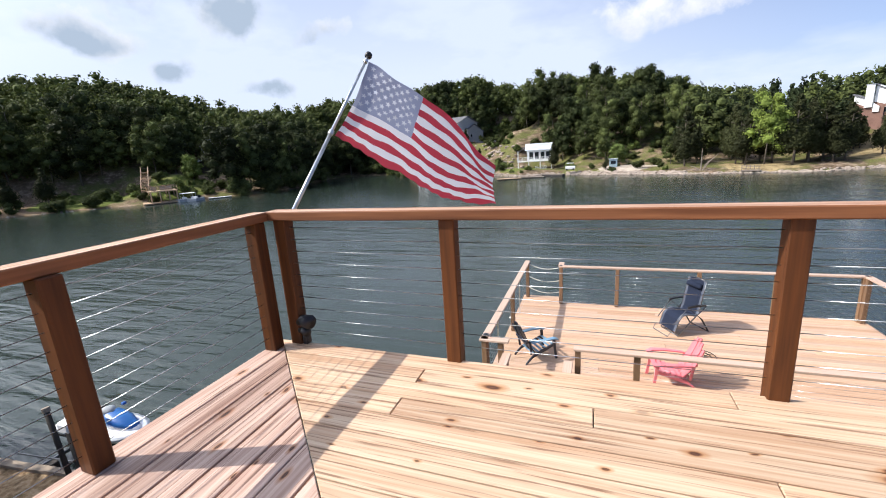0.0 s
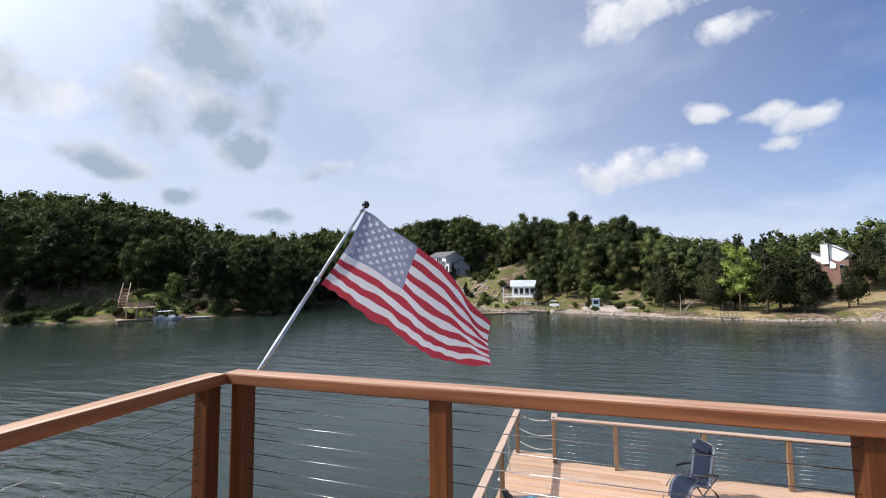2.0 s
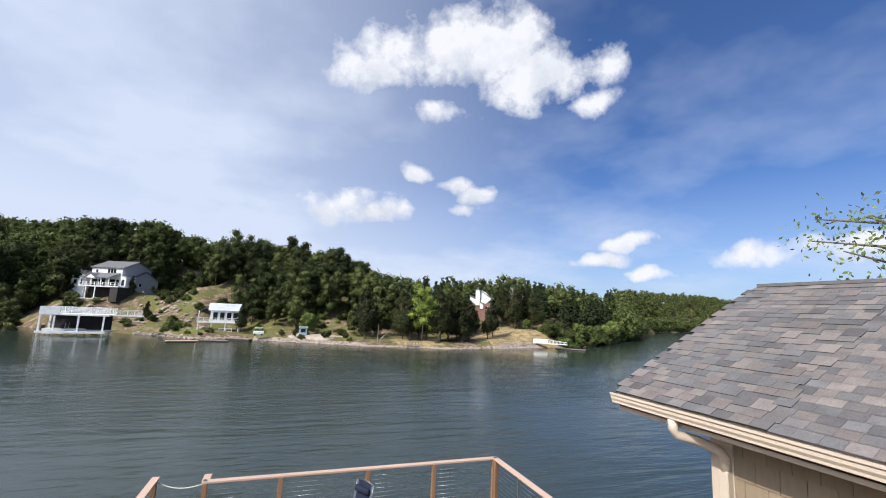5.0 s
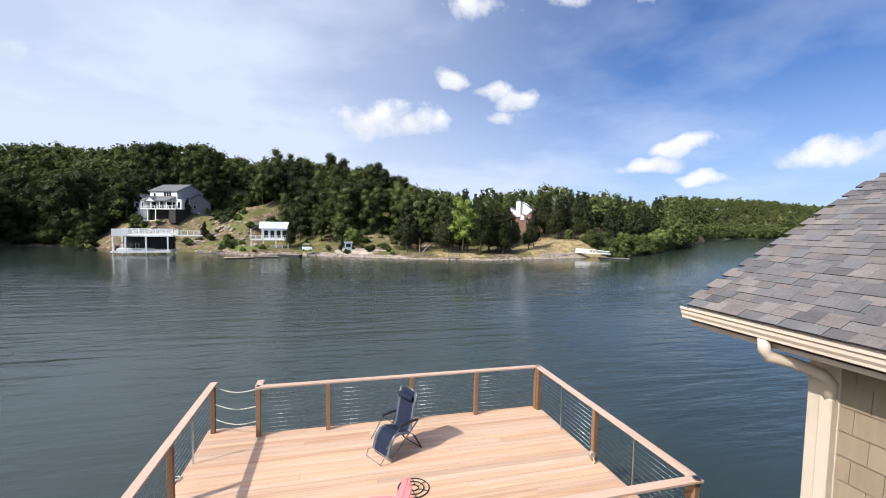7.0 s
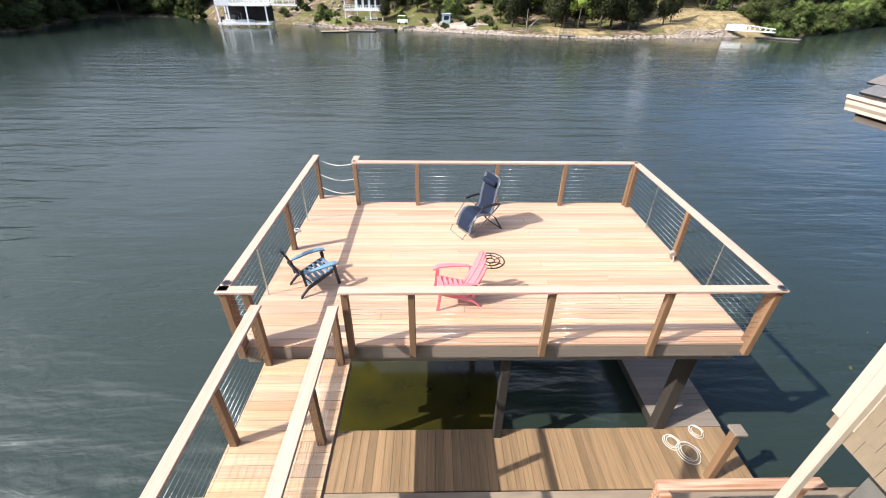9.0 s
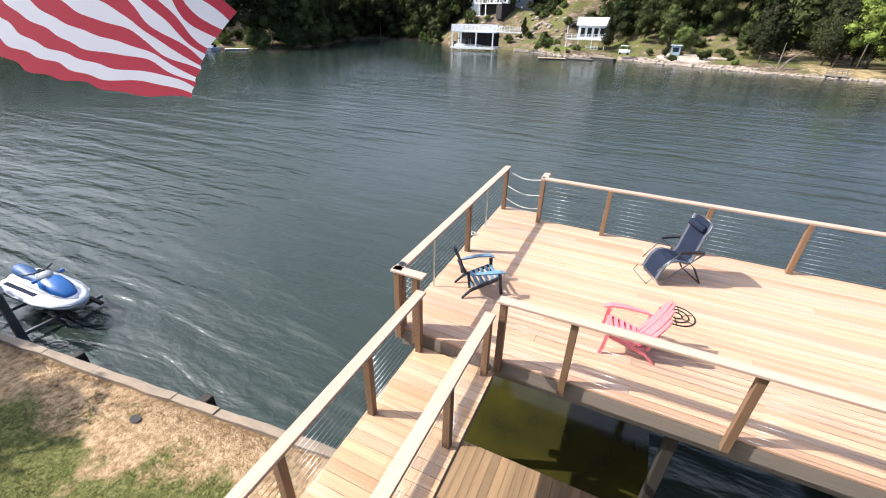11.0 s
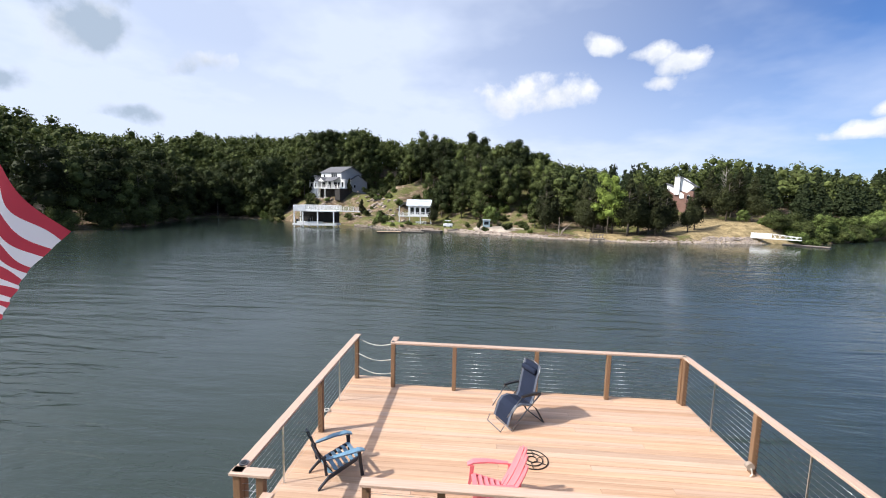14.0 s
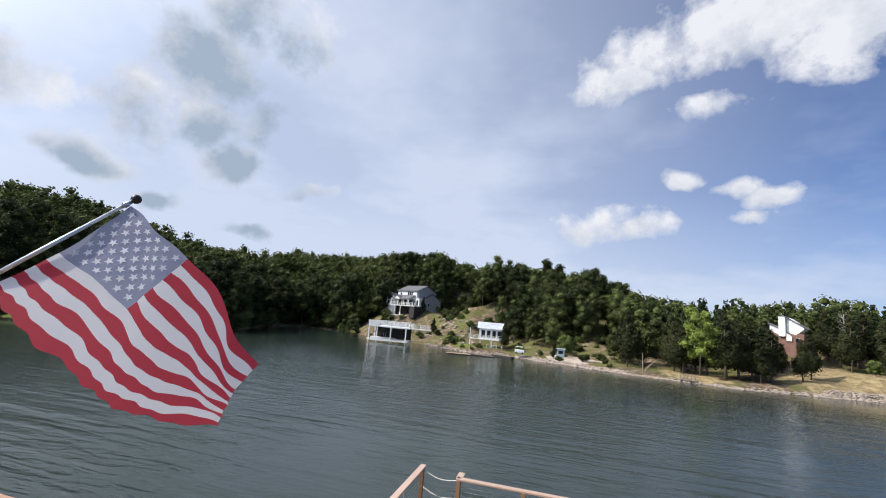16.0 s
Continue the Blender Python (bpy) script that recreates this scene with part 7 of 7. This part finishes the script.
def lay_shingles():
    """Courses of laminated shingles up the slope, each tab a piece of its own."""
    rng = np.random.default_rng(4)
    length = math.hypot(RIDGE_X - EAVE_X, RIDGE_Z - EAVE_Z)
    tilt = math.degrees(math.atan2(RIDGE_Z - EAVE_Z, RIDGE_X - EAVE_X))
    expo = 0.114
    meshes = {}
    for wide in (0.145, 0.16, 0.175):
        bm = bmesh.new()
        add_box(bm, (-0.02, 0.0015, -0.006), (expo + 0.03, wide - 0.0015, 0.011))
        for f in bm.faces:
            if f.normal.x < -0.9:
                f.material_index = 1
        for v in bm.verts:
            if v.co.x > 0.085:
                v.co.z -= 0.005
        me = bpy.data.meshes.new("shingle"); bm.to_mesh(me); bm.free(); me.materials.append(SHINGLE); me.materials.append(BUTT)
        meshes[wide] = me
    single = 0
    slabs = bmesh.new()
    base = Matrix.Translation((EAVE_X - 0.02, 0, EAVE_Z)) @ pose(0, 0, 0, 0, -tilt, 0)
    courses = int((length + 0.02) / expo)
    for c in range(courses):
        y = GABLE_Y + 0.015 + (0.08 if c % 2 else 0.0)
        while y > -3.6:
            wide = float(rng.choice(list(meshes)))
            if y > 1.6 and single < 300:
                ob = new("shingle", meshes[wide])
                ob.parent = roof
                ob.matrix_basis = base @ pose(c * expo, y - wide, float(rng.choice([0.002, 0.006])))
                single += 1
            else:
                add_box(slabs, (c * expo - 0.02, y - wide + 0.001, -0.004), (c * expo + expo - 0.012, y - 0.001, 0.007), 0, base)
            y -= wide
    ob = link_mesh("shingles", slabs, material("roof_shingle_rest", (0.145, 0.130, 0.125), 0.9, second=(0.085, 0.080, 0.080), scale=60, tone=0.2, per_island=True, tints=TABS))
    tagged(ob, "rest of the grey brown asphalt shingles on the roof", "shingles", kind="stuff")
    part("ridge_cap", box((RIDGE_X - 0.12, -8.0, RIDGE_Z - 0.03), (RIDGE_X + 0.12, GABLE_Y - 0.01, RIDGE_Z + 0.012)), SHINGLE, roof)


def lay_shakes():
    rng = np.random.default_rng(6)
    wall = bpy.data.objects["wall_east"]
    z = 0.50
    row = 0
    while z > -1.85:
        y = WALL_Y - 0.09
        first = True
        while y > 0.4:
            wide = 0.1 if first and row % 2 else 0.2
            first = False
            dz = 0.0
            bm = bmesh.new()
            add_box(bm, (WALL_X - 0.017, y - wide + 0.003, z - 0.19 + dz), (WALL_X - 0.001, y - 0.001, z + 0.004))
            for v in bm.verts:
                if v.co.z > z - 0.05 and v.co.x < WALL_X - 0.01:
                    v.co.x += 0.011
            part("shingle", bm, SHAKE, wall)
            y -= wide
        z -= 0.188
        row += 1


lay_upper_deck()
lay_rows(dock, 0.11, 7.56, 4.285, 8.87, ZD, DOCK, [2.1, 3.4, 4.9, 6.0], 2, pitch=0.1410)
lay_rows(dock, 0.11, 1.12, 8.87, 9.26, ZD, DOCK, [], 3)
lay_rows(walkway, 0.54, 1.74, -0.3, 4.27, ZW, WALKB, [], 4, pitch=0.1407)
lay_rows(lower, 0.6, 8.24, 3.56, 4.66, ZL, OLDB, [], 5, turn=90)
lay_rows(lower, 7.03, 8.24, 4.67, 9.2, ZL, GREYB, [], 6)
lay_shingles()
lay_shakes()
